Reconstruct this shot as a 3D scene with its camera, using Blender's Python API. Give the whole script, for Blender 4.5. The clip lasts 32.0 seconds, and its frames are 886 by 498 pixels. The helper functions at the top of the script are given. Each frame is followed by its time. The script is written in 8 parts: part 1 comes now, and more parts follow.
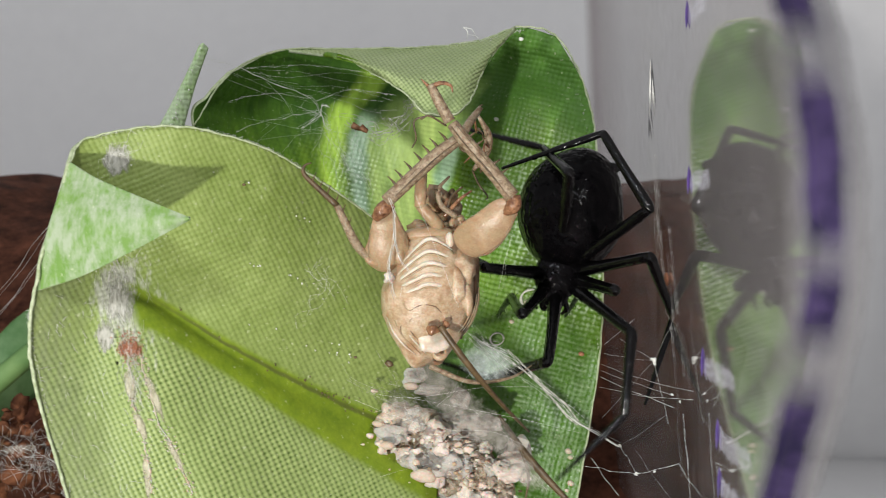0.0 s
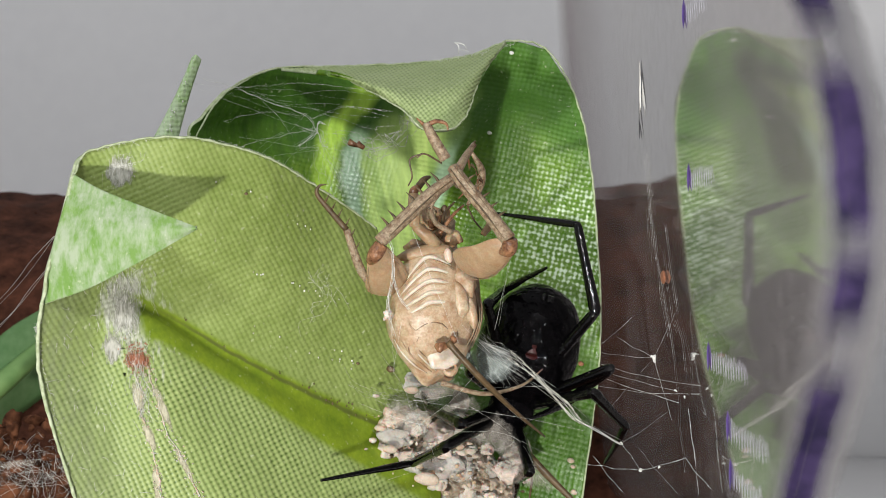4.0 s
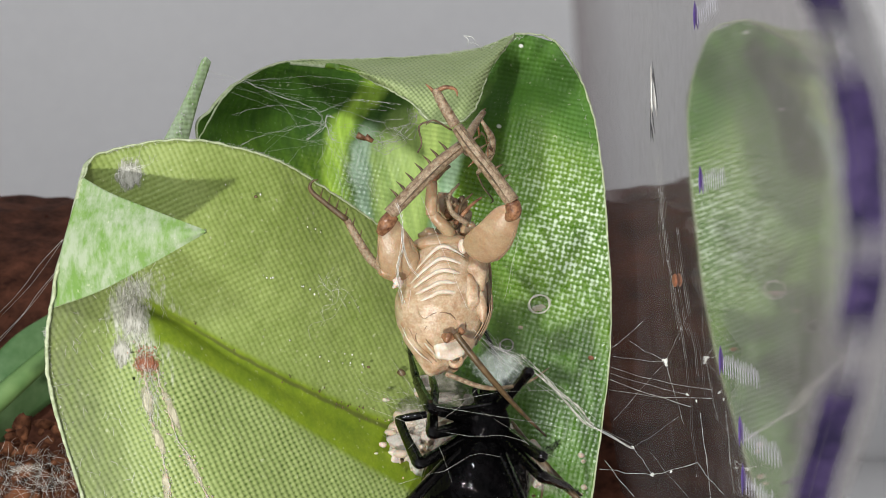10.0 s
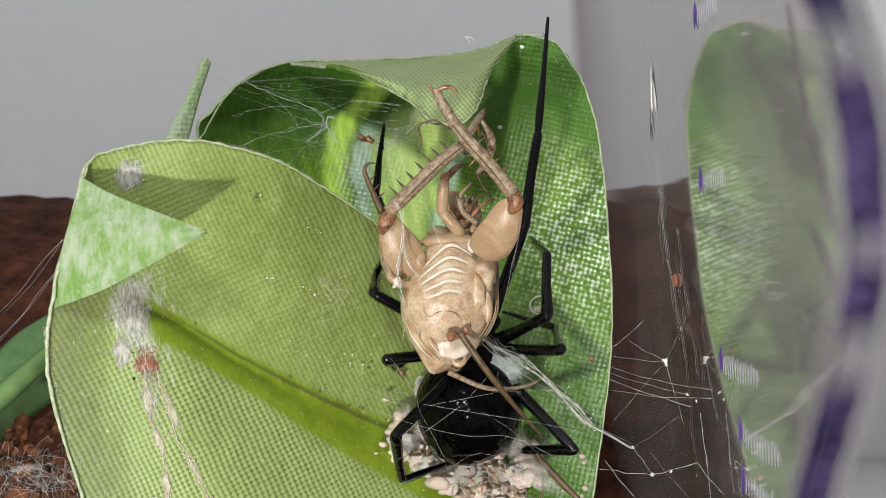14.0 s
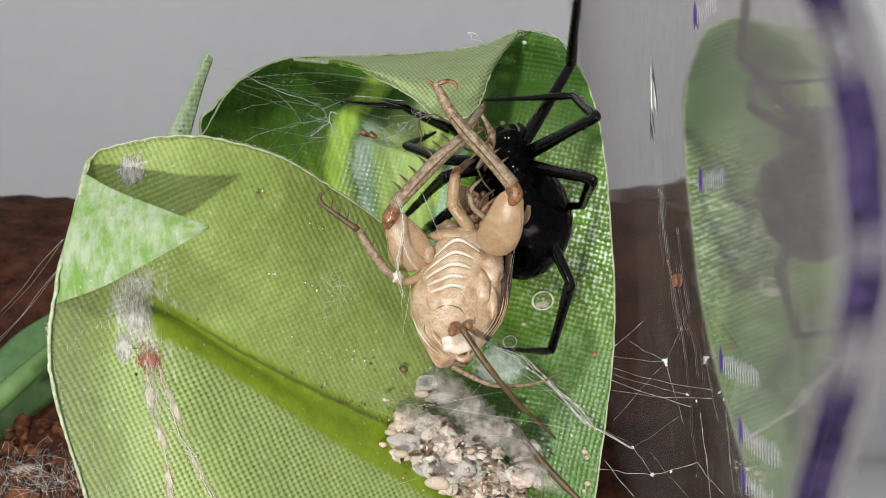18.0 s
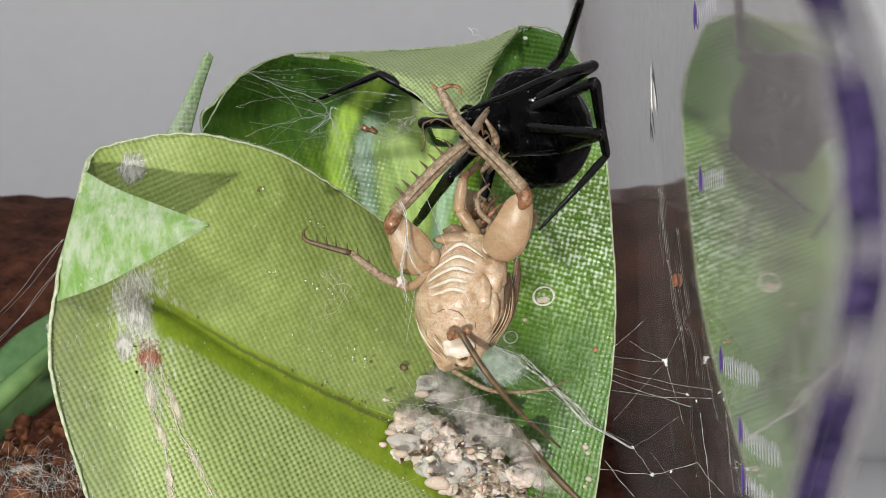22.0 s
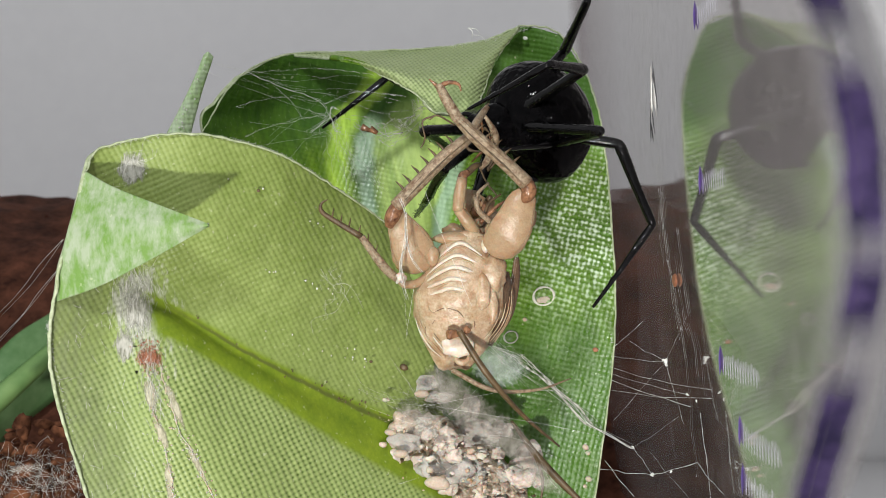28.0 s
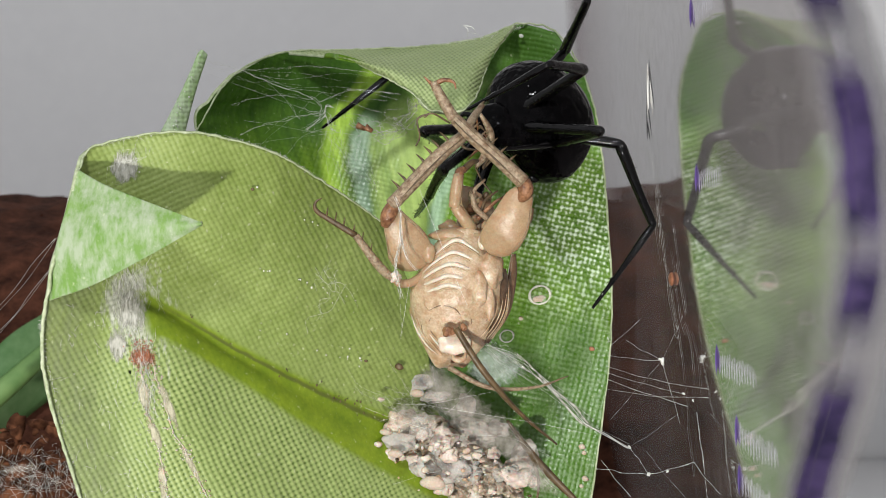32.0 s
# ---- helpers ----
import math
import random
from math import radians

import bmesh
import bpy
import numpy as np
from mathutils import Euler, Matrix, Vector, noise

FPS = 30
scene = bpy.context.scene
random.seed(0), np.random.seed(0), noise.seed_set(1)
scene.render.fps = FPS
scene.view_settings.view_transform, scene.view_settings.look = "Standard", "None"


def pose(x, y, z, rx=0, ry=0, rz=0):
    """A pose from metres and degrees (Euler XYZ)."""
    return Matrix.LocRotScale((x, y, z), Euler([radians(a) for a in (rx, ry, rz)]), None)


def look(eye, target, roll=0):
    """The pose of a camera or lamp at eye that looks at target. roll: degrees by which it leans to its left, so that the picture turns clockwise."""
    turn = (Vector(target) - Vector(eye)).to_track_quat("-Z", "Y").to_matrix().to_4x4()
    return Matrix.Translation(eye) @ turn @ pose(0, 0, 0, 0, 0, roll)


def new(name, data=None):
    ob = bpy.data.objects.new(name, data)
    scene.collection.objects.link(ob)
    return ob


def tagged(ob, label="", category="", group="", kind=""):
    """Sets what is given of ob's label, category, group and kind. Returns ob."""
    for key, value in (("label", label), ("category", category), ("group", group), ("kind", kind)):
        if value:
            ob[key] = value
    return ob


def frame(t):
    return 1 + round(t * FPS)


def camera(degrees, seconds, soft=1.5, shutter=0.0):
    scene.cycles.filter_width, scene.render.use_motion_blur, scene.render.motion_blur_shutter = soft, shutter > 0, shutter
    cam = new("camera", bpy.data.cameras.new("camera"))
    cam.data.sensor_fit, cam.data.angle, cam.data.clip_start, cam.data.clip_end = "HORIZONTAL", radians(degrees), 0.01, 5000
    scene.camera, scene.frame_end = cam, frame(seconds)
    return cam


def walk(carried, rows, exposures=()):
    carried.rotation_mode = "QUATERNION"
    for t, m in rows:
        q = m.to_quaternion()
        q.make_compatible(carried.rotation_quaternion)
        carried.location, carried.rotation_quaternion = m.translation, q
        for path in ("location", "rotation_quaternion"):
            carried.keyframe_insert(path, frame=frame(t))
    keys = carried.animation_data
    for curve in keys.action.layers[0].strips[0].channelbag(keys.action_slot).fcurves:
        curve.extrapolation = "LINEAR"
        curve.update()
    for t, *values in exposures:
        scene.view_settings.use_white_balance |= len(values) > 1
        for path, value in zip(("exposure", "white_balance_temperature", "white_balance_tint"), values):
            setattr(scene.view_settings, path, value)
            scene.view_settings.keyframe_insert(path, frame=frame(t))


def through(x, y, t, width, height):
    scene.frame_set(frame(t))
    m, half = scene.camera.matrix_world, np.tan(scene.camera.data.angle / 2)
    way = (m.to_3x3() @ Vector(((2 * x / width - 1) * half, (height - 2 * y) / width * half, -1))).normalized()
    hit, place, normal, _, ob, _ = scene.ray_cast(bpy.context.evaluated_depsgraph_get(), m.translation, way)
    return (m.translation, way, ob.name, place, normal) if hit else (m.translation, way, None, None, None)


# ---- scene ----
from mathutils.bvhtree import BVHTree

MM = 0.001
# The lens stands 150 mm before the middle of the leaf; lengths below are in millimetres.


def eye_row(t, x, y, z, pitch, yaw, roll):
    e = Vector((x, y - 150.0, z)) * MM
    p, w = radians(pitch), radians(yaw)
    ahead = Vector((math.sin(w) * math.cos(p), math.cos(w) * math.cos(p), math.sin(p)))
    return t, look(e, e + ahead, roll)


cam = camera(29.28, 32.0, soft=0.65, shutter=0.5)
cam.data.dof.use_dof, cam.data.dof.focus_distance, cam.data.dof.aperture_fstop = True, 0.128, 150.0
walk(cam, [
    eye_row(0, 3.38, 0.24, 0.7, -0.541, -1.195, 1.438),
    eye_row(0.3, 0.3, -0.1, 0.4, -0.38, -0.42, 0.6),
    eye_row(0.5, -0.43, -0.24, 0.32, -0.345, -0.265, 0.387),
    eye_row(1, -0.31, 0.01, 0.07, -0.204, -0.297, 0.605),
    eye_row(1.5, -0.33, -0.13, 0.1, -0.224, -0.32, 0.732),
    eye_row(2, 1.36, 0.55, 0.63, 0.876, 0.172, 0.192),
    eye_row(2.5, 3.03, 0.17, 0.29, 0.408, 0.932, 0.103),
    eye_row(3, 2.04, -0.3, 0.18, 0.302, 1.071, -0.09),
    eye_row(3.5, -0.66, -1.43, -0.25, -0.313, 0.703, 0.215),
    eye_row(4, -0.22, -0.71, -0.08, -0.072, 0.439, 0.076),
    eye_row(4.5, -0.34, -0.85, -0.13, -0.037, 0.372, 0.259),
    eye_row(6.5, -0.03, -0.24, -0.01, -0.041, 0.069, 0.2),
    eye_row(8, 0, 0, 0, 0, 0, 0.03),
    eye_row(9, 0, 0, 0, 0, 0, 0),
    eye_row(31.6, 0, 0, 0, 0, 0, 0),
    eye_row(32, 0.24, 0.68, -0.02, -0.034, 0.053, -0.049),
])

# ---- light ----
room = bpy.data.worlds.new("room")
room.use_nodes = True
scene.world = room
room.node_tree.nodes["Background"].inputs[0].default_value = (0.97, 0.975, 1.0, 1)
room.node_tree.nodes["Background"].inputs[1].default_value = 0.44
torch = bpy.data.lights.new("torch", "AREA")
torch.shape, torch.size, torch.energy, torch.color = "DISK", 9 * MM, 0.43, (1.0, 0.97, 0.92)
torch_ob = new("torch", torch)
torch_ob.matrix_basis = look(Vector((-42, -225, -92)) * MM, Vector((0, -18, 0)) * MM)

# Unseen lamp added above the lens to fill the wall and rolled leaf.
fill_lamp = bpy.data.lights.new("fill_lamp", "AREA")
fill_lamp.shape, fill_lamp.size, fill_lamp.energy, fill_lamp.color = "DISK", 0.06, 1.75, (0.97, 0.98, 1.0)
fill_ob = new("fill_lamp", fill_lamp)
fill_ob.matrix_basis = look((-0.12, -0.54, 0.26), (0, 0, 0))


# ---- materials ----
class Nodes:
    def __init__(self, name):
        self.m = bpy.data.materials.new(name)
        self.m.use_nodes = True
        self.t = self.m.node_tree
        self.b = self.t.nodes["Principled BSDF"]

    def add(self, kind, **sets):
        n = self.t.nodes.new(kind)
        for k, v in sets.items():
            setattr(n, k, v)
        return n

    def link(self, a, b):
        self.t.links.new(a, b)

    def put(self, slot, v):
        self.b.inputs[slot].default_value = v

    def math(self, op, a, b=0.0):
        n = self.add("ShaderNodeMath", operation=op)
        for i, v in enumerate((a, b)):
            if isinstance(v, (int, float)):
                n.inputs[i].default_value = v
            else:
                self.link(v, n.inputs[i])
        return n.outputs[0]

    def noise(self, size, detail=3.0, rough=0.55, coord="Object", stretch=(1, 1, 1)):
        c = self.add("ShaderNodeTexCoord")
        m = self.add("ShaderNodeMapping")
        m.inputs["Scale"].default_value = stretch
        n = self.add("ShaderNodeTexNoise")
        n.inputs["Scale"].default_value = 1.0 / (size * MM)
        n.inputs["Detail"].default_value = detail
        n.inputs["Roughness"].default_value = rough
        self.link(c.outputs[coord], m.inputs[0])
        self.link(m.outputs[0], n.inputs[0])
        return n.outputs[0]

    def ramp(self, fac, *stops):
        r = self.add("ShaderNodeValToRGB")
        e = r.color_ramp.elements
        while len(e) < len(stops):
            e.new(0.5)
        for k, (at, c) in zip(e, stops):
            k.position, k.color = at, (*c, 1) if len(c) == 3 else c
        self.link(fac, r.inputs[0])
        return r.outputs[0]

    def mix(self, fac, a, b, blend="MIX"):
        n = self.add("ShaderNodeMix", data_type="RGBA", blend_type=blend)
        for i, v in ((0, fac), (6, a), (7, b)):
            if isinstance(v, (int, float)):
                n.inputs[i].default_value = v
            elif isinstance(v, tuple):
                n.inputs[i].default_value = (*v, 1)
            else:
                self.link(v, n.inputs[i])
        return n.outputs[2]

    def bump(self, height, strength, depth):
        n = self.add("ShaderNodeBump")
        n.inputs["Strength"].default_value = strength
        n.inputs["Distance"].default_value = depth * MM
        self.link(height, n.inputs["Height"])
        self.link(n.outputs[0], self.b.inputs["Normal"])


def surface(name, dark, light, size=1.0, fine=0.15, rough=0.5, bump=0.3, depth=0.05, spec=0.5, sss=0.0, coat=0.0, stain=None, grain=4.0):
    n = Nodes(name)
    a, b = n.noise(size), n.noise(fine, grain)
    mixed = n.math("ADD", n.math("MULTIPLY", a, 0.65), n.math("MULTIPLY", b, 0.35))
    col = n.ramp(mixed, (0.32, dark), (0.68, light))
    if stain:
        spots = n.ramp(n.noise(stain[1], 5.0, 0.65), (0.46, (0, 0, 0)), (0.66, (1, 1, 1)))
        col = n.mix(n.math("MULTIPLY", spots, stain[2]), col, stain[0])
    n.link(col, n.b.inputs["Base Color"])
    n.put("Roughness", rough)
    n.put("Specular IOR Level", spec)
    n.put("Coat Weight", coat)
    if sss:
        n.put("Subsurface Weight", sss)
        n.put("Subsurface Scale", 0.6 * MM)
    n.bump(b, bump, depth)
    return n.m


def weave(name, dark, light, rough, bump, rib=None, rib_at=(), blotch=None, spec=0.4, sheen=0.0, stripes=(), through=0.0, threads=0.8, margin=None, streaks=0.0, film=None, crisp=0.3):
    """Woven cloth leaf: threads crossing at right angles with painted shading, stains, and a smooth rib along the grid.
    """
    n = Nodes(name)
    uv = n.add("ShaderNodeUVMap", uv_map="mm")
    s = n.add("ShaderNodeSeparateXYZ")
    n.link(uv.outputs[0], s.inputs[0])
    g = n.add("ShaderNodeUVMap", uv_map="grid")
    gs = n.add("ShaderNodeSeparateXYZ")
    n.link(g.outputs[0], gs.inputs[0])
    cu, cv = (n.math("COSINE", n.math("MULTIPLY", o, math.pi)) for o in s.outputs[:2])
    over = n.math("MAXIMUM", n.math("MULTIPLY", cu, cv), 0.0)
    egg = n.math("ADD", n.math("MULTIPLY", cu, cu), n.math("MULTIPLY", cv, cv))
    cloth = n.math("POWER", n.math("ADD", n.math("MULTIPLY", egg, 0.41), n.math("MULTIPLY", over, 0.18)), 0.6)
    big, small = n.noise(6.0, 3.0), n.noise(0.45, 4.0)
    tone = n.math("ADD", n.math("MULTIPLY", big, 0.6), n.math("MULTIPLY", small, 0.4))
    col = n.ramp(tone, (0.3, dark), (0.7, light))
    worn = n.ramp(n.noise(3.2, 4.0, 0.6), (0.36, (0.45,) * 3), (0.60, (1.0,) * 3))
    if film:
        coarse = n.ramp(gs.outputs[1], (0.66, (0.34,) * 3), (0.76, (1.05,) * 3))
        edge = n.math("ADD", gs.outputs[0], n.math("MULTIPLY", n.math("SUBTRACT", n.noise(2.0, 4.0), 0.5), 0.14))
        filmed = n.math("MULTIPLY", n.ramp(edge, (0.10, (1, 1, 1)), (0.27, (0, 0, 0))), n.ramp(gs.outputs[1], (0.30, (0, 0, 0)), (0.48, (1, 1, 1))))
        du, dv = n.math("DIVIDE", n.math("SUBTRACT", gs.outputs[0], 0.36), 0.12), n.math("DIVIDE", n.math("SUBTRACT", gs.outputs[1], 0.59), 0.2)
        far = n.math("ADD", n.math("SQRT", n.math("ADD", n.math("MULTIPLY", du, du), n.math("MULTIPLY", dv, dv))), n.math("MULTIPLY", n.math("SUBTRACT", n.noise(0.6, 5.0, 0.7, "Object", (1.8, 1, 0.35)), 0.5), 2.4))
        matted_on = n.ramp(far, (0.55, (0.85,) * 3), (1.1, (0, 0, 0)))
        worn = n.math("MULTIPLY", n.math("MULTIPLY", worn, coarse), n.math("SUBTRACT", 1.0, n.math("MULTIPLY", filmed, 0.5)))
        col = n.mix(n.ramp(gs.outputs[1], (0.68, (0, 0, 0)), (0.78, (0.65,) * 3)), col, (0.275, 0.355, 0.125))
        col = n.mix(n.math("MULTIPLY", filmed, n.ramp(n.noise(0.5, 5.0, 0.7, "Object", (1.6, 1, 0.4)), (0.3, (0.15,) * 3), (0.65, (0.75,) * 3))), col, film)
        col = n.mix(matted_on, col, (0.50, 0.51, 0.43))
    # Weave shading put into the colour: gaps between threads darker, crowns lighter.
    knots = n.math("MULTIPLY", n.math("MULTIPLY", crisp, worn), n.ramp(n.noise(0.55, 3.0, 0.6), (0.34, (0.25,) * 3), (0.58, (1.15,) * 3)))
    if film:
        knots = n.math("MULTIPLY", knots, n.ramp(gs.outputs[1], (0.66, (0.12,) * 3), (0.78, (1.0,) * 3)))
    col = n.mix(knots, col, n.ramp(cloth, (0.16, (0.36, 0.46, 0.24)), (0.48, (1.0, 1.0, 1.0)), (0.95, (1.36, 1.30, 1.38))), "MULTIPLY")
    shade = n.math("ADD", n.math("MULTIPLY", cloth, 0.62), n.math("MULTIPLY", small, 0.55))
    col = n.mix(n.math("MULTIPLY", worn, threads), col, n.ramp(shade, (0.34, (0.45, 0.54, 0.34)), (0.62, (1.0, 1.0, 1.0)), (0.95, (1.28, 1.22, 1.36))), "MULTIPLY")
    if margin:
        # Darker margin green; it also paints in the shade inside the rolled hollow.
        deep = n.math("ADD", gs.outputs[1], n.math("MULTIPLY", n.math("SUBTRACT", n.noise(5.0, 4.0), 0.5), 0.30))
        hollow_shade = n.ramp(deep, (0.22, (1, 1, 1)), (0.38, (0, 0, 0)))
        col = n.mix(hollow_shade, col, margin)
        # Shade below cricket and debris, painted as darker green low on the leaf.
        low_shade = n.math("ADD", gs.outputs[1], n.math("MULTIPLY", n.math("SUBTRACT", n.noise(4.0, 4.0), 0.5), 0.16))
        col = n.mix(n.ramp(low_shade, (0.64, (0, 0, 0)), (0.76, (0.8,) * 3)), col, (0.046, 0.135, 0.005))
    for at, slant, wide, v0, v1, tint in stripes:
        uu = n.math("SUBTRACT", n.math("ADD", gs.outputs[0], n.math("MULTIPLY", n.noise(2.5), 0.05)), n.math("MULTIPLY", gs.outputs[1], slant))
        off = n.math("ABSOLUTE", n.math("SUBTRACT", uu, at + 0.025))
        on = n.ramp(off, (wide * 0.35, (1, 1, 1)), (wide, (0, 0, 0)))
        span = n.ramp(gs.outputs[1], (max(0.0, v0 - 0.06), (0, 0, 0)), (v0, (1, 1, 1)), (v1, (1, 1, 1)), (v1 + 0.12, (0, 0, 0)))
        col = n.mix(n.math("MULTIPLY", on, span), col, tint)
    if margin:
        # Glossy sparkle painted as pale glints on the thread crowns at the right.
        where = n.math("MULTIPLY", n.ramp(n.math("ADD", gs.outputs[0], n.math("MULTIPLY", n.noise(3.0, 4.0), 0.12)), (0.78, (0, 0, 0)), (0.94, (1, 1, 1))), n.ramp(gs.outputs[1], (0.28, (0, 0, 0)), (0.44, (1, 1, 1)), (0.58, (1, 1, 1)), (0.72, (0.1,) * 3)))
        crown_glints = n.ramp(n.math("ADD", cloth, n.math("MULTIPLY", n.math("SUBTRACT", small, 0.5), 2.2)), (0.60, (0, 0, 0)), (0.98, (1.0,) * 3))
        col = n.mix(n.math("MULTIPLY", where, crown_glints), col, (0.60, 0.72, 0.55))
    if streaks:
        m = n.add("ShaderNodeMapping")
        m.inputs["Scale"].default_value = (46, 3.5, 1)
        n.link(g.outputs[0], m.inputs[0])
        t = n.add("ShaderNodeTexNoise")
        t.inputs["Scale"].default_value = 1.0
        t.inputs["Detail"].default_value = 5.0
        n.link(m.outputs[0], t.inputs[0])
        col = n.mix(n.math("MULTIPLY", streaks, n.ramp(gs.outputs[0], (0.60, (1, 1, 1)), (0.70, (0.3,) * 3))), col, n.ramp(t.outputs[0], (0.33, (0.45, 0.55, 0.45)), (0.66, (1.55, 1.4, 1.6))), "MULTIPLY")
    if rib:
        a, b = rib_at
        mid, half = (a + b) / 2, (b - a) / 2
        off = n.math("ABSOLUTE", n.math("SUBTRACT", gs.outputs[1], mid))
        on = n.ramp(off, (half * 0.92, (1, 1, 1)), (half * 1.08, (0, 0, 0)))
        on = n.math("MULTIPLY", on, n.ramp(gs.outputs[0], (0.36, (0, 0, 0)), (0.41, (1, 1, 1))))
        ribcol = n.ramp(n.math("ADD", n.math("MULTIPLY", n.noise(1.5, 4.0), 0.6), n.math("MULTIPLY", n.noise(0.3), 0.4)), (0.3, rib[0]), (0.7, rib[1]))
        col = n.mix(on, col, ribcol)
        # Dark line painted along the rib: edge shadow of the overlapping upper half.
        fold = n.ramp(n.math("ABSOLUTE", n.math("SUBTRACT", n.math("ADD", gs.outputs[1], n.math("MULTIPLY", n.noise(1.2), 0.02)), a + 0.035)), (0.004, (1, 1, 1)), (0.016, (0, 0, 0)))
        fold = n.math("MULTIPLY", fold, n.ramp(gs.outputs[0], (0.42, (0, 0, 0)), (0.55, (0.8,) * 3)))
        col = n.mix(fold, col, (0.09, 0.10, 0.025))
        cloth = n.math("MULTIPLY", cloth, n.math("SUBTRACT", 1.0, n.math("MULTIPLY", on, 0.85)))
    if blotch:
        spots = n.ramp(n.math("ADD", n.math("MULTIPLY", n.noise(0.55, 5.0, 0.7, "Object", (1, 1, 0.35)), 0.6), n.math("MULTIPLY", n.noise(2.2, 3.0), 0.4)), (0.42, (0, 0, 0)), (0.60, (1, 1, 1)))
        col = n.mix(n.math("MULTIPLY", spots, 0.8), col, blotch)
    flecks = n.ramp(n.noise(0.35, 2.0), (0.67, (0, 0, 0)), (0.75, (1, 1, 1)))
    col = n.mix(n.math("MULTIPLY", flecks, 0.35), col, (0.75, 0.78, 0.55))
    n.link(col, n.b.inputs["Base Color"])
    gloss = n.ramp(small, (0.3, (rough - 0.1,) * 3), (0.7, (rough + 0.12,) * 3))
    if margin:
        gloss = n.math("ADD", gloss, n.math("MULTIPLY", hollow_shade, 0.35))
    n.link(gloss, n.b.inputs["Roughness"])
    n.put("Specular IOR Level", spec)
    n.put("Sheen Weight", sheen)
    n.bump(n.math("ADD", cloth, n.math("MULTIPLY", small, 0.7)), bump, 0.15)
    if through:
        tr = n.add("ShaderNodeBsdfTranslucent")
        n.link(col, tr.inputs[0])
        mx = n.add("ShaderNodeMixShader")
        mx.inputs[0].default_value = through
        out = n.t.nodes["Material Output"]
        n.link(n.b.outputs[0], mx.inputs[1])
        n.link(tr.outputs[0], mx.inputs[2])
        n.link(mx.outputs[0], out.inputs[0])
    return n.m


def clear(name, tint, rough, ior=1.49, haze=0.02, layers=1.0):
    """Clear plastic: it lets light through, and mirrors the more the flatter one looks along it."""
    n = Nodes(name)
    n.t.nodes.remove(n.b)
    see, gloss, mx = n.add("ShaderNodeBsdfTransparent"), n.add("ShaderNodeBsdfGlossy"), n.add("ShaderNodeMixShader")
    gloss.inputs["Roughness"].default_value = rough
    fr = n.add("ShaderNodeFresnel")
    fr.inputs[0].default_value = ior
    dirt = n.ramp(n.noise(1.2, 5.0, 0.6), (0.45, (0, 0, 0)), (0.8, (1, 1, 1)))
    milk = n.add("ShaderNodeBsdfDiffuse")
    milk.inputs[0].default_value = (0.76, 0.70, 0.70, 1)
    mx2 = n.add("ShaderNodeMixShader")
    c = n.add("ShaderNodeTexCoord")
    cs = n.add("ShaderNodeSeparateXYZ")
    n.link(c.outputs["Object"], cs.inputs[0])
    # The mirroring fades out towards the far end.
    mirror_fade = n.ramp(n.math("ADD", n.math("MULTIPLY", cs.outputs[1], 5.0), 0.5), (0.70, (1, 1, 1)), (0.94, (0, 0, 0)))
    thinning = n.ramp(n.math("ADD", n.math("MULTIPLY", cs.outputs[1], 5.0), 0.5), (0.90, (1, 1, 1)), (0.99, (0, 0, 0)))
    n.link(n.mix(thinning, (1.0, 1.0, 1.0), tint), see.inputs[0])
    # Painted haze: a milky band and a milky near end lighten the wall.
    haze_band = n.ramp(n.math("ADD", n.math("MULTIPLY", cs.outputs[1], 5.0), 0.5), (0.54, (0, 0, 0)), (0.60, (haze * 0.8,) * 3), (0.74, (haze * 0.8,) * 3), (0.86, (0, 0, 0)))
    near_haze = n.ramp(n.math("ADD", n.math("MULTIPLY", cs.outputs[1], 5.0), 0.5), (0.40, (haze * 1.4,) * 3), (0.50, (0, 0, 0)))
    n.link(n.math("ADD", n.math("ADD", n.math("MULTIPLY", n.math("ADD", n.math("MULTIPLY", dirt, haze * 2), haze), thinning), haze_band), near_haze), mx2.inputs[0])
    n.link(n.math("MULTIPLY", n.math("MINIMUM", n.math("MULTIPLY", fr.outputs[0], layers), 0.9), mirror_fade), mx.inputs[0])
    n.link(see.outputs[0], mx.inputs[1])
    n.link(gloss.outputs[0], mx.inputs[2])
    n.link(mx.outputs[0], mx2.inputs[1])
    n.link(milk.outputs[0], mx2.inputs[2])
    n.link(mx2.outputs[0], n.t.nodes["Material Output"].inputs[0])
    return n.m


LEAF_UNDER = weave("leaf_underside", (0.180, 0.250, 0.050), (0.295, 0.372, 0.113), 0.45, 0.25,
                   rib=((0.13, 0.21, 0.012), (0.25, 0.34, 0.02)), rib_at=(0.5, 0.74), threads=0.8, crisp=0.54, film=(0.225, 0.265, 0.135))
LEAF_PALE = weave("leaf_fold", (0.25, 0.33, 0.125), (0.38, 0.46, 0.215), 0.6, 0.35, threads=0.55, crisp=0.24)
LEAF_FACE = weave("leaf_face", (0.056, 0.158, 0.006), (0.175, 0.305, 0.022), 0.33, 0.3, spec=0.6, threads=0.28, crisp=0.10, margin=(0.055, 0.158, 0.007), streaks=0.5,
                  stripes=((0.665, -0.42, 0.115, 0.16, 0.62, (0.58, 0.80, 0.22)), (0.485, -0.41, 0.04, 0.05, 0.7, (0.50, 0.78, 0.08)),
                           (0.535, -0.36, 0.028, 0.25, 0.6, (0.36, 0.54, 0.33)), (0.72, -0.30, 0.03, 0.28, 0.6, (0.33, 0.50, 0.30))))
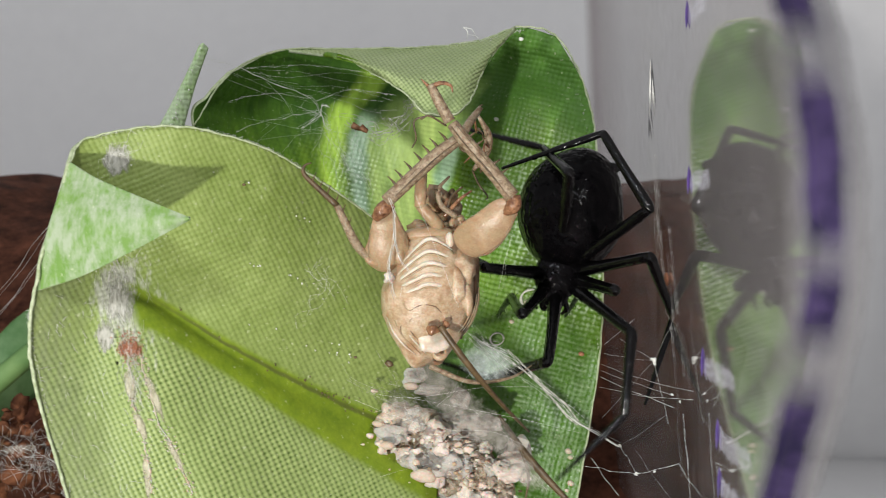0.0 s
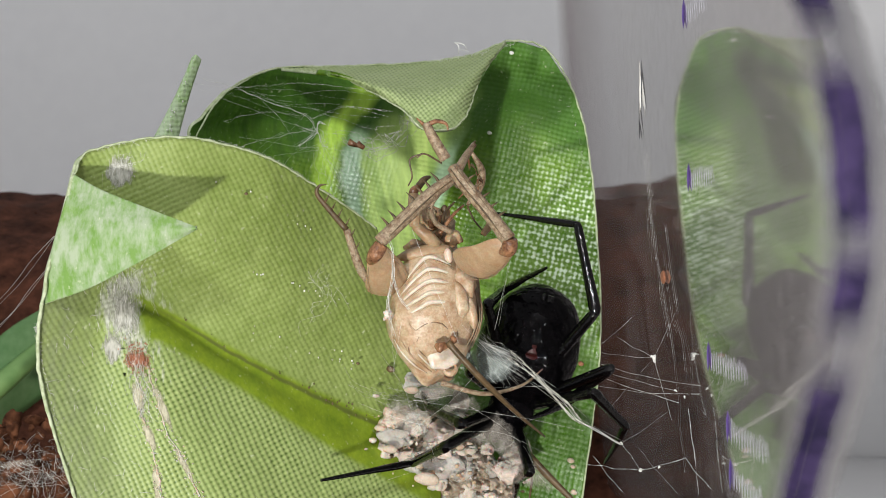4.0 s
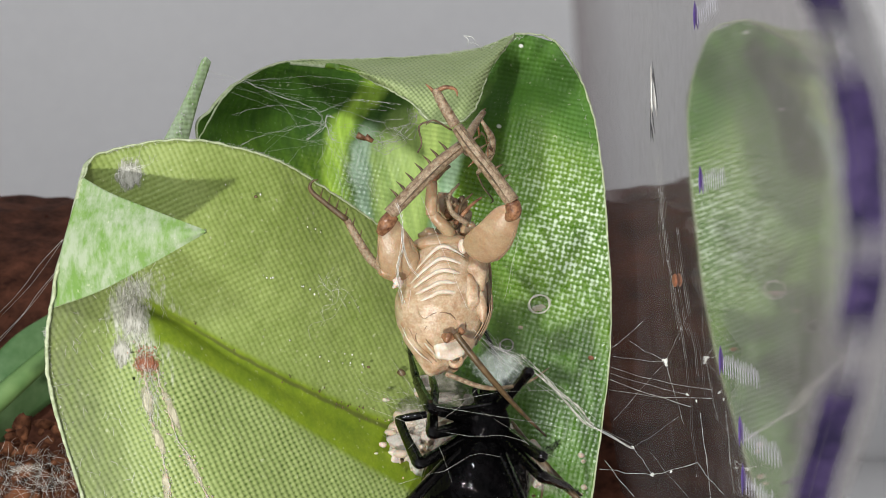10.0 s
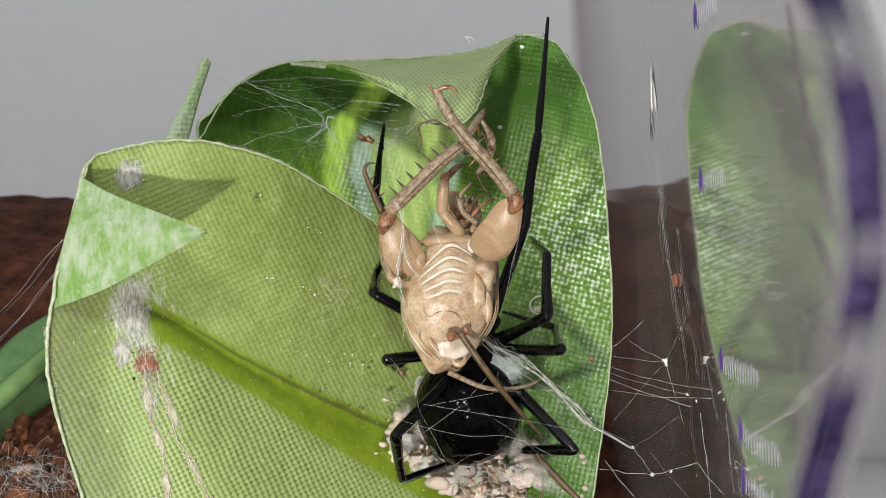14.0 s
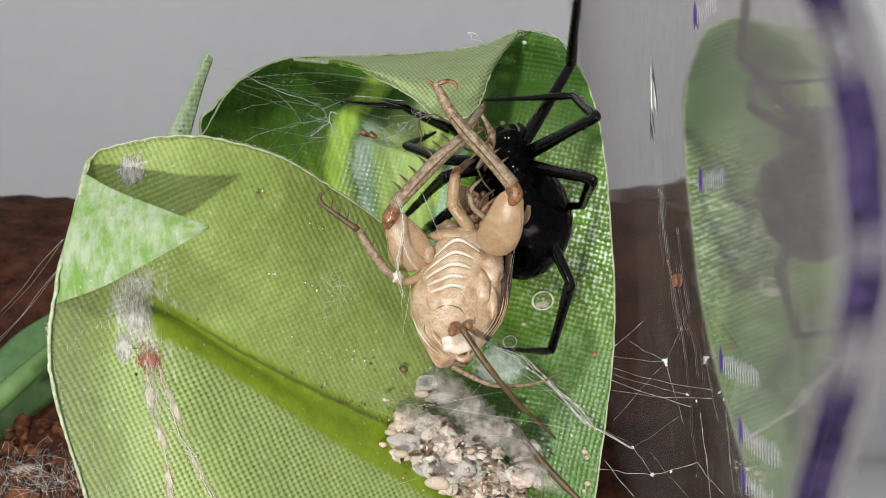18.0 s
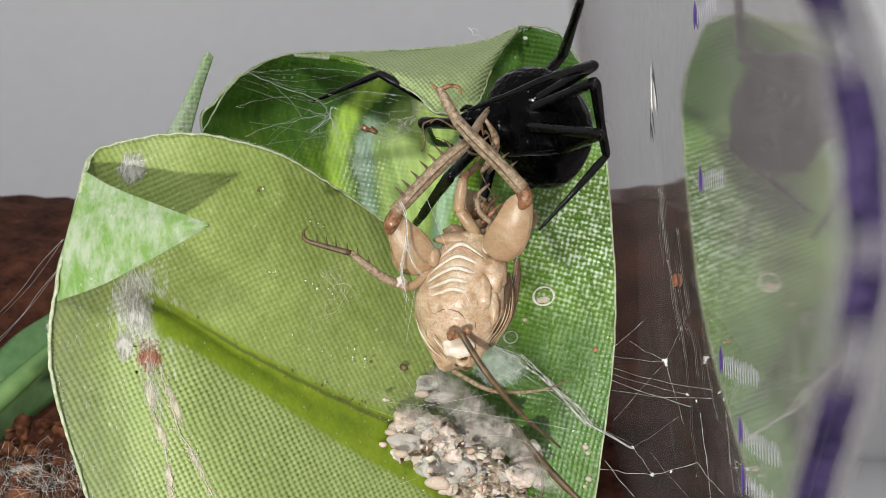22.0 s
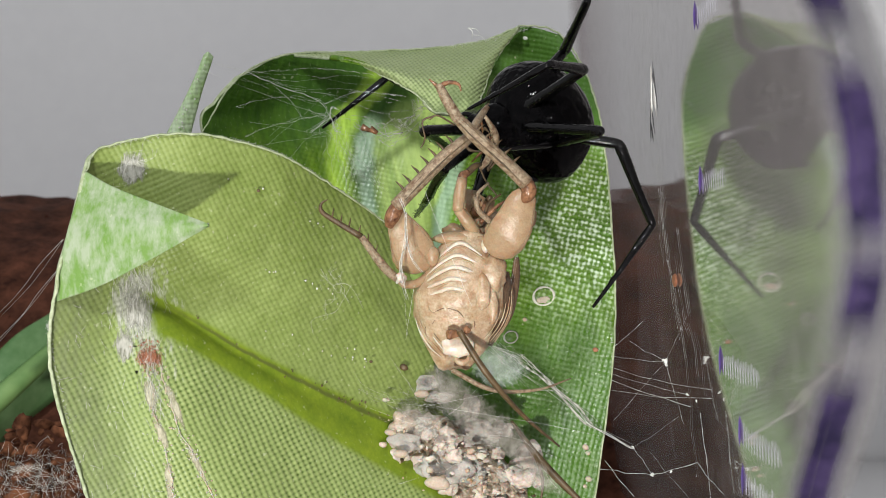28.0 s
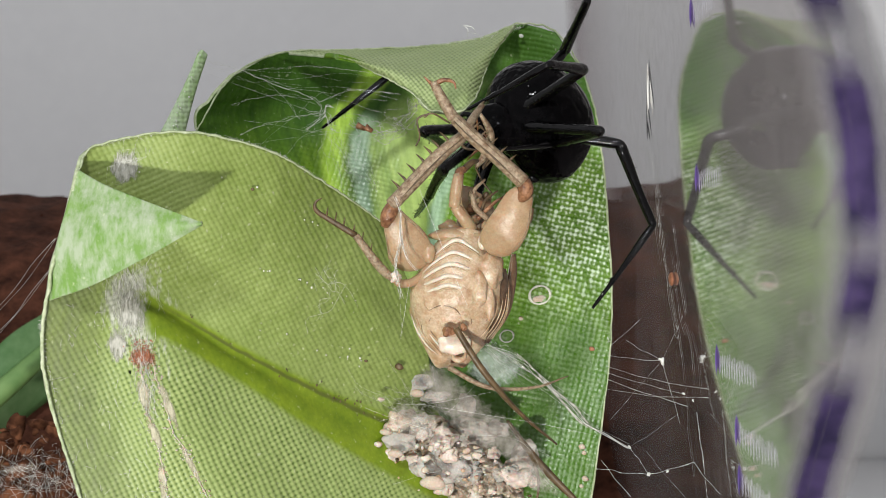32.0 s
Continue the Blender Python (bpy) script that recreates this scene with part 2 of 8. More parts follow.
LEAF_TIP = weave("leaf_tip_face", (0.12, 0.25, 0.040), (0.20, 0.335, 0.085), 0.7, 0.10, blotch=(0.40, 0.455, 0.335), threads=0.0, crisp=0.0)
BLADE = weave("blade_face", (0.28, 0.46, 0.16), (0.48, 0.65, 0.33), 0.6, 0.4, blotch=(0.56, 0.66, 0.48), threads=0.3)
FAR_GREEN = surface("far_leaf", (0.050, 0.135, 0.035), (0.16, 0.27, 0.12), 7.0, 1.2, 0.6)
FAR_RIB = surface("far_leaf_rib", (0.10, 0.215, 0.06), (0.20, 0.33, 0.11), 6.0, 1.2, 0.6)
SOIL_LUMP = surface("orange_soil", (0.020, 0.007, 0.004), (0.22, 0.090, 0.045), 2.2, 0.5, 0.95, 0.5, 0.3, 0.1)
EDGE = surface("leaf_edge", (0.26, 0.33, 0.15), (0.58, 0.63, 0.44), 0.5, 0.12, 0.85)
SOIL = surface("soil", (0.010, 0.0040, 0.0026), (0.115, 0.044, 0.026), 4.0, 0.8, 0.95, 0.4, 0.4, 0.1)
GREY = surface("grey_wall", (0.78, 0.775, 0.78), (0.84, 0.835, 0.835), 90.0, 4.0, 0.85, 0.05, 0.05)
BLACK = surface("spider_black", (0.001, 0.001, 0.0012), (0.003, 0.0026, 0.003), 0.9, 0.75, 0.06, 0.6, 0.34, 0.075, 0.0, 0.0, None, 1.5)
BLACK_LEG = surface("spider_leg_black", (0.001, 0.001, 0.0012), (0.003, 0.0027, 0.003), 0.4, 0.4, 0.10, 0.8, 0.08, 0.34, 0.0, 0.0, None, 1.0)
RED = surface("hourglass_red", (0.02, 0.002, 0.002), (0.05, 0.005, 0.003), 0.4, 0.1, 0.35)
TAN = surface("cricket_tan", (0.37, 0.230, 0.120), (0.68, 0.550, 0.395), 1.3, 0.16, 0.30, 0.5, 0.07, 0.5, 0.25, 0.0, ((0.30, 0.155, 0.07), 1.1, 0.75))
AMBER = surface("cricket_amber", (0.31, 0.20, 0.105), (0.50, 0.365, 0.225), 1.4, 0.14, 0.30, 0.5, 0.06, 0.5, 0.25, 0.0, ((0.26, 0.12, 0.055), 1.3, 0.5))
TAN_PALE = surface("cricket_pale", (0.56, 0.46, 0.35), (0.78, 0.70, 0.59), 0.8, 0.15, 0.30, 0.3, 0.04, 0.5, 0.25, 0.0, ((0.45, 0.29, 0.17), 0.9, 0.4))
TAN_LEG = surface("cricket_leg", (0.19, 0.13, 0.070), (0.47, 0.37, 0.25), 0.40, 0.10, 0.40, 0.8, 0.08, 0.5, 0.1, 0.0, ((0.11, 0.050, 0.022), 0.36, 0.85))
FLANK = surface("cricket_flank", (0.10, 0.052, 0.028), (0.30, 0.19, 0.115), 0.7, 0.12, 0.30, 0.5, 0.06, 0.5, 0.1)
BROWN = surface("cricket_brown", (0.035, 0.022, 0.010), (0.165, 0.105, 0.048), 0.6, 0.12, 0.4)
KNEE = surface("cricket_knee", (0.040, 0.008, 0.005), (0.40, 0.20, 0.10), 0.5, 0.16, 0.16, 0.6, 0.08)
SILK = surface("silk", (0.62, 0.62, 0.58), (0.85, 0.85, 0.80), 1.0, 0.2, 0.5)
SILK_GREY = surface("silk_grey", (0.30, 0.29, 0.27), (0.55, 0.53, 0.5), 1.0, 0.2, 0.7)
LITTER = surface("grey_litter", (0.08, 0.075, 0.07), (0.26, 0.25, 0.23), 1.0, 0.2, 0.8)
CRUMB = surface("crumbs", (0.46, 0.365, 0.27), (0.74, 0.645, 0.54), 0.9, 0.2, 0.45, 0.6, 0.10, 0.4, 0.3, 0.0, ((0.32, 0.18, 0.09), 1.3, 0.5))
CRUMB_WHITE = surface("white_crumbs", (0.56, 0.46, 0.385), (0.82, 0.73, 0.65), 0.8, 0.15, 0.40, 0.6, 0.10, 0.4, 0.3, 0.0, ((0.36, 0.24, 0.15), 1.3, 0.4))
CRUMB_GREY = surface("grey_mat", (0.36, 0.33, 0.29), (0.62, 0.59, 0.54), 0.8, 0.15, 0.6, 0.7, 0.12, 0.3, 0.2, 0.0, ((0.22, 0.16, 0.10), 1.6, 0.4))
RUST = surface("rusty_stain", (0.27, 0.085, 0.038), (0.50, 0.24, 0.135), 0.5, 0.15, 0.85, 0.8, 0.15)
PLASTIC = clear("clear_plastic", (0.50, 0.455, 0.45), 0.05, 1.6, 0.052, 1.9)
PLASTIC_BACK = clear("clear_plastic_outside", (1.0, 1.0, 1.0), 0.03, 1.0, 0.0, 0.0)


def softened(name):
    """Frosted lip with purple ink, broken in places; its edges fade out to imitate lens blur."""
    n = Nodes(name)
    g = n.add("ShaderNodeUVMap", uv_map="grid")
    gs = n.add("ShaderNodeSeparateXYZ")
    n.link(g.outputs[0], gs.inputs[0])
    u = n.math("ADD", gs.outputs[0], n.math("MULTIPLY", n.math("SUBTRACT", n.noise(3.0, 2.0), 0.5), 0.12))
    ink = n.ramp(u, (0.12, (0, 0, 0)), (0.34, (1, 1, 1)), (0.56, (1, 1, 1)), (0.80, (0, 0, 0)))
    v = gs.outputs[1]
    for at, wide, keep in ((0.50, 0.03, 0.4), (0.60, 0.045, 0.75), (0.30, 0.05, 0.6)):
        off = n.math("ABSOLUTE", n.math("SUBTRACT", v, at))
        ink = n.math("MULTIPLY", ink, n.math("SUBTRACT", 1.0, n.math("MULTIPLY", n.ramp(off, (0.0, (1, 1, 1)), (wide, (0, 0, 0))), keep)))
    purple = n.ramp(n.noise(2.5, 3.0), (0.35, (0.014, 0.010, 0.036)), (0.65, (0.046, 0.031, 0.088)))
    n.link(n.mix(ink, (0.24, 0.23, 0.235), purple), n.b.inputs["Base Color"])
    n.put("Roughness", 0.8)
    n.put("Specular IOR Level", 0.15)
    frost = n.ramp(u, (0.05, (0, 0, 0)), (0.27, (0.25,) * 3), (0.60, (0.55,) * 3), (0.80, (0.5,) * 3), (0.98, (0, 0, 0)))
    body = n.math("MAXIMUM", n.math("MULTIPLY", ink, 0.92), frost)
    see, mx = n.add("ShaderNodeBsdfTransparent"), n.add("ShaderNodeMixShader")
    n.link(body, mx.inputs[0])
    n.link(see.outputs[0], mx.inputs[1])
    n.link(n.b.outputs[0], mx.inputs[2])
    n.link(mx.outputs[0], n.t.nodes["Material Output"].inputs[0])
    return n.m


def gauze(name, dark, light, cover, thin, fine, stretch):
    """Felted silk: fine fibres with gaps between them, ragged towards its edges."""
    n = Nodes(name)
    g = n.add("ShaderNodeUVMap", uv_map="grid")
    gs = n.add("ShaderNodeSeparateXYZ")
    n.link(g.outputs[0], gs.inputs[0])
    off = [n.math("SUBTRACT", o, 0.5) for o in gs.outputs[:2]]
    away = n.math("SQRT", n.math("ADD", n.math("MULTIPLY", off[0], off[0]), n.math("MULTIPLY", off[1], off[1])))
    inside = n.ramp(away, (0.12, (1, 1, 1)), (0.50, (0, 0, 0)))
    fibre = n.noise(fine, 5.0, 0.7, "Object", stretch)
    clot = n.noise(fine * 5, 3.0, 0.6)
    solid = n.math("ADD", n.math("ADD", n.math("MULTIPLY", fibre, 0.9), n.math("MULTIPLY", clot, 0.7)), n.math("MULTIPLY", inside, 0.75))
    alpha = n.ramp(n.math("SUBTRACT", solid, 0.55), (thin, (0, 0, 0)), (thin + 0.42, (cover,) * 3))
    n.link(n.ramp(fibre, (0.35, dark), (0.65, light)), n.b.inputs["Base Color"])
    n.put("Roughness", 0.8)
    n.put("Specular IOR Level", 0.3)
    n.bump(fibre, 0.8, 0.08)
    see, mx = n.add("ShaderNodeBsdfTransparent"), n.add("ShaderNodeMixShader")
    n.link(alpha, mx.inputs[0])
    n.link(see.outputs[0], mx.inputs[1])
    n.link(n.b.outputs[0], mx.inputs[2])
    n.link(mx.outputs[0], n.t.nodes["Material Output"].inputs[0])
    return n.m


FELT = gauze("silk_felt", (0.34, 0.34, 0.27), (0.66, 0.65, 0.58), 0.85, 0.66, 0.42, (2.0, 1, 0.5))
RUST_FELT = gauze("rusty_felt", (0.20, 0.060, 0.030), (0.46, 0.20, 0.11), 0.95, 0.50, 0.35, (1.6, 1, 0.7))
TRAIL = gauze("dried_felt", (0.36, 0.34, 0.22), (0.66, 0.62, 0.46), 0.92, 0.50, 0.45, (1.5, 1, 0.6))
VEIL = gauze("silk_veil", (0.34, 0.30, 0.25), (0.60, 0.56, 0.50), 0.26, 0.62, 0.8, (1, 1, 1))
CRUST = surface("pale_crust", (0.27, 0.205, 0.135), (0.64, 0.555, 0.46), 1.5, 0.22, 0.55, 0.8, 0.10, 0.35, 0.2, 0.0, ((0.17, 0.115, 0.05), 1.3, 0.75))
GAUZE = gauze("silk_gauze", (0.50, 0.58, 0.54), (0.76, 0.84, 0.80), 0.30, 0.42, 0.35, (1, 1, 1))
DROP = surface("dried_drop", (0.58, 0.57, 0.48), (0.82, 0.79, 0.72), 0.6, 0.15, 0.3)
FILM = gauze("drop_film", (0.42, 0.50, 0.34), (0.62, 0.66, 0.52), 0.35, 0.2, 0.5, (1, 1, 1))
LIP = softened("softened_lip")
PURPLE = surface("purple_ink", (0.035, 0.02, 0.12), (0.10, 0.05, 0.24), 2.0, 0.5, 0.35)
SCRATCH = surface("dark_scratch", (0.03, 0.03, 0.035), (0.14, 0.14, 0.15), 0.6, 0.1, 0.4)
RIDGE = surface("moulded_ridge", (0.36, 0.36, 0.41), (0.60, 0.60, 0.66), 0.8, 0.2, 0.2)


# ---- shapes ----
def part(name, bm, material, parent=None, label=""):
    me = bpy.data.meshes.new(name)
    bm.to_mesh(me)
    bm.free()
    for m in material if isinstance(material, (list, tuple)) else (material,):
        me.materials.append(m)
    for p in me.polygons:
        p.use_smooth = True
    ob = new(name, me)
    if parent:
        ob.parent = parent
    if label:
        ob["label"] = label
    return ob


def own(ob, parent):
    """Hang a part that was built in place on its thing."""
    ob.data.transform(Matrix.Translation(-parent.location))
    ob.parent = parent
    return ob


def thing(name, at, label, category, group="", kind=""):
    ob = new(name)
    ob.empty_display_size = 0.002
    ob.location = Vector(at) * MM
    return tagged(ob, label, category, group, kind)


def spline(points, n):
    """n + 1 points along a smooth line through the given ones."""
    p = [Vector(q) for q in points]
    p = [2 * p[0] - p[1]] + p + [2 * p[-1] - p[-2]]
    out = []
    for i in range(n + 1):
        s = i / n * (len(p) - 3)
        k = min(int(s), len(p) - 4)
        f = s - k
        a, b, c, d = p[k:k + 4]
        out.append(0.5 * (2 * b + (c - a) * f + (2 * a - 5 * b + 4 * c - d) * f * f + (3 * b - a - 3 * c + d) * f ** 3))
    return out


def tube(bm, points, radii, segs=8, smooth=0, flat=1.0, mat=0):
    """A round, tapered rod along points, in mm; radii at the points."""
    if smooth:
        pts = spline(points, smooth)
        rr = [q.x for q in spline([(r, 0, 0) for r in radii], smooth)]
    else:
        pts, rr = [Vector(q) for q in points], radii
    rings, side = [], None
    for i, (q, r) in enumerate(zip(pts, rr)):
        d = (pts[min(i + 1, len(pts) - 1)] - pts[max(i - 1, 0)]).normalized()
        side = d.orthogonal() if side is None else side - d * side.dot(d)
        side.normalize()
        up = d.cross(side)
        rings.append([bm.verts.new((q + (side * math.cos(a) + up * math.sin(a) * flat) * max(r, 0.004)) * MM) for a in (2 * math.pi * k / segs for k in range(segs))])
    for a, b in zip(rings, rings[1:]):
        for k in range(segs):
            bm.faces.new((a[k], a[(k + 1) % segs], b[(k + 1) % segs], b[k])).material_index = mat
    bm.faces.new(rings[0][::-1]).material_index = mat
    bm.faces.new(rings[-1]).material_index = mat
    return bm


def blob(bm, at, radii, turn=None, rough=0.0, size=1.0, segs=(16, 10), mat=0, taper=0.0):
    """An uneven egg at a spot in mm."""
    made = bmesh.ops.create_uvsphere(bm, u_segments=segs[0], v_segments=segs[1], radius=1.0)["verts"]
    at = Vector(at)
    for v in made:
        c = v.co.copy()
        k = 1 + taper * c.z
        c = Vector((c.x * radii[0] * k, c.y * radii[1] * k, c.z * radii[2]))
        if rough:
            c *= 1 + rough * noise.noise((c + at) / size)
        if turn is not None:
            c = turn @ c
        v.co = (c + at) * MM
    for f in {f for v in made for f in v.link_faces}:
        f.material_index = mat
    return bm


def blend(count, n, knots=None):
    """Weights by which count spots make a smooth line of n + 1; knots: where along the line each spot lies."""
    at = np.interp(np.linspace(0, 1, n + 1), knots, np.arange(count)) if knots else np.linspace(0, count - 1, n + 1)
    w = np.zeros((n + 1, count + 2))
    for i, q in enumerate(at):
        k = min(int(q), count - 2)
        f = q - k
        w[i, k:k + 4] += 0.5 * np.array((-f + 2 * f * f - f ** 3, 2 - 5 * f * f + 3 * f ** 3, f + 4 * f * f - 3 * f ** 3, f ** 3 - f * f))
    w[:, 1] += 2 * w[:, 0]
    w[:, 2] -= w[:, 0]
    w[:, -2] += 2 * w[:, -1]
    w[:, -3] -= w[:, -1]
    return w[:, 1:-1]


def sheet(name, rows, nu, nv, thick, materials, parent=None, label="", wrinkle=0.0, knots=None, pitch=0.4, turn=0.0, relief=None):
    """A thin curved leaf through rows of spots in mm, with a front, a back and a rim; its front is woven of threads pitch apart, raised by relief(u, v)."""
    grid = np.einsum("jr,rck,ic->jik", blend(len(rows), nv, knots), np.array(rows, float), blend(len(rows[0]), nu))
    if wrinkle:
        for q in grid.reshape(-1, 3):
            p = Vector(q)
            q[1] += wrinkle * noise.noise(p / 5.0) + wrinkle * 0.3 * noise.noise(p / 1.3)
    normal = np.cross(np.gradient(grid, axis=1), np.gradient(grid, axis=0))
    normal /= np.maximum(np.linalg.norm(normal, axis=2, keepdims=True), 1e-9)
    gu, gv = np.meshgrid(np.linspace(0, 1, nu + 1), np.linspace(0, 1, nv + 1))
    x, z = grid[..., 0], grid[..., 2]
    ca, sa = math.cos(radians(turn)), math.sin(radians(turn))
    tu = (x * ca + z * sa) / pitch + 0.20 * np.sin(x * 0.45 + z * 0.2) + 0.07 * np.sin(z * 1.7 - x * 0.6)
    tv = (z * ca - x * sa) / pitch + 0.18 * np.sin(z * 0.4 - x * 0.25 + 1.0) + 0.07 * np.sin(x * 1.9 + z * 0.4)
    front = grid
    if relief:
        cu, cv = np.cos(np.pi * tu), np.cos(np.pi * tv)
        cloth = (0.41 * (cu * cu + cv * cv) + 0.18 * np.maximum(cu * cv, 0)) ** 0.6
        front = grid - normal * ((cloth - 0.6) * relief(gu, gv))[..., None]
    verts = np.concatenate((front.reshape(-1, 3), (grid + normal * thick).reshape(-1, 3))) * MM
    ids = np.arange((nu + 1) * (nv + 1)).reshape(nv + 1, nu + 1)
    fronts = np.stack((ids[:-1, :-1], ids[1:, :-1], ids[1:, 1:], ids[:-1, 1:]), -1).reshape(-1, 4)
    ring = np.concatenate((ids[0, :-1], ids[:-1, -1], ids[-1, :0:-1], ids[:0:-1, 0]))
    after = np.roll(ring, -1)
    far = ids.size
    faces = np.concatenate((fronts, fronts[:, ::-1] + far, np.stack((ring, after, after + far, ring + far), -1)))
    me = bpy.data.meshes.new(name)
    me.from_pydata(verts.tolist(), [], faces.tolist())
    kinds = np.zeros(len(faces), np.int32)
    kinds[len(fronts):], kinds[2 * len(fronts):] = 1, 2
    me.polygons.foreach_set("material_index", kinds)
    me.polygons.foreach_set("use_smooth", np.ones(len(faces), bool))
    corner = faces.reshape(-1) % far
    for layer, a, b in (("mm", tu, tv), ("grid", gu, gv)):
        me.uv_layers.new(name=layer).data.foreach_set("uv", np.stack((a.reshape(-1)[corner], b.reshape(-1)[corner]), -1).astype(np.float32).reshape(-1))
    for m in materials:
        me.materials.append(m)
    ob = new(name, me)
    if label:
        ob["label"] = label
    return own(ob, parent) if parent else ob


def strands(name, lines, r, material, parent=None, label="", sag=0.0, beads=0.0, curl=0.012):
    """Fine silk threads between spots in mm."""
    bm = bmesh.new()
    for a, b in lines:
        a, b = Vector(a), Vector(b)
        L = (a - b).length
        w = [Vector((random.gauss(0, curl), random.gauss(0, curl * 0.8), random.gauss(0, curl) - sag)) * L for _ in range(3)]
        r1 = r * random.uniform(0.35, 0.8)
        tube(bm, [a, a.lerp(b, 0.27) + w[0], a.lerp(b, 0.5) + w[1], a.lerp(b, 0.74) + w[2], b], [r1, r1 * 0.8, r1, r1 * 0.7, r1], 4, 10)
        if beads:
            for _ in range(int((a - b).length * beads)):
                f = random.random()
                blob(bm, a.lerp(b, f), (r1 * 1.9, r1 * 1.9, r1 * 2.2), segs=(5, 4))
    ob = part(name, bm, material, None, label)
    return own(ob, parent) if parent else ob


# ---- setting ----
def ground():
    bm = bmesh.new()
    n, m = 90, 60
    vs = []
    for j in range(m + 1):
        row = []
        for i in range(n + 1):
            x, y = (i / n - 0.5) * 260, -60 + (j / m) ** 1.3 * 185
            rise = 1 / (1 + math.exp(-(y - 42) / 13))
            z = -46 + 53.5 * rise
            q = Vector((x, y, 0))
            z += 1.8 * noise.noise(q / 16) + 0.8 * noise.noise(q / 5) + 0.3 * noise.noise(q / 2)
            x = -130 + (x + 130) / 260 * (163 + 4 * noise.noise(Vector((y, 0, 7)) / 9))
            row.append(bm.verts.new(Vector((x, y, z)) * MM))
        vs.append(row)
    for j in range(m):
        for i in range(n):
            bm.faces.new((vs[j][i], vs[j][i + 1], vs[j + 1][i + 1], vs[j + 1][i]))
    tagged(part("ground", bm, SOIL), "dark brown crumbly soil banked up behind the leaves", "soil", kind="structure")
    bm = bmesh.new()
    for _ in range(60):
        x, y = random.uniform(-75, 16), random.uniform(15, 80)
        z = -46 + 53.5 / (1 + math.exp(-(y - 42) / 13)) + random.uniform(-0.5, 0.2)
        s = random.uniform(0.15, 0.45)
        blob(bm, (x, y, z), (s, s * 0.8, s * 0.7), rough=0.5, size=0.8, segs=(7, 5))
    tagged(part("soil_crumbs", bm, SOIL), "loose brown crumbs of soil on the bank", "soil", kind="stuff")


def backdrop():
    bm = bmesh.new()
    bmesh.ops.create_cube(bm, size=1.0)
    for v in bm.verts:
        v.co = Vector((v.co.x * 900, 270 + v.co.y * 6, v.co.z * 700 + 274)) * MM
    tagged(part("wall_back", bm, GREY), "plain light grey wall far behind the plant", "wall", kind="structure")


def table():
    # Unseen pale slab, added to reflect light up onto the back wall.
    bm = bmesh.new()
    bmesh.ops.create_cube(bm, size=1.0)
    for v in bm.verts:
        v.co = Vector((v.co.x * 900, 103 + v.co.y * 326, -64 + v.co.z * 24)) * MM
    tagged(part("bounce_slab", bm, GREY), "plain pale slab under the container, unseen, added to bounce light onto the wall", "table", kind="structure")


ground()
backdrop()
table()


# ---- leaves ----
def skin_of(ob):
    """A search tree of an object's faces, to lay things on it."""
    at = ob.parent.location
    return BVHTree.FromPolygons([(v.co + at) / MM for v in ob.data.vertices], [tuple(p.vertices) for p in ob.data.polygons])


def lay(tree, x, z, lift=0.05):
    """The spot on a leaf at x, z, lifted a little towards the opening, in mm."""
    hit = tree.ray_cast(Vector((x, -100, z)), Vector((0, 1, 0)))[0]
    return Vector((x, (hit.y if hit else -30.0) - lift, z))


front_leaf = thing("curled_leaf", (-18.09, -22.00, -5.08), "light green woven cloth leaf curled open, standing before the soil", "leaf")


def under_relief(u, v):
    """Coarse below the rib, flat on it, fine and worn above it."""
    low = 1 / (1 + np.exp(-(v - 0.75) / 0.012))
    high = 1 / (1 + np.exp((v - 0.49) / 0.012))
    matted = 1 - 0.45 * np.exp(-((u - 0.12) / 0.14) ** 2)
    return (0.13 * low + 0.055 * high) * matted + 0.05 * (1 - low - high) * (u < 0.37)


def face_relief(u, v):
    return 0.17 * (0.14 + 0.86 / (1 + np.exp(-(u - 0.66) / 0.04))) * (1 - 0.85 / (1 + np.exp(-(v - 0.66) / 0.03))) * (1 - 0.65 / (1 + np.exp((v - 0.34 - 0.10 * (1 - u)) / 0.03)))


front_blade = sheet("leaf_blade", [
    [(-24.65, -33.00, 5.30), (-23.78, -31.50, 7.07), (-18.16, -30.00, 8.16), (-12.51, -26.50, 7.12), (-8.31, -21.50, 4.75), (-4.21, -15.50, 1.84)],
    [(-25.75, -34.00, 0.43), (-23.36, -31.00, 0.44), (-17.50, -29.00, 0.65), (-11.88, -24.50, -1.21), (-7.13, -19.50, -3.44), (-1.54, -14.00, -5.39)],
    [(-26.43, -34.10, -2.47), (-23.92, -31.20, -2.93), (-21.13, -29.00, -2.98), (-14.39, -24.50, -7.28), (-7.16, -19.00, -11.53), (0.27, -13.00, -15.02)],
    [(-26.80, -33.80, -8.68), (-23.56, -31.00, -7.89), (-19.96, -30.00, -6.56), (-14.63, -26.00, -9.88), (-7.91, -21.00, -15.01), (0.72, -15.00, -20.88)],
    [(-24.15, -32.00, -19.23), (-20.87, -30.50, -19.88), (-17.10, -29.00, -20.53), (-13.64, -27.50, -21.60), (-9.41, -24.00, -23.90), (-3.67, -19.00, -27.90)],
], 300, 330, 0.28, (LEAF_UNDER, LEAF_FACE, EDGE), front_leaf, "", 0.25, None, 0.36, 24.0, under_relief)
FRONT_SKIN = skin_of(front_blade)
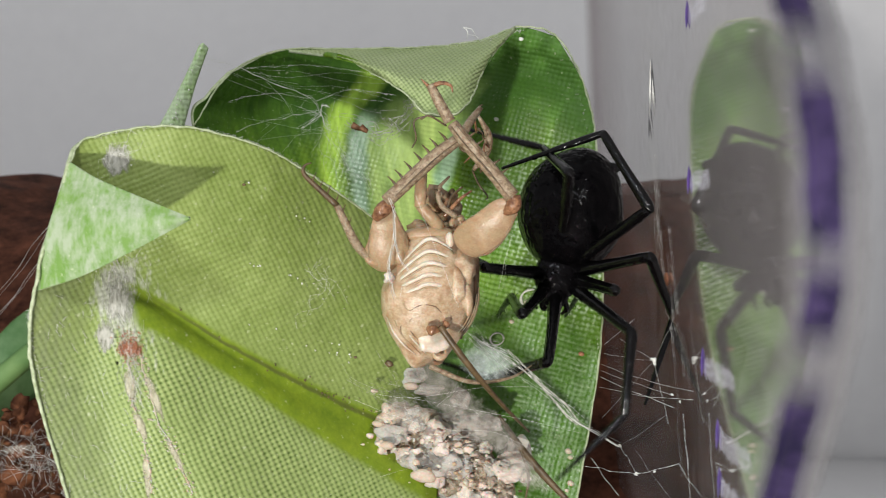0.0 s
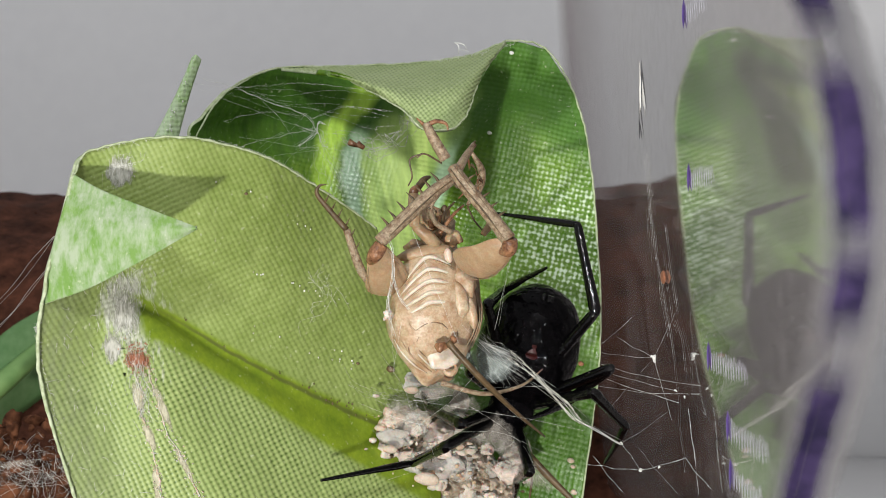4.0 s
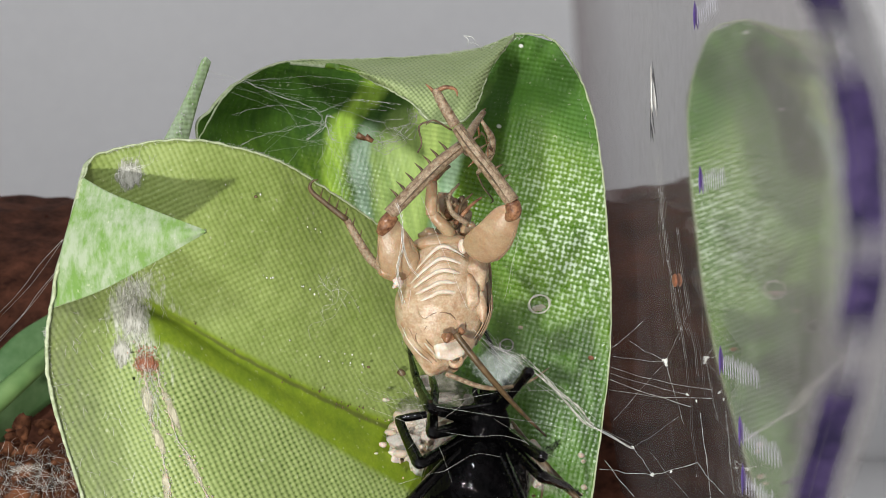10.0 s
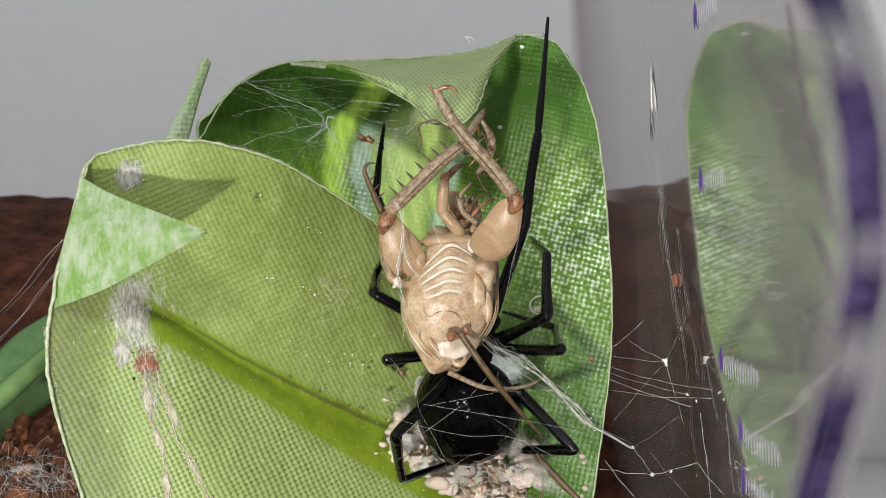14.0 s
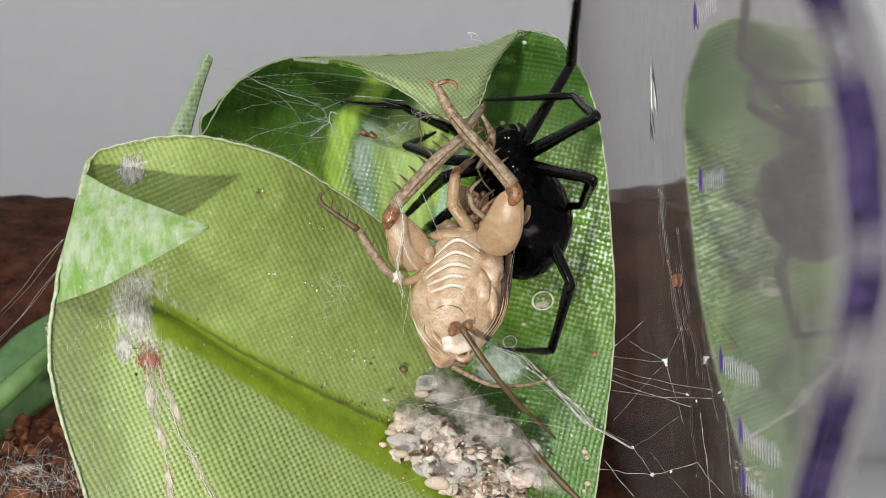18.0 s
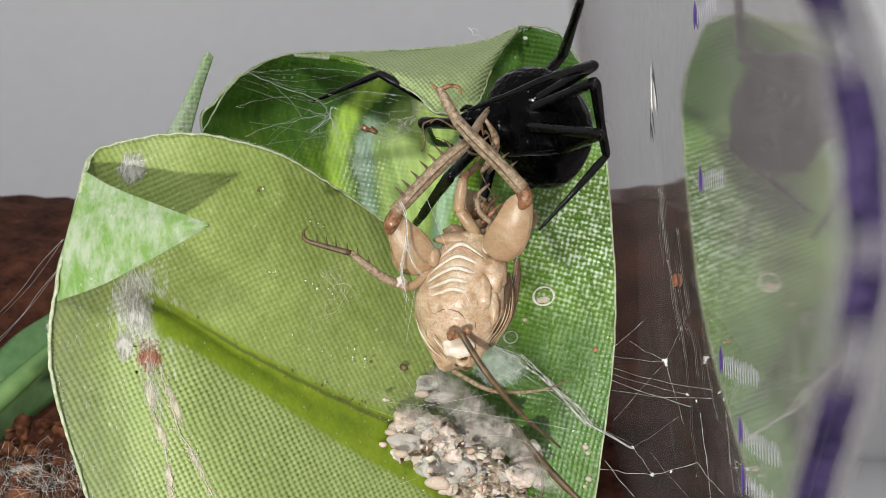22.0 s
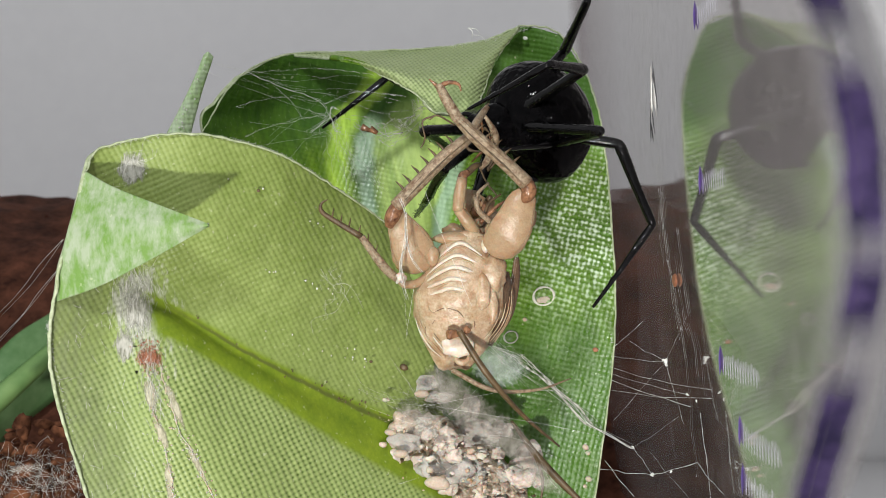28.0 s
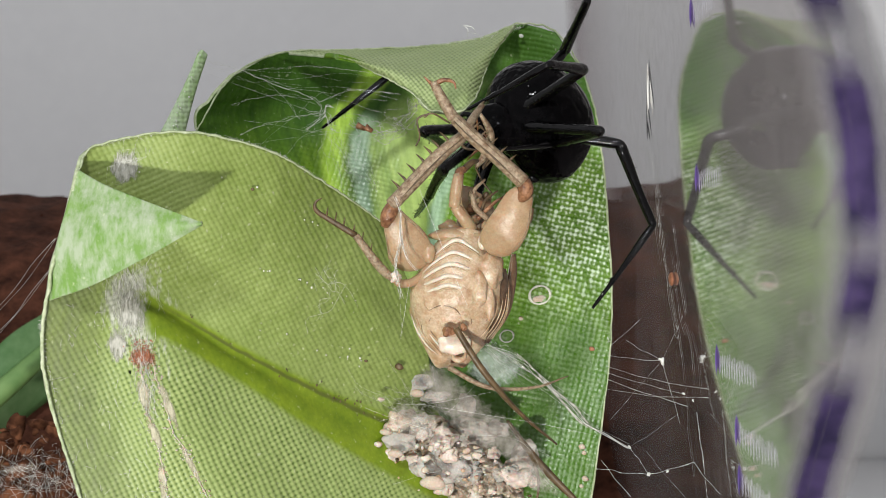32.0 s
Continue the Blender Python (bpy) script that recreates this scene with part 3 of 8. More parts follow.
sheet("folded_tip", [
    [(-24.61, -33.20, 5.37), (-22.54, -34.20, 4.28), (-18.94, -35.00, 2.88), (-15.85, -35.40, 1.72)],
    [(-25.74, -34.40, 0.81), (-22.73, -35.20, 0.99), (-19.22, -35.60, 1.18), (-15.80, -35.50, 1.60)],
    [(-26.60, -34.00, -3.63), (-23.19, -34.80, -2.46), (-19.67, -35.20, -0.65), (-15.87, -35.30, 1.49)],
], 80, 60, 0.25, (LEAF_TIP, LEAF_UNDER, EDGE), front_leaf, "pale mottled tip folded over", 0.25)


def margin(parent, pts, r=0.08):
    """The pale, slightly uneven cut edge of a leaf."""
    q = spline(pts, 90)
    q = [p + Vector(noise.noise_vector(p * 1.7)) * 0.10 for p in q]
    own(part("margin", tube(bmesh.new(), q, [r * (1 + 0.5 * noise.noise(p * 2.3)) for p in q], 6), EDGE, None, "pale frayed cut edge"), parent)


margin(front_leaf, [(-24.61, -33.20, 5.29), (-25.71, -34.20, 0.42), (-26.38, -34.30, -2.47), (-26.76, -34.00, -8.66), (-24.11, -32.20, -19.20)], 0.13)
margin(front_leaf, [(-24.61, -33.20, 5.29), (-23.74, -31.70, 7.06), (-18.13, -30.20, 8.15), (-12.49, -26.70, 7.11), (-8.30, -21.70, 4.75), (-4.21, -15.70, 1.84)])
back_leaf = thing("rolled_leaf", (5.53, -7.00, -7.58), "glossy dark green woven cloth leaf with a rolled rim", "leaf")
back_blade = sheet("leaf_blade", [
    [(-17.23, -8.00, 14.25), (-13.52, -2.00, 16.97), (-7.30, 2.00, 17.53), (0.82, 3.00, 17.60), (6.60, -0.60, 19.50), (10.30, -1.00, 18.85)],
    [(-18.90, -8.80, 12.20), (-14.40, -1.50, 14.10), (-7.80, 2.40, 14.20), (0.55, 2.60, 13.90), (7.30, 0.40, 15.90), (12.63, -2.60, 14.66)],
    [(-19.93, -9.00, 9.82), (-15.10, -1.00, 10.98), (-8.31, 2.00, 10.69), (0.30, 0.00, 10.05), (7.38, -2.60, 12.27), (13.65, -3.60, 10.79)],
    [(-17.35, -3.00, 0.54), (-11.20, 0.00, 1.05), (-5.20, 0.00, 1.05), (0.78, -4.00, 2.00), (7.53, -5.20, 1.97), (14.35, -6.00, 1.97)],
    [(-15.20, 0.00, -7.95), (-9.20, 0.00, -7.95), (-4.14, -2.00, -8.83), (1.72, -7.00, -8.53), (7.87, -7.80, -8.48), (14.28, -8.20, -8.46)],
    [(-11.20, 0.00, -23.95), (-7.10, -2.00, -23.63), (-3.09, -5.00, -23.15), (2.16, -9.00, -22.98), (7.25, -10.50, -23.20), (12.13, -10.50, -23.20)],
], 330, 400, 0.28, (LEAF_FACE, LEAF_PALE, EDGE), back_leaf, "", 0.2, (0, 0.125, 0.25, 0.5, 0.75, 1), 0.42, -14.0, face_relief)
BACK_SKIN = skin_of(back_blade)
sheet("rolled_rim", [
    [(-12.98, -2.50, 16.96), (-7.13, -1.50, 17.28), (-1.19, -1.50, 17.57), (3.50, -1.50, 18.27), (6.70, -1.30, 19.50)],
    [(-8.83, -6.00, 16.20), (-4.37, -10.50, 14.83), (-0.61, -12.00, 14.08), (2.85, -11.50, 14.91), (5.90, -4.50, 18.30)],
    [(-7.15, -6.00, 15.75), (-2.47, -13.00, 12.70), (-0.40, -15.00, 10.85), (2.50, -15.00, 11.30), (4.30, -9.00, 15.55)],
], 170, 100, 0.25, (LEAF_PALE, LEAF_FACE, EDGE), back_leaf, "pale underside of the rim bent forward", 0.0, None, 0.30, 38.0, lambda u, v: 0.08)
margin(back_leaf, [(-19.90, -9.20, 9.81), (-17.21, -8.20, 14.23), (-13.45, -2.70, 16.89), (-7.12, -1.70, 17.25), (-1.19, -1.70, 17.55), (3.50, -1.70, 18.24), (6.65, -1.50, 19.46)])
margin(back_leaf, [(6.70, -1.40, 19.50), (8.60, -0.90, 19.55), (10.29, -1.20, 18.83), (11.56, -2.60, 16.86), (12.62, -2.80, 14.64), (13.64, -3.80, 10.77), (14.33, -6.20, 1.97), (14.26, -8.40, -8.45), (12.12, -10.70, -23.17)])
margin(back_leaf, [(6.70, -1.50, 19.48), (4.30, -9.20, 15.53), (2.50, -15.20, 11.28), (-0.40, -15.20, 10.83), (-2.47, -13.20, 12.68), (-7.14, -6.20, 15.73)])


def crumbs_on(parent, line, n, mat):
    """Tiny bits clinging along a line."""
    bm = bmesh.new()
    pts = spline(line, 60)
    for _ in range(n):
        c = pts[random.randrange(61)] + Vector((random.gauss(0, 0.35), random.uniform(-0.08, 0.12), random.gauss(0, 0.3)))
        s = random.uniform(0.03, 0.08)
        blob(bm, c, (s, s * 0.7, s * 1.2), rough=0.5, size=0.1, segs=(6, 5))
    own(part("specks", bm, mat, None), parent)


def on_front(*spots):
    return [lay(FRONT_SKIN, x, z, 0.03) for x, z in spots]


crumbs_on(front_leaf, on_front((-18.5, -4.7), (-14.4, -7.4), (-10.8, -9.5), (-7.2, -11.6), (-4.5, -12.8)), 34, BROWN)
crumbs_on(front_leaf, on_front((-9.5, -10.6), (-7.2, -12.0), (-5.0, -13.0)), 16, BROWN)
for spots_at in (((-21.0, 5.5), (-14.0, 4.5), (-9.0, 1.5)), ((-19.0, 1.0), (-12.5, -1.5), (-6.5, -4.5)), ((-16.0, -4.0), (-10.0, -7.0), (-5.5, -9.0))):
    crumbs_on(front_leaf, on_front(*spots_at), 26, SILK)


blade = thing("grass_blade", (-22.44, -8.00, 9.51), "narrow pale green cut leaf blade standing behind the curled leaf", "leaf")
sheet("blade", [
    [(-19.60, -11.00, 15.94), (-19.20, -11.40, 16.12), (-18.80, -11.00, 15.75)],
    [(-21.05, -10.50, 12.83), (-20.45, -11.00, 13.02), (-19.90, -10.50, 12.60)],
    [(-23.55, -9.00, 8.51), (-22.43, -9.50, 8.38), (-21.34, -9.00, 8.04)],
], 8, 16, 0.3, (BLADE, BLADE, EDGE), blade)
crumbs_on(blade, [(-19.36, -11.70, 15.90), (-20.53, -11.30, 12.90), (-22.34, -9.80, 8.55)], 30, SILK)
far_leaf = thing("far_leaf", (-48.39, 40.00, -20.20), "dark green leaf lying low on the soil", "leaf")
sheet("leaf_blade", [
    [(-52.05, 35.00, -15.36), (-47.88, 38.00, -9.96), (-43.46, 42.00, -6.66)],
    [(-51.77, 34.00, -19.57), (-47.00, 37.00, -14.90), (-42.50, 42.00, -10.18)],
    [(-52.33, 36.00, -25.36), (-48.13, 39.00, -20.73), (-42.72, 43.00, -16.02)],
], 16, 12, 0.4, (FAR_GREEN, FAR_GREEN, FAR_GREEN), far_leaf)
own(part("midrib", tube(bmesh.new(), [(-51.60, 33.40, -19.38), (-46.85, 36.40, -14.73), (-42.36, 41.40, -10.02)], [1.3, 1.2, 0.9], 10, 12), FAR_RIB, None, "broad pale midrib"), far_leaf)

# ---- clear container ----
box = thing("clear_container", (16.64, -30.00, -17.56), "clear plastic container wall with scratches and a purple-marked lip", "container")


def wall_x(z):
    return 17.8 - 0.06 * z


bm = bmesh.new()
lip = spline([(16.74, -58.00, 23.64), (17.09, -73.60, 11.23), (17.78, -78.00, 0.00), (18.52, -64.00, -12.64), (18.93, -46.00, -26.31)], 24)
outer, inner = [], []
upright = [Vector((15.1, -58.0, 46.0)), *lip]
for off, store in ((0.0, inner), (0.9, outer)):
    for q in upright:
        store.append([bm.verts.new(Vector((wall_x(q.z) + off, y, q.z)) * MM) for y in (q.y, -45, -20, 20, 96)])
for s, flip in ((inner, False), (outer, True)):
    for a, b in zip(s, s[1:]):
        for k in range(4):
            f = (a[k], a[k + 1], b[k + 1], b[k])
            bm.faces.new(f[::-1] if flip else f).material_index = int(flip)
pane = part("wall_pane", bm, (PLASTIC, PLASTIC_BACK), None, "clear scratched plastic")
own(pane, box)
pane.visible_shadow = False
rows = [[(wall_x(q.z) + k, q.y + 0.25 * (k - 0.6) ** 2, q.z) for k in (-1.7, -0.7, 0.4, 1.5, 2.6)] for q in lip]
sheet("lip", rows, 24, 72, 0.12, (LIP, LIP, LIP), box, "softened purple ink on a frosted lip")


def on_wall(z, y):
    return Vector((wall_x(z) - 0.06, y, z))


# ---- cricket ----
cricket = thing("dead_cricket", (1.14, -28.00, 8.91), "pale tan dead cricket hung in silk, hind legs crossed", "cricket")
C0 = Vector((1.14, -28.00, 8.91))


def rel(q):
    return Vector(q) - C0


abd_at = Vector((1.14, -28.00, -4.03))
abdomen = None


def cricket_abdomen():
    top, end = Vector((1.80, -27.50, 0.85)), Vector((0.85, -27.00, -8.77))
    ax = end - top

    def girth(f):
        return spline([(1.6, 0, 0), (2.75, 0, 0), (3.42, 0, 0), (3.35, 0, 0), (2.45, 0, 0), (1.0, 0, 0)], 60)[round(60 * min(1.0, f))].x

    bm = bmesh.new()
    n, segs = 60, 30
    rings = []
    for i in range(n + 1):
        f = i / n
        c = top + ax * f - abd_at
        r = girth(f) * (1 + 0.02 * math.cos(6.283 * ((f * 9) % 1.0)) * (f < 0.1))
        if i in (0, n):
            r *= 0.8
        rings.append([bm.verts.new((c + Vector((math.cos(a) * r, math.sin(a) * r * 0.82, 0.55 * max(0.0, -math.sin(a)) ** 2)) + Vector(noise.noise_vector(Vector((math.cos(a), math.sin(a), f * 3)) * 1.3)) * 0.12 + Vector(noise.noise_vector(Vector((math.cos(a) * 2.2, math.sin(a) * 2.2, f * 9)))) * 0.16 * min(1.0, f * 2)) * MM) for a in (2 * math.pi * k / segs for k in range(segs))])
    for a, b in zip(rings, rings[1:]):
        for k in range(segs):
            bm.faces.new((a[k], a[(k + 1) % segs], b[(k + 1) % segs], b[k]))
    bm.faces.new(rings[0]), bm.faces.new(rings[-1])
    bmesh.ops.recalc_face_normals(bm, faces=bm.faces)
    ab = part("abdomen", bm, TAN, cricket, "tan segmented abdomen with pale ridges")
    ab.location = (abd_at - C0) * MM

    def skin(f, a, out=0.0):
        """A spot on the abdomen's skin: f along it, a degrees round from the side that faces the opening."""
        r, w = girth(f) + out, radians(a)
        return top + ax * f - abd_at + Vector((math.sin(w) * r, -math.cos(w) * r * 0.82, 0.55 * math.cos(w) ** 2))

    for fp, fl, fr in ((0.10, 0.235, 0.185), (0.19, 0.31, 0.265), (0.275, 0.375, 0.34), (0.36, 0.435, 0.41), (0.43, 0.50, 0.475)):
        arch = [(fl, -60), (fl * 0.55 + fp * 0.45, -46), (fp + 0.018, -28), (fp, -15), (fp + 0.018, 0), (fr, 26)]
        b = bmesh.new()
        tube(b, [skin(f, a, -0.07) for f, a in arch], [0.04, 0.12, 0.15, 0.16, 0.15, 0.06], 10, 26)
        part("belly_ridge", b, TAN_PALE, ab, "pale raised ridge")
        b = bmesh.new()
        tube(b, [skin(f + 0.024, a + 1, -0.02) for f, a in arch], [0.03, 0.06, 0.07, 0.07, 0.06, 0.03], 6, 26)
        part("seam", b, AMBER, ab, "amber seam between segments")
    for line in (((0.48, -44), (0.56, -42), (0.60, -36)), ((0.47, 14), (0.54, 18), (0.60, 14)), ((0.50, 30), (0.57, 34), (0.64, 32))):
        b = bmesh.new()
        tube(b, [skin(f, a, 0.0) for f, a in line], [0.02, 0.07, 0.02], 6, 16)
        part("seam", b, AMBER, ab)
    for line in (((0.60, -36), (0.575, -20), (0.60, -4), (0.655, 6)), ((0.655, -34), (0.70, -40), (0.78, -36), (0.86, -22)), ((0.64, 16), (0.70, 22), (0.78, 20)), ((0.66, -48), (0.72, -55), (0.80, -52)), ((0.56, 40), (0.64, 44), (0.72, 38))):
        b = bmesh.new()
        tube(b, [skin(f, a, -0.01) for f, a in line], [0.015] + [0.06] * (len(line) - 2) + [0.015], 6, 16)
        part("seam", b, FLANK, ab, "brown fold between segments")
    for k in range(3):
        b = bmesh.new()
        a = -78 + 15 * k
        tube(b, [skin(0.60 + 0.03 * k, a, -0.02), skin(0.72 + 0.03 * k, a + 6, -0.02), skin(0.84 + 0.02 * k, a + 18, -0.02), skin(0.93 + 0.01 * k, a + 34, -0.03)], [0.02, 0.07, 0.07, 0.03], 6, 16)
        part("tail_rib", b, (TAN_PALE, AMBER)[k % 2], ab)
    flank = bmesh.new()
    net = [[flank.verts.new(skin(0.26 + 0.56 * i / 20, 56 + 4 * math.sin(i * 0.7) + 46 * j / 10, 0.16 + 0.05 * math.sin(i * 1.1 + j)) * MM) for j in range(11)] for i in range(21)]
    for r0, r1 in zip(net, net[1:]):
        for j in range(10):
            flank.faces.new((r0[j], r0[j + 1], r1[j + 1], r1[j]))
    bmesh.ops.solidify(flank, geom=flank.faces[:], thickness=0.04 * MM)
    part("flank", flank, FLANK, ab, "dark brown sunken flank")
    for j in range(6):
        b = bmesh.new()
        a = 92 - 8 * j
        tube(b, [skin(0.30 + 0.05 * j, a, 0.20), skin(0.48 + 0.03 * j, a - 1, 0.24), skin(0.64 + 0.015 * j, a - 3, 0.24), skin(0.79, a - 8, 0.18)], [0.02, 0.05, 0.045, 0.02], 6, 16)
        part("flank_rib", b, TAN, ab, "white rib on the flank")
    for at, radii in (((3.50, -29.05, -1.75), (1.05, 0.85, 1.35)), ((2.85, -29.78, -3.10), (0.55, 0.45, 1.25)), ((3.55, -29.55, -4.20), (0.42, 0.4, 1.2))):
        part("belly_lobe", blob(bmesh.new(), Vector(at) - abd_at, radii, rough=0.3, size=0.7, segs=(24, 16)), TAN, ab, "smooth swollen lobe of the belly")
    wing = bmesh.new()
    tube(wing, [Vector(q) - abd_at for q in ((5.35, -26.6, -0.6), (5.30, -26.5, -1.9), (5.10, -26.5, -3.4), (4.80, -26.6, -4.8), (4.25, -26.8, -6.1))], [0.25, 0.42, 0.45, 0.36, 0.08], 10, 24, 0.5)
    part("wing", wing, FLANK, ab, "crumpled brown folded wing")

    def sub(name, make, mat, label=""):
        b = bmesh.new()
        make(b)
        o = part(name, b, mat, ab, label)
        return o

    loc = lambda *p: Vector(p) - abd_at
    sub("tail_plate", lambda b: blob(b, loc(*(1.10, -28.80, -6.95)), (1.20, 0.34, 0.85), rough=0.2, size=0.7, segs=(24, 16)), TAN_PALE, "white swollen tail plate")
    sub("vent", lambda b: blob(b, loc(*(0.63, -30.25, -5.99)), (0.46, 0.3, 0.3), rough=0.7, size=0.4), KNEE, "dark red-brown vent")
    sub("vent_lobe", lambda b: blob(b, loc(*(1.70, -30.05, -5.75)), (0.26, 0.25, 0.30), rough=0.4, size=0.4), KNEE)
    sub("tail_knob", lambda b: tube(b, [loc(*(0.95, -28.80, -7.60)), loc(*(1.00, -28.95, -8.00)), loc(*(1.35, -29.00, -8.15)), loc(*(1.75, -28.95, -7.95)), loc(*(1.85, -28.80, -7.50))], [0.06, 0.16, 0.22, 0.18, 0.06], 9, 24), TAN, "amber rim of the tail")
    sub("cercus", lambda b: tube(b, [loc(*(1.15, -30.35, -5.80)), loc(*(3.03, -30.30, -8.72)), loc(*(5.49, -29.00, -11.66)), loc(*(8.51, -26.00, -14.43))], [0.24, 0.24, 0.17, 0.07], 7, 20), BROWN, "long brown tail bristle")
    sub("cercus", lambda b: tube(b, [loc(*(0.65, -28.50, -8.67)), loc(*(3.47, -29.00, -10.04)), loc(*(6.75, -28.00, -10.13)), loc(*(9.34, -26.00, -9.47))], [0.20, 0.17, 0.11, 0.04], 7, 20), TAN_LEG, "long tan tail bristle")
    return ab


abdomen = cricket_abdomen()


ORIGIN = {}


def pivot(ob, at):
    """Let a part of the cricket turn about a spot."""
    ob.data.transform(Matrix.Translation((C0 - Vector(at)) * MM))
    ob.location = (Vector(at) - C0) * MM
    ORIGIN[ob] = Vector(at)
    return ob


def plate(name, pts, wide, flat, mat, label=""):
    """A flattened, rounded limb: half its width at each spot, and how thick it is to its width."""
    q, w = spline([rel(p) for p in pts], 28), [v.x for v in spline([(r, 0, 0) for r in wide], 28)]
    bm, rings = bmesh.new(), []
    for i, (c, r) in enumerate(zip(q, w)):
        d = (q[min(i + 1, 28)] - q[max(i - 1, 0)]).normalized()
        side = d.cross(Vector((0, 1, 0))).normalized()
        deep = side.cross(d)
        r *= min(1.0, 0.35 + 0.65 * math.sqrt(min(i, 28 - i) / 3.0)) if min(i, 28 - i) < 3 else 1.0
        rings.append([bm.verts.new((c + side * r * math.cos(a) + deep * r * flat * math.sin(a) * (1 - 0.25 * math.cos(a) ** 2) + Vector(noise.noise_vector(c + side * math.cos(a))) * 0.07) * MM) for a in (2 * math.pi * k / 24 for k in range(24))])
    for a, b in zip(rings, rings[1:]):
        for k in range(24):
            bm.faces.new((a[k], a[(k + 1) % 24], b[(k + 1) % 24], b[k]))
    bm.faces.new(rings[0][::-1]), bm.faces.new(rings[-1])
    bmesh.ops.recalc_face_normals(bm, faces=bm.faces)
    return part(name, bm, mat, cricket, label)


def limb(name, pts, radii, mat, label="", spines=(), smooth=16, segs=12, on=None):
    b = bmesh.new()
    q = [Vector(p) - ORIGIN.get(on, C0) for p in pts]
    tube(b, q, radii, segs, smooth)
    ob = part(name, b, mat, on or cricket, label)
    for f, dx, dz in spines:
        at = spline(q, 50)[round(f * 50)]
        b = bmesh.new()
        tube(b, [at, at + Vector((dx * 0.5, -0.1, dz * 0.6)), at + Vector((dx, -0.15, dz))], [0.15, 0.10, 0.02], 5)
        part("spine", b, BROWN, ob)
    return ob


left_spines = [(0.18 + 0.11 * i, -0.85, 0.92) for i in range(7)]
HIPS = (Vector((-1.70, -28.20, -1.30)), Vector((3.85, -29.60, -0.60)))
KNEES = (Vector((-3.45, -29.90, 2.60)), Vector((5.95, -31.40, 4.25)))
FEET = (Vector((1.75, -30.60, 7.80)), Vector((1.10, -32.40, 8.98)))
femurs = [pivot(plate("hind_femur", [(-3.45, -29.60, 2.75), (-2.95, -29.50, 1.60), (-2.30, -29.20, 0.35), (-2.05, -28.80, -0.70), (-1.95, -28.20, -1.75)], [0.60, 1.02, 1.50, 1.55, 1.05], 0.36, AMBER, "flat swollen tan thigh"), HIPS[0]),
          pivot(plate("hind_femur", [(5.95, -31.20, 4.35), (5.40, -31.10, 2.95), (4.75, -30.80, 1.35), (4.15, -30.30, 0.40), (3.70, -29.80, -0.55)], [0.66, 1.12, 1.45, 1.42, 0.95], 0.36, AMBER, "flat swollen tan thigh"), HIPS[1])]
limb("knee", [(-3.84, -30.00, 1.56), (-3.59, -30.20, 2.28), (-3.20, -30.00, 3.00)], [0.30, 0.55, 0.50], KNEE, "reddish knee", on=femurs[0])
limb("knee", [(5.62, -31.20, 3.29), (6.00, -31.50, 3.99), (5.77, -31.40, 4.70)], [0.30, 0.56, 0.52], KNEE, "reddish knee", on=femurs[1])
for k, a, b, c in ((1, (4.90, -30.60, -0.60), (6.00, -31.30, 1.00), (6.35, -31.55, 3.00)), (0, (-3.75, -29.60, 1.00), (-3.65, -29.60, -0.20), (-3.10, -29.20, -1.40)), (0, (-0.95, -29.60, 0.55), (-1.75, -29.95, 1.60), (-2.70, -30.05, 2.50))):
    limb("femur_line", [a, b, c], [0.012, 0.028, 0.015], TAN_LEG, "", (), 10, 5, femurs[k])
tibiae = [limb("hind_tibia", [(-3.35, -30.20, 3.00), (-1.75, -30.50, 4.62), (0.04, -30.80, 6.40), (1.75, -30.60, 7.80)], [0.5, 0.5, 0.5, 0.42], TAN_LEG, "", left_spines),
          limb("hind_tibia", [(5.84, -31.60, 4.58), (4.17, -32.00, 6.14), (2.39, -32.40, 7.68), (1.10, -32.40, 8.98)], [0.55, 0.5, 0.5, 0.42], TAN_LEG, "", [(0.25 + 0.12 * i, 0.72, 0.75) for i in range(5)])]
for k in (0, 1):
    pivot(tibiae[k], KNEES[k])
    for o in tibiae[k].children:
        o.data.transform(Matrix.Translation((C0 - KNEES[k]) * MM))
for k, q in ((0, ((-3.18, -30.60, 2.91), (-1.59, -31.00, 4.56), (0.20, -31.30, 6.33), (1.66, -31.10, 7.57))), (0, ((-3.39, -30.50, 3.15), (-1.91, -30.90, 4.68), (-0.12, -31.20, 6.45), (1.51, -31.00, 7.85))),
             (1, ((5.66, -32.10, 4.44), (4.03, -32.50, 5.99), (2.26, -32.90, 7.53), (1.09, -32.90, 8.70))), (1, ((5.90, -32.00, 4.72), (4.27, -32.40, 6.27), (2.54, -32.80, 7.81), (1.33, -32.80, 8.95)))):
    limb("tibia_streak", q, [0.02, 0.07, 0.05, 0.02], BROWN, "", (), 14, 5, tibiae[k])
limb("hind_tarsus", [(1.10, -32.40, 8.90), (0.31, -32.50, 10.22), (-0.31, -32.40, 11.41)], [0.42, 0.38, 0.3], TAN_LEG)
limb("hind_tarsus", [(1.75, -30.40, 7.77), (2.46, -29.00, 9.12), (3.17, -28.00, 10.21)], [0.36, 0.3, 0.2], TAN_LEG)
limb("claw", [(-0.31, -32.40, 11.25), (0.43, -32.60, 11.54), (1.09, -32.80, 11.37), (1.25, -33.00, 10.88)], [0.2, 0.16, 0.12, 0.04], KNEE, "", (), 12, 6)
limb("claw", [(-0.31, -32.40, 11.17), (-0.63, -32.40, 11.49), (-0.98, -32.40, 11.80)], [0.18, 0.12, 0.03], KNEE, "", (), 8, 6)
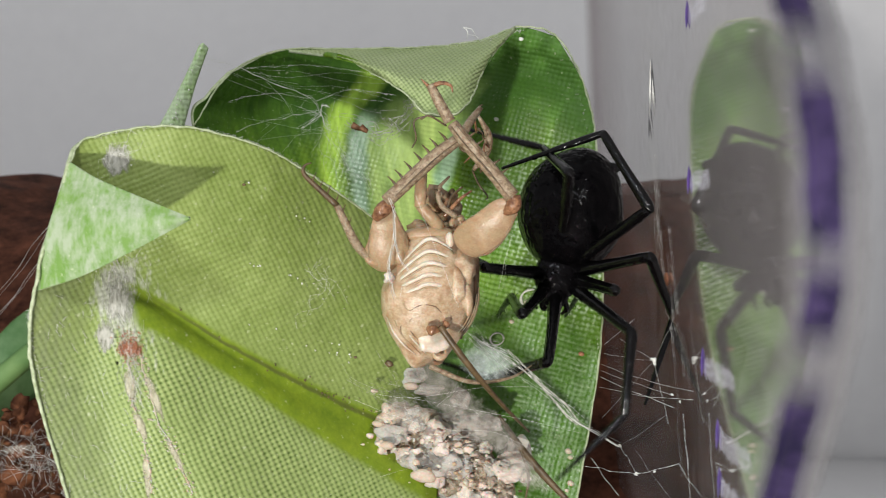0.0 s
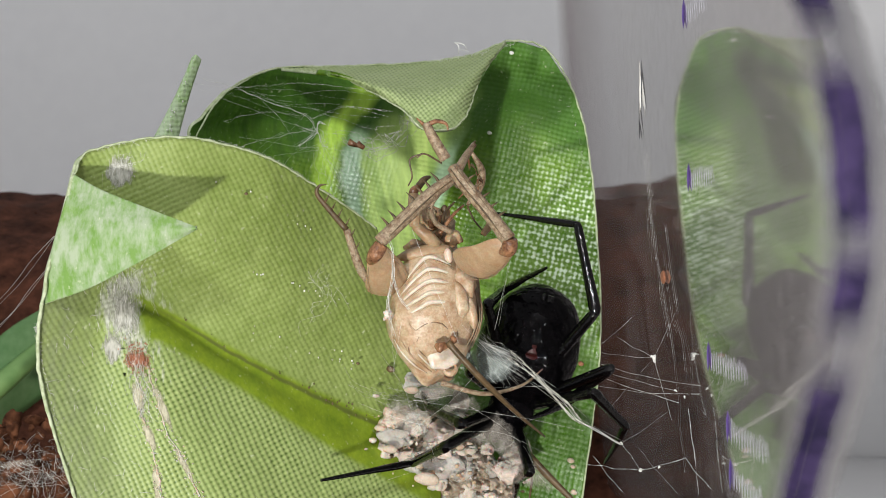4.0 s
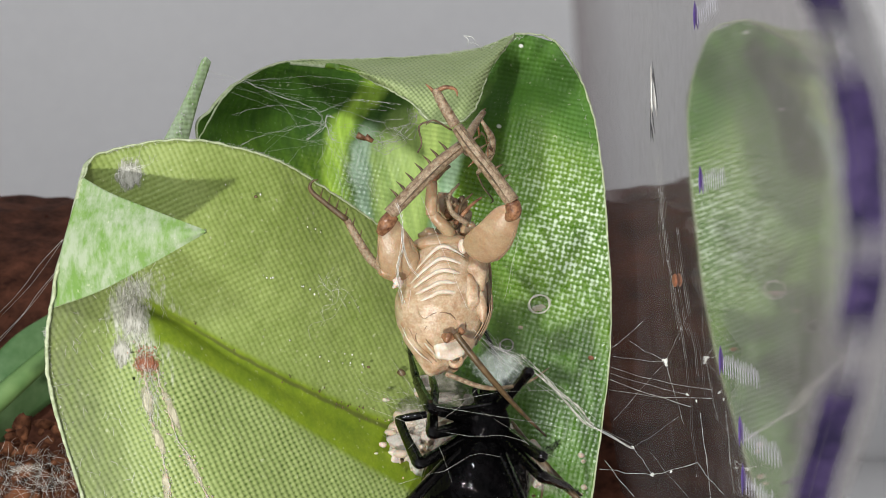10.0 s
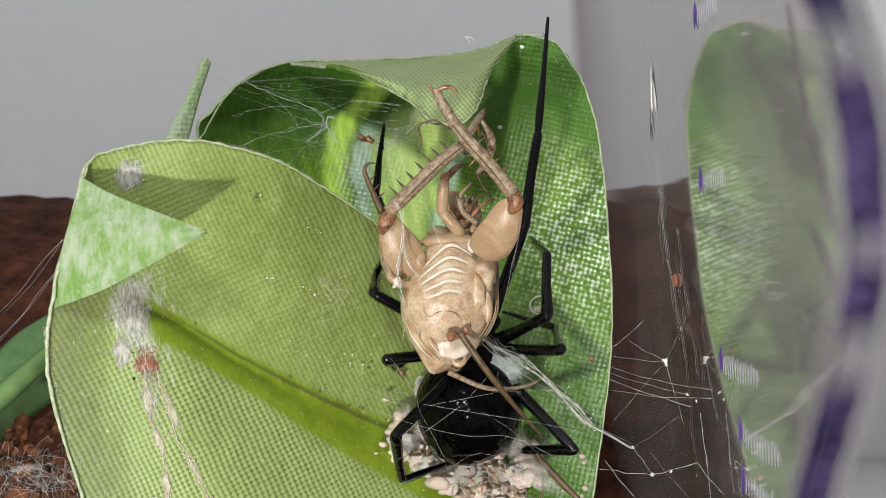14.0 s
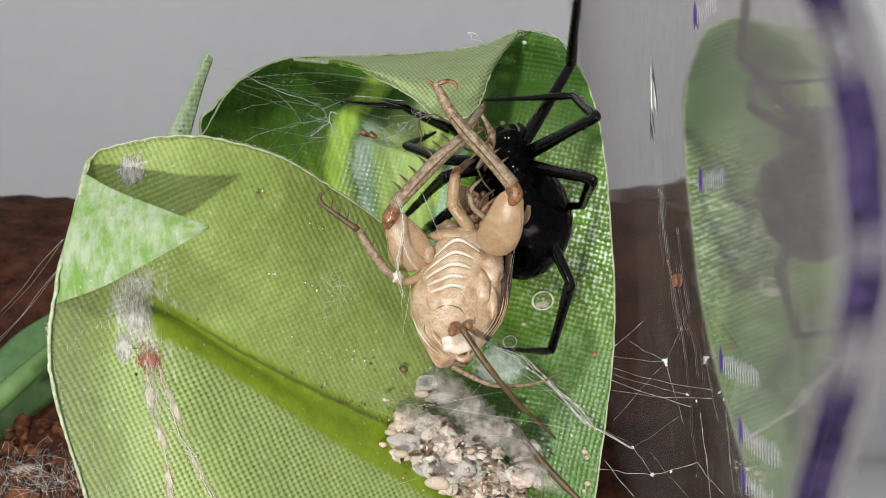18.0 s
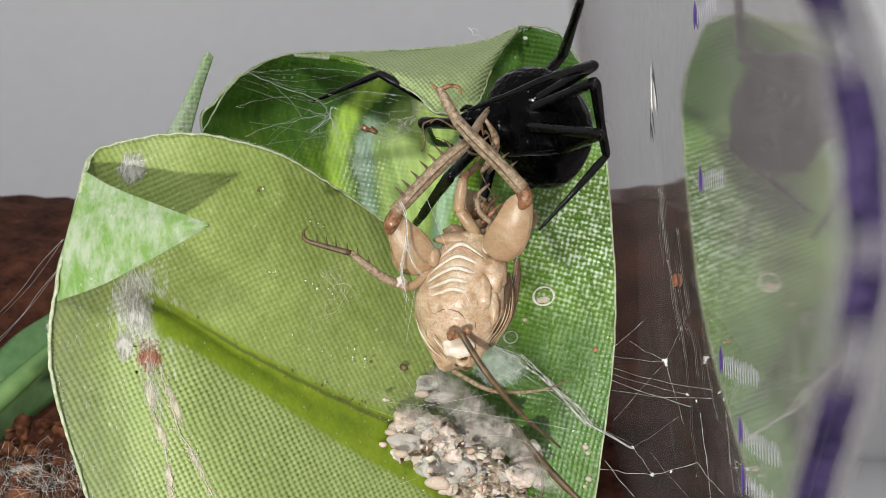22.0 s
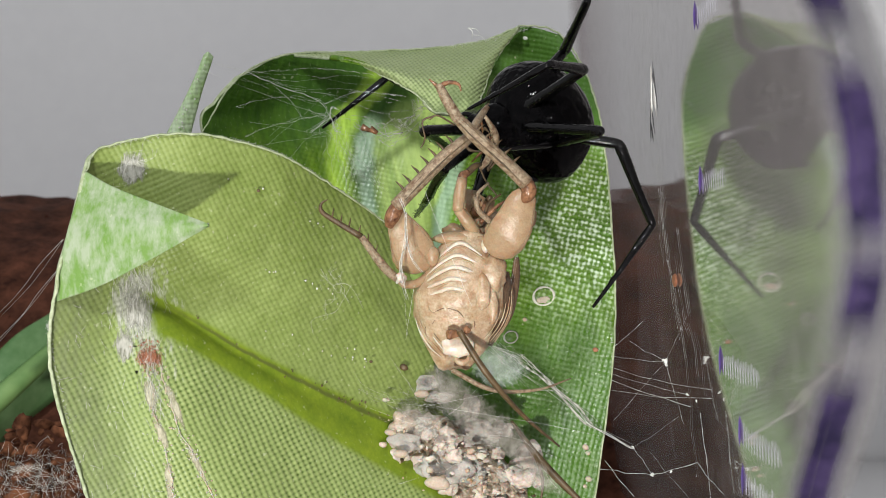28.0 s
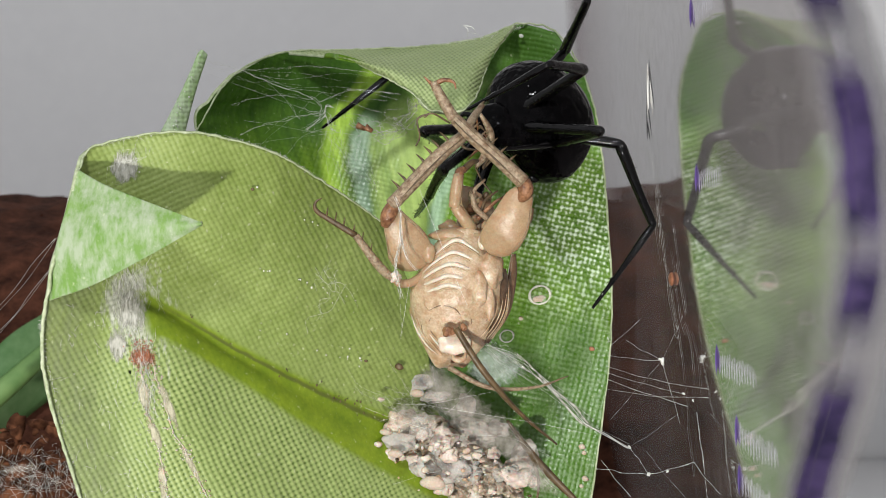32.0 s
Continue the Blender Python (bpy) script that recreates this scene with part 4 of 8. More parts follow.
limb("antenna", [(-0.56, -31.00, 9.36), (-1.43, -31.00, 8.96), (-1.27, -30.80, 7.79), (-1.55, -30.80, 7.11)], [0.07, 0.07, 0.06, 0.05], BROWN, "", (), 18, 5)
limb("antenna", [(0.83, -31.00, 8.69), (-0.36, -31.40, 9.33), (-0.95, -31.40, 9.05)], [0.07, 0.07, 0.05], BROWN, "", (), 14, 5)
thorax = pivot(limb("thorax", [(2.24, -25.50, 0.34), (2.75, -25.00, 1.79), (3.68, -24.50, 2.89)], [1.6, 1.25, 0.5], TAN_LEG, "shrivelled tan chest"), abd_at)
limb("middle_leg", [(2.35, -28.20, 1.15), (1.75, -28.70, 1.95), (1.05, -29.00, 2.85)], [0.44, 0.46, 0.36], AMBER, "", (), 6, on=thorax)
limb("middle_leg", [(1.05, -29.00, 2.70), (1.18, -29.00, 3.80), (1.38, -28.80, 5.05)], [0.40, 0.45, 0.38], AMBER, "", (), 6, on=thorax)
limb("knee", [(1.30, -28.85, 4.85), (1.45, -28.80, 5.25), (1.80, -28.50, 5.50)], [0.30, 0.34, 0.22], KNEE, "", (), 6, on=thorax)
limb("middle_tarsus", [(1.70, -28.50, 5.40), (2.30, -28.10, 5.95), (2.75, -27.60, 6.10)], [0.26, 0.24, 0.12], BROWN, on=thorax)
limb("middle_leg", [(3.58, -28.00, 1.83), (2.55, -28.40, 2.75), (2.47, -28.20, 3.91), (3.29, -27.60, 4.77)], [0.22, 0.20, 0.15, 0.08], TAN_LEG, "", [(0.3, -0.3, 0.2), (0.6, -0.3, 0.25)], on=thorax)
limb("middle_leg", [(5.80, -28.60, 1.30), (6.35, -29.00, 1.90), (6.55, -29.00, 2.70)], [0.24, 0.26, 0.14], AMBER, on=thorax)
limb("palp", [(2.68, -28.00, 1.91), (3.90, -28.00, 3.05), (4.81, -27.60, 3.63)], [0.16, 0.13, 0.07], KNEE, on=thorax)
limb("palp", [(2.93, -28.00, 2.32), (3.35, -27.60, 3.30), (4.18, -27.20, 3.97)], [0.12, 0.12, 0.06], BROWN, on=thorax)


def lump(name, at, radii, mat, label="", rough=0.5, size=0.5):
    return part(name, blob(bmesh.new(), Vector(at) - abd_at, radii, rough=rough, size=size), mat, thorax, label)


lump("head", (2.24, -25.60, 3.08), (1.25, 1.0, 1.05), AMBER, "crumpled amber head")
for at in ((1.32, -26.50, 3.55), (3.38, -26.40, 3.63)):
    lump("eye", at, (0.26, 0.2, 0.32), BROWN, "dark eye")
for at in ((0.82, -27.30, 1.27), (3.59, -27.50, 1.43), (2.29, -27.40, 1.02)):
    lump("coxa", at, (0.75, 0.5, 0.55), AMBER, "tan leg base")
lump("coxa", (3.00, -29.95, 0.25), (0.32, 0.25, 0.50), TAN_PALE, "pale leg base", 0.3)
lump("coxa", (-0.75, -29.00, -0.55), (0.50, 0.45, 0.70), AMBER, "tan leg base", 0.2, 0.8)
lump("thorax_plate", (1.30, -28.20, 0.75), (2.1, 0.9, 0.55), AMBER, "tan plate of the chest", 0.2, 0.9)
for k in range(9):
    q = Vector((2.38, -26.80, 2.34)) + Vector((random.gauss(0, 0.9), random.uniform(-0.4, 0.3), random.gauss(0, 0.8)))
    lump("mouthpart", tuple(q), (random.uniform(0.18, 0.4), 0.25, random.uniform(0.15, 0.45)), (KNEE, TAN_LEG, AMBER)[k % 3])
limb("shrivelled_head", [(3.06, -26.00, 9.75), (3.83, -25.00, 8.38), (3.53, -24.00, 6.97), (2.77, -24.00, 5.92)], [0.12, 0.3, 0.34, 0.14], TAN_LEG, "shrivelled brown remains")
for k in range(8):
    c = Vector((3.10, -25.40, 7.63)) + Vector((random.gauss(0, 0.5), random.gauss(0, 0.4), random.gauss(0, 1.3)))
    e = Vector(noise.random_unit_vector()) * random.uniform(0.5, 1.0)
    limb("mouthpart", [tuple(c - e), tuple(c + Vector((random.gauss(0, 0.3), 0, random.gauss(0, 0.3)))), tuple(c + e)], [0.04, random.uniform(0.06, 0.13), 0.03], BROWN if k % 2 else KNEE, "", (), 8, 6)
limb("antenna", [(2.48, -28.00, 9.19), (3.01, -28.00, 10.21), (3.33, -28.00, 10.45)], [0.08, 0.07, 0.05], BROWN, "", (), 10, 5)
limb("bristle", [(2.71, -27.00, 5.78), (3.20, -27.00, 4.76), (3.85, -27.00, 3.94), (3.69, -27.00, 3.65)], [0.07, 0.07, 0.06, 0.04], BROWN, "", (), 14, 5)

front_leg = part("front_leg", tube(bmesh.new(), [(0, 0, 0), (-1.2, -0.3, 1.0), (-2.9, -0.6, 3.25)], [0.26, 0.34, 0.26], 9, 12), TAN_LEG, cricket)
part("coxa", tube(bmesh.new(), [(2.6, 1.0, 1.0), (1.2, 0.4, 0.0), (0.2, 0, -0.15), (-0.3, -0.1, 0.25)], [0.38, 0.32, 0.3, 0.2], 9, 14), AMBER, front_leg, "amber lumpy leg base")
part("tarsus", tube(bmesh.new(), [(-2.9, -0.6, 3.25), (-4.5, -0.5, 4.2), (-5.7, -0.4, 5.0), (-5.75, -0.4, 5.6), (-5.3, -0.4, 5.9)], [0.24, 0.2, 0.17, 0.1, 0.03], 7, 14), BROWN, front_leg)
for dx, dz in ((-1.9, 2.4), (-2.5, 3.2), (-3.1, 3.8), (-3.8, 4.3), (-4.4, 4.6), (-5.0, 5.0)):
    part("spine", tube(bmesh.new(), [(dx, -0.5, dz - 0.5), (dx + 0.15, -0.6, dz + 0.3)], [0.1, 0.02], 5), BROWN, front_leg)
front_leg.location = rel((-2.90, -29.00, -2.38)) * MM

# ---- spider ----
spider = thing("black_spider", (4.68, -17.50, 9.76), "glossy black widow spider with long thin legs, moving about its prey", "spider")
bm = bmesh.new()
blob(bm, (0, 0, 0), (1.85, 1.3, 2.1), rough=0.08, size=0.8)
blob(bm, (0, -0.2, -1.6), (1.2, 1.0, 1.0), rough=0.08, size=0.6)
cephalothorax = part("cephalothorax", bm, BLACK, spider)
for x in (-0.45, 0.45):
    part("fang", tube(bmesh.new(), [(x, -0.2, -2.0), (x * 1.1, 0.2, -2.6), (x * 0.6, 0.5, -2.9)], [0.45, 0.36, 0.1], 8, 8), BLACK, cephalothorax)
    part("palp", tube(bmesh.new(), [(x * 2, -0.2, -1.7), (x * 2.8, 0.1, -2.4), (x * 2.2, 0.6, -2.9)], [0.22, 0.22, 0.12], 7, 8), BLACK_LEG, cephalothorax)
for x in (-0.9, -0.6, -0.3, 0.3, 0.6, 0.9):
    part("eye", blob(bmesh.new(), (x * 0.6, -0.95 + abs(x) * 0.2, -2.1), (0.1, 0.1, 0.1), segs=(8, 6)), BLACK, cephalothorax)
bm = bmesh.new()
blob(bm, (0, 0, 0), (4.05, 4.15, 4.95), rough=0.05, size=3.0, segs=(36, 24), taper=-0.04)
spider_abdomen = part("abdomen", bm, BLACK, spider, "round shiny black abdomen")
bm = bmesh.new()
for s in (1, -1):
    made = bmesh.ops.create_cone(bm, cap_ends=True, segments=12, radius1=0.75, radius2=0.18, depth=0.9)["verts"]
    for v in made:
        q = v.co
        v.co = Vector((q.x, 0.22 * q.y, s * (q.z + 0.45) - 0.6))
        d = Vector((v.co.x / 4.05, 0, v.co.z / 4.95))
        v.co.y -= 4.15 * math.sqrt(max(0.1, 1 - d.length_squared)) - 0.08
        v.co *= MM
part("hourglass", bm, RED, spider_abdomen, "dull red hourglass mark")
bm = bmesh.new()
for a in range(5):
    blob(bm, (0.35 * math.cos(a * 1.257), -2.2 + 0.3 * math.sin(a * 1.257), 3.9), (0.24, 0.5, 0.4), segs=(8, 6))
part("spinnerets", bm, BLACK_LEG, spider_abdomen)

LEG_PARTS = []
for lens in ((9.57, 6.96, 8.25), (8.00, 6.20, 7.00), (8.01, 6.20, 7.00), (8.00, 6.20, 7.00), (8.59, 7.41, 8.55), (8.00, 6.20, 7.14), (8.25, 6.73, 7.75), (9.21, 6.20, 7.00)):
    trio = []
    for name, L, r0, r1 in (("femur", lens[0], 0.53, 0.37), ("tibia", lens[1], 0.43, 0.31), ("metatarsus", lens[2], 0.30, 0.12)):
        bm = bmesh.new()
        tube(bm, [(0, 0, -0.12), (0, 0, 0.15 * L), (0.05, 0, 0.55 * L), (0, 0, 0.93 * L), (0, 0, L + 0.1)], [r0 * 0.8, r0 * 1.05, (r0 + r1) / 2, r1 * 1.15, r1 * 0.85], 9, 12)
        if name == "tibia":
            blob(bm, (0, 0, 0.5), (r0 * 1.12, r0 * 1.12, 0.9), segs=(9, 7))
        if name == "metatarsus":
            blob(bm, (0, 0, 0.68 * L), (0.21, 0.21, 0.45), segs=(8, 6))
        seg = part(name, bm, BLACK_LEG, spider)
        hairs = bmesh.new()
        for _ in range(int(L * 5)):
            h, a = random.uniform(0.05, 0.95) * L, random.uniform(0, 6.283)
            d = Vector((math.cos(a), math.sin(a), 0))
            tube(hairs, [d * r1 * 0.8 + Vector((0, 0, h)), d * (r1 + 0.28) + Vector((0, 0, h + 0.3))], [0.022, 0.008], 3)
        part("hairs", hairs, BLACK_LEG, seg)
        trio.append(seg)
    LEG_PARTS.append(trio)

SPIDER_ROWS = []


def crawl(t, body, belly, lean, roll, *legs):
    """Where the spider's chest, abdomen and the joints of its eight legs (hip, knee, ankle, tip) are at t, in mm; lean: how far the abdomen turns from the chest, roll: how far it is rolled on its side, in degrees."""
    SPIDER_ROWS.append((t, Vector(body), Vector(belly), [[Vector(q) for q in l] for l in legs], radians(lean), radians(roll)))


crawl(0.0, (9.58, -18.00, -2.35), (10.61, -17.00, 2.75), 0, 80,
      ((10.53, -18.00, -1.62), (15.93, -24.50, 2.86), (12.50, -22.28, 8.49), (5.10, -19.83, 5.78)),
      ((10.75, -18.00, -2.08), (16.10, -23.77, -0.65), (18.38, -20.24, -5.20), (16.35, -20.75, -11.88)),
      ((10.75, -18.00, -2.60), (13.50, -25.50, -3.20), (11.82, -19.54, -2.81), (10.48, -13.33, -5.75)),
      ((10.55, -18.00, -3.06), (14.90, -23.88, -6.29), (14.57, -23.74, -12.48), (9.58, -24.26, -17.36)),
      ((9.48, -18.00, -3.54), (8.72, -24.93, -8.56), (4.65, -19.00, -10.33), (-0.20, -12.00, -9.57)),
      ((8.71, -18.00, -3.18), (6.71, -25.50, -5.11), (6.01, -19.43, -4.04), (5.04, -12.62, -5.92)),
      ((8.38, -18.00, -2.26), (4.06, -25.01, -1.81), (0.92, -19.21, -0.48), (-1.47, -12.10, -2.44)),
      ((9.69, -18.00, -1.15), (9.96, -24.58, 5.29), (8.11, -19.06, 7.44), (1.74, -16.63, 9.01)))
crawl(0.5, (9.04, -18.06, -3.48), (10.52, -17.06, 1.50), 0, 80,
      ((9.98, -18.06, -2.73), (16.16, -23.05, 2.59), (12.26, -21.85, 8.23), (4.56, -21.44, 5.29)),
      ((10.22, -18.06, -3.25), (14.98, -24.37, -2.05), (18.00, -21.04, -6.31), (16.43, -20.22, -13.09)),
      ((10.24, -18.06, -3.47), (14.74, -24.68, -3.22), (12.31, -19.74, -6.07), (6.62, -16.76, -8.84)),
      ((9.03, -18.06, -4.68), (8.48, -24.96, -8.68), (5.36, -20.49, -11.62), (1.55, -14.62, -11.74)),
      ((8.79, -18.06, -4.65), (6.99, -23.67, -10.90), (2.61, -18.85, -14.43), (-2.08, -12.06, -16.64)),
      ((8.36, -18.06, -4.47), (6.77, -25.56, -6.75), (5.36, -19.56, -6.04), (4.30, -12.55, -6.85)),
      ((7.84, -18.06, -3.53), (3.44, -25.03, -3.49), (0.56, -18.97, -3.04), (-2.77, -12.06, -4.17)),
      ((9.79, -18.06, -2.54), (13.11, -25.56, 1.66), (9.59, -20.49, 2.25), (5.94, -14.98, 4.56)))
crawl(1.0, (9.34, -18.11, -3.38), (10.76, -17.11, 1.63), 0, 80,
      ((10.27, -18.11, -2.62), (16.21, -23.40, 2.71), (12.21, -22.31, 8.30), (4.53, -21.91, 5.30)),
      ((10.52, -18.11, -3.13), (14.97, -24.65, -1.92), (18.11, -21.37, -6.14), (16.52, -19.98, -12.82)),
      ((10.54, -18.11, -3.36), (14.74, -24.93, -3.08), (12.33, -19.97, -5.93), (6.67, -16.93, -8.71)),
      ((8.83, -18.11, -4.46), (6.29, -24.39, -8.72), (4.19, -18.64, -9.71), (1.69, -12.11, -9.99)),
      ((9.04, -18.11, -4.54), (6.98, -23.63, -10.78), (2.59, -24.33, -16.71), (-1.85, -17.80, -19.99)),
      ((8.60, -18.11, -4.32), (6.88, -25.61, -6.51), (5.42, -19.62, -5.93), (4.36, -12.60, -6.73)),
      ((8.14, -18.11, -3.43), (3.49, -24.93, -3.41), (0.61, -18.86, -2.96), (-2.99, -12.11, -4.20)),
      ((10.05, -18.11, -2.41), (13.17, -25.61, 1.94), (9.60, -20.56, 2.35), (5.95, -15.05, 4.65)))
crawl(1.5, (9.35, -18.17, -3.45), (10.78, -17.17, 1.55), 0, 80,
      ((10.28, -18.17, -2.69), (16.23, -23.42, 2.65), (12.21, -22.37, 8.24), (4.52, -21.96, 5.28)),
      ((10.53, -18.17, -3.21), (15.04, -24.66, -1.98), (18.07, -21.39, -6.29), (16.67, -19.64, -12.92)),
      ((10.55, -18.17, -3.41), (14.68, -25.02, -3.06), (12.28, -20.07, -5.92), (6.62, -17.04, -8.71)),
      ((8.83, -18.17, -4.53), (6.24, -24.47, -8.72), (4.14, -18.73, -9.72), (1.71, -12.17, -10.00)),
      ((9.04, -18.17, -4.61), (6.93, -23.75, -10.78), (2.55, -24.46, -16.71), (-1.88, -17.93, -20.01)),
      ((8.59, -18.17, -4.38), (6.82, -25.67, -6.53), (5.36, -19.67, -5.94), (4.30, -12.66, -6.74)),
      ((8.15, -18.17, -3.49), (3.43, -24.94, -3.42), (0.54, -18.87, -2.97), (-3.13, -12.17, -4.25)),
      ((10.04, -18.17, -2.47), (13.07, -25.67, 1.94), (9.53, -20.59, 2.36), (5.87, -15.08, 4.66)))
crawl(2.0, (7.36, -18.22, -6.20), (8.64, -17.22, -1.16), 0, 55,
      ((8.32, -18.22, -5.48), (14.27, -23.83, -0.51), (12.13, -23.98, 6.12), (5.03, -19.80, 5.78)),
      ((8.56, -18.22, -6.29), (13.14, -24.78, -6.31), (16.36, -19.96, -8.51), (17.17, -15.37, -13.74)),
      ((8.54, -18.22, -5.96), (14.54, -23.30, -4.42), (11.65, -18.40, -6.89), (8.92, -12.22, -8.72)),
      ((7.01, -18.22, -7.35), (5.19, -24.50, -11.96), (4.14, -19.88, -15.96), (2.56, -13.73, -18.91)),
      ((6.46, -18.22, -6.99), (2.44, -25.26, -9.83), (0.24, -18.65, -12.35), (-5.86, -24.64, -12.11)),
      ((6.21, -18.22, -5.86), (3.54, -25.72, -5.09), (2.46, -19.67, -4.26), (2.06, -12.72, -2.70)),
      ((6.28, -18.22, -5.69), (2.91, -25.53, -3.87), (1.16, -19.10, -2.98), (-2.04, -12.22, -4.59)),
      ((6.63, -18.22, -5.25), (3.35, -25.72, -1.02), (3.32, -19.62, 0.07), (2.50, -12.90, 1.86)))
crawl(2.5, (6.21, -18.28, -8.10), (8.33, -17.28, -3.36), 0, 30,
      ((7.03, -18.28, -7.23), (13.11, -21.23, -0.45), (12.89, -19.47, 6.28), (5.93, -15.03, 6.24)),
      ((7.38, -18.28, -7.84), (12.46, -24.26, -6.30), (15.46, -19.22, -8.30), (17.18, -13.20, -11.43)),
      ((7.39, -18.28, -7.88), (13.84, -22.77, -6.38), (15.66, -17.03, -4.90), (17.04, -23.80, -3.80)),
      ((5.93, -18.28, -9.27), (4.71, -25.06, -13.33), (4.57, -20.00, -16.90), (1.48, -14.27, -19.46)),
      ((5.24, -18.28, -8.81), (1.18, -25.45, -11.22), (-1.94, -19.32, -13.95), (-5.77, -26.57, -11.52)),
      ((5.08, -18.28, -7.69), (2.47, -25.78, -6.72), (3.25, -19.63, -6.55), (2.35, -12.57, -6.01)),
      ((5.12, -18.28, -7.59), (2.00, -25.78, -6.14), (1.51, -19.12, -5.27), (0.35, -12.28, -1.82)),
      ((5.76, -18.28, -6.99), (3.78, -25.78, -2.02), (3.68, -19.58, -2.21), (2.80, -12.85, -0.52)))
crawl(3.0, (4.23, -18.33, -10.32), (6.20, -17.33, -5.51), 0, 0,
      ((5.06, -18.33, -9.45), (11.46, -20.16, -2.57), (11.13, -16.94, 3.59), (4.91, -22.18, 5.04)),
      ((5.43, -18.33, -10.29), (10.50, -24.49, -9.70), (14.03, -19.44, -10.32), (16.78, -13.03, -10.98)),
      ((5.34, -18.33, -9.86), (9.97, -24.41, -7.44), (8.68, -18.93, -10.04), (7.61, -12.81, -13.26)),
      ((3.81, -18.33, -11.44), (2.31, -25.54, -14.58), (1.67, -20.23, -17.71), (-1.96, -14.63, -19.82)),
      ((3.10, -18.33, -10.72), (-1.63, -25.42, -11.79), (-4.02, -18.68, -13.74), (-6.73, -26.72, -12.68)),
      ((3.43, -18.33, -11.21), (1.55, -25.83, -13.26), (0.80, -19.77, -14.30), (0.28, -13.13, -16.86)),
      ((3.04, -18.33, -10.23), (-0.40, -25.83, -9.97), (-0.06, -19.34, -8.24), (1.18, -12.33, -5.16)),
      ((3.87, -18.33, -9.17), (2.27, -25.83, -4.07), (1.91, -19.65, -4.31), (0.76, -12.93, -2.71)))
crawl(3.5, (5.17, -18.39, -12.23), (6.42, -17.39, -7.18), 0, 0,
      ((5.98, -18.39, -11.34), (11.52, -22.56, -4.74), (10.39, -20.28, 1.74), (4.47, -14.61, 2.71)),
      ((6.37, -18.39, -12.19), (11.82, -24.21, -11.48), (14.99, -18.96, -12.38), (17.14, -12.39, -11.27)),
      ((6.31, -18.39, -11.86), (12.35, -23.07, -9.44), (10.19, -18.11, -12.47), (7.14, -24.37, -13.18)),
      ((4.64, -18.39, -13.30), (2.86, -25.86, -15.55), (2.58, -20.86, -19.21), (1.37, -14.54, -21.96)),
      ((4.16, -18.39, -12.88), (-0.07, -25.62, -14.75), (-2.69, -19.02, -16.84), (-8.47, -25.30, -17.33)),
      ((4.03, -18.39, -12.60), (1.38, -25.89, -13.47), (-0.93, -20.18, -12.75), (-1.87, -13.11, -12.50)),
      ((5.48, -18.39, -13.38), (6.36, -25.89, -16.72), (6.35, -19.54, -18.96), (6.50, -12.53, -22.27)),
      ((4.95, -18.39, -11.05), (3.68, -25.31, -5.09), (5.20, -19.40, -3.99), (6.88, -12.64, -3.26)))
crawl(4.0, (6.15, -18.48, -12.63), (7.66, -17.44, -7.84), 0, 0,
      ((6.94, -18.47, -11.73), (12.31, -22.60, -4.97), (11.09, -20.76, 1.63), (5.16, -15.11, 2.60)),
      ((7.33, -18.47, -12.41), (11.93, -24.83, -10.89), (14.90, -20.29, -13.89), (13.86, -14.37, -17.47)),
      ((7.26, -18.47, -12.19), (13.42, -22.66, -9.24), (10.35, -18.25, -12.34), (6.92, -24.31, -13.05)),
      ((6.45, -18.47, -13.80), (7.15, -25.94, -16.55), (6.52, -19.97, -18.07), (6.61, -13.71, -21.22)),
      ((5.11, -18.47, -13.25), (1.01, -25.85, -14.76), (-1.56, -19.23, -16.86), (-8.23, -24.55, -17.44)),
      ((4.96, -18.46, -12.78), (2.14, -25.94, -13.13), (-0.25, -20.26, -12.46), (-0.94, -13.21, -11.67)),
      ((5.29, -18.46, -11.80), (2.79, -25.94, -9.37), (2.82, -19.23, -8.97), (1.90, -12.44, -5.32)),
      ((5.87, -18.47, -11.47), (4.05, -24.11, -4.41), (5.70, -18.23, -3.38), (8.42, -24.44, -1.65)))
crawl(4.5, (4.81, -18.50, -12.67), (6.61, -17.50, -7.79), 0, 0,
      ((5.69, -18.50, -11.86), (10.70, -24.59, -6.44), (10.84, -22.19, 0.09), (4.80, -17.07, 2.43)),
      ((5.81, -18.50, -13.33), (8.71, -25.83, -14.73), (10.83, -20.70, -17.49), (13.16, -14.84, -20.53)),
      ((5.98, -18.50, -12.39), (10.89, -24.56, -10.57), (8.29, -19.24, -12.43), (5.95, -12.95, -14.40)),
      ((4.82, -18.50, -13.87), (4.82, -26.00, -16.66), (4.77, -20.21, -18.88), (5.03, -13.98, -22.06)),
      ((3.78, -18.50, -13.29), (-0.46, -25.77, -14.98), (-3.53, -19.30, -16.85), (-7.99, -26.60, -16.85)),
      ((3.61, -18.50, -12.65), (0.77, -25.94, -11.91), (-2.86, -20.98, -12.65), (-3.69, -13.89, -12.75)),
      ((3.89, -18.50, -11.90), (1.24, -26.00, -9.70), (1.26, -19.27, -9.82), (0.33, -12.50, -6.16)),
      ((4.65, -18.50, -11.48), (3.50, -23.99, -4.17), (4.44, -17.95, -3.17), (6.50, -24.50, -1.83)))
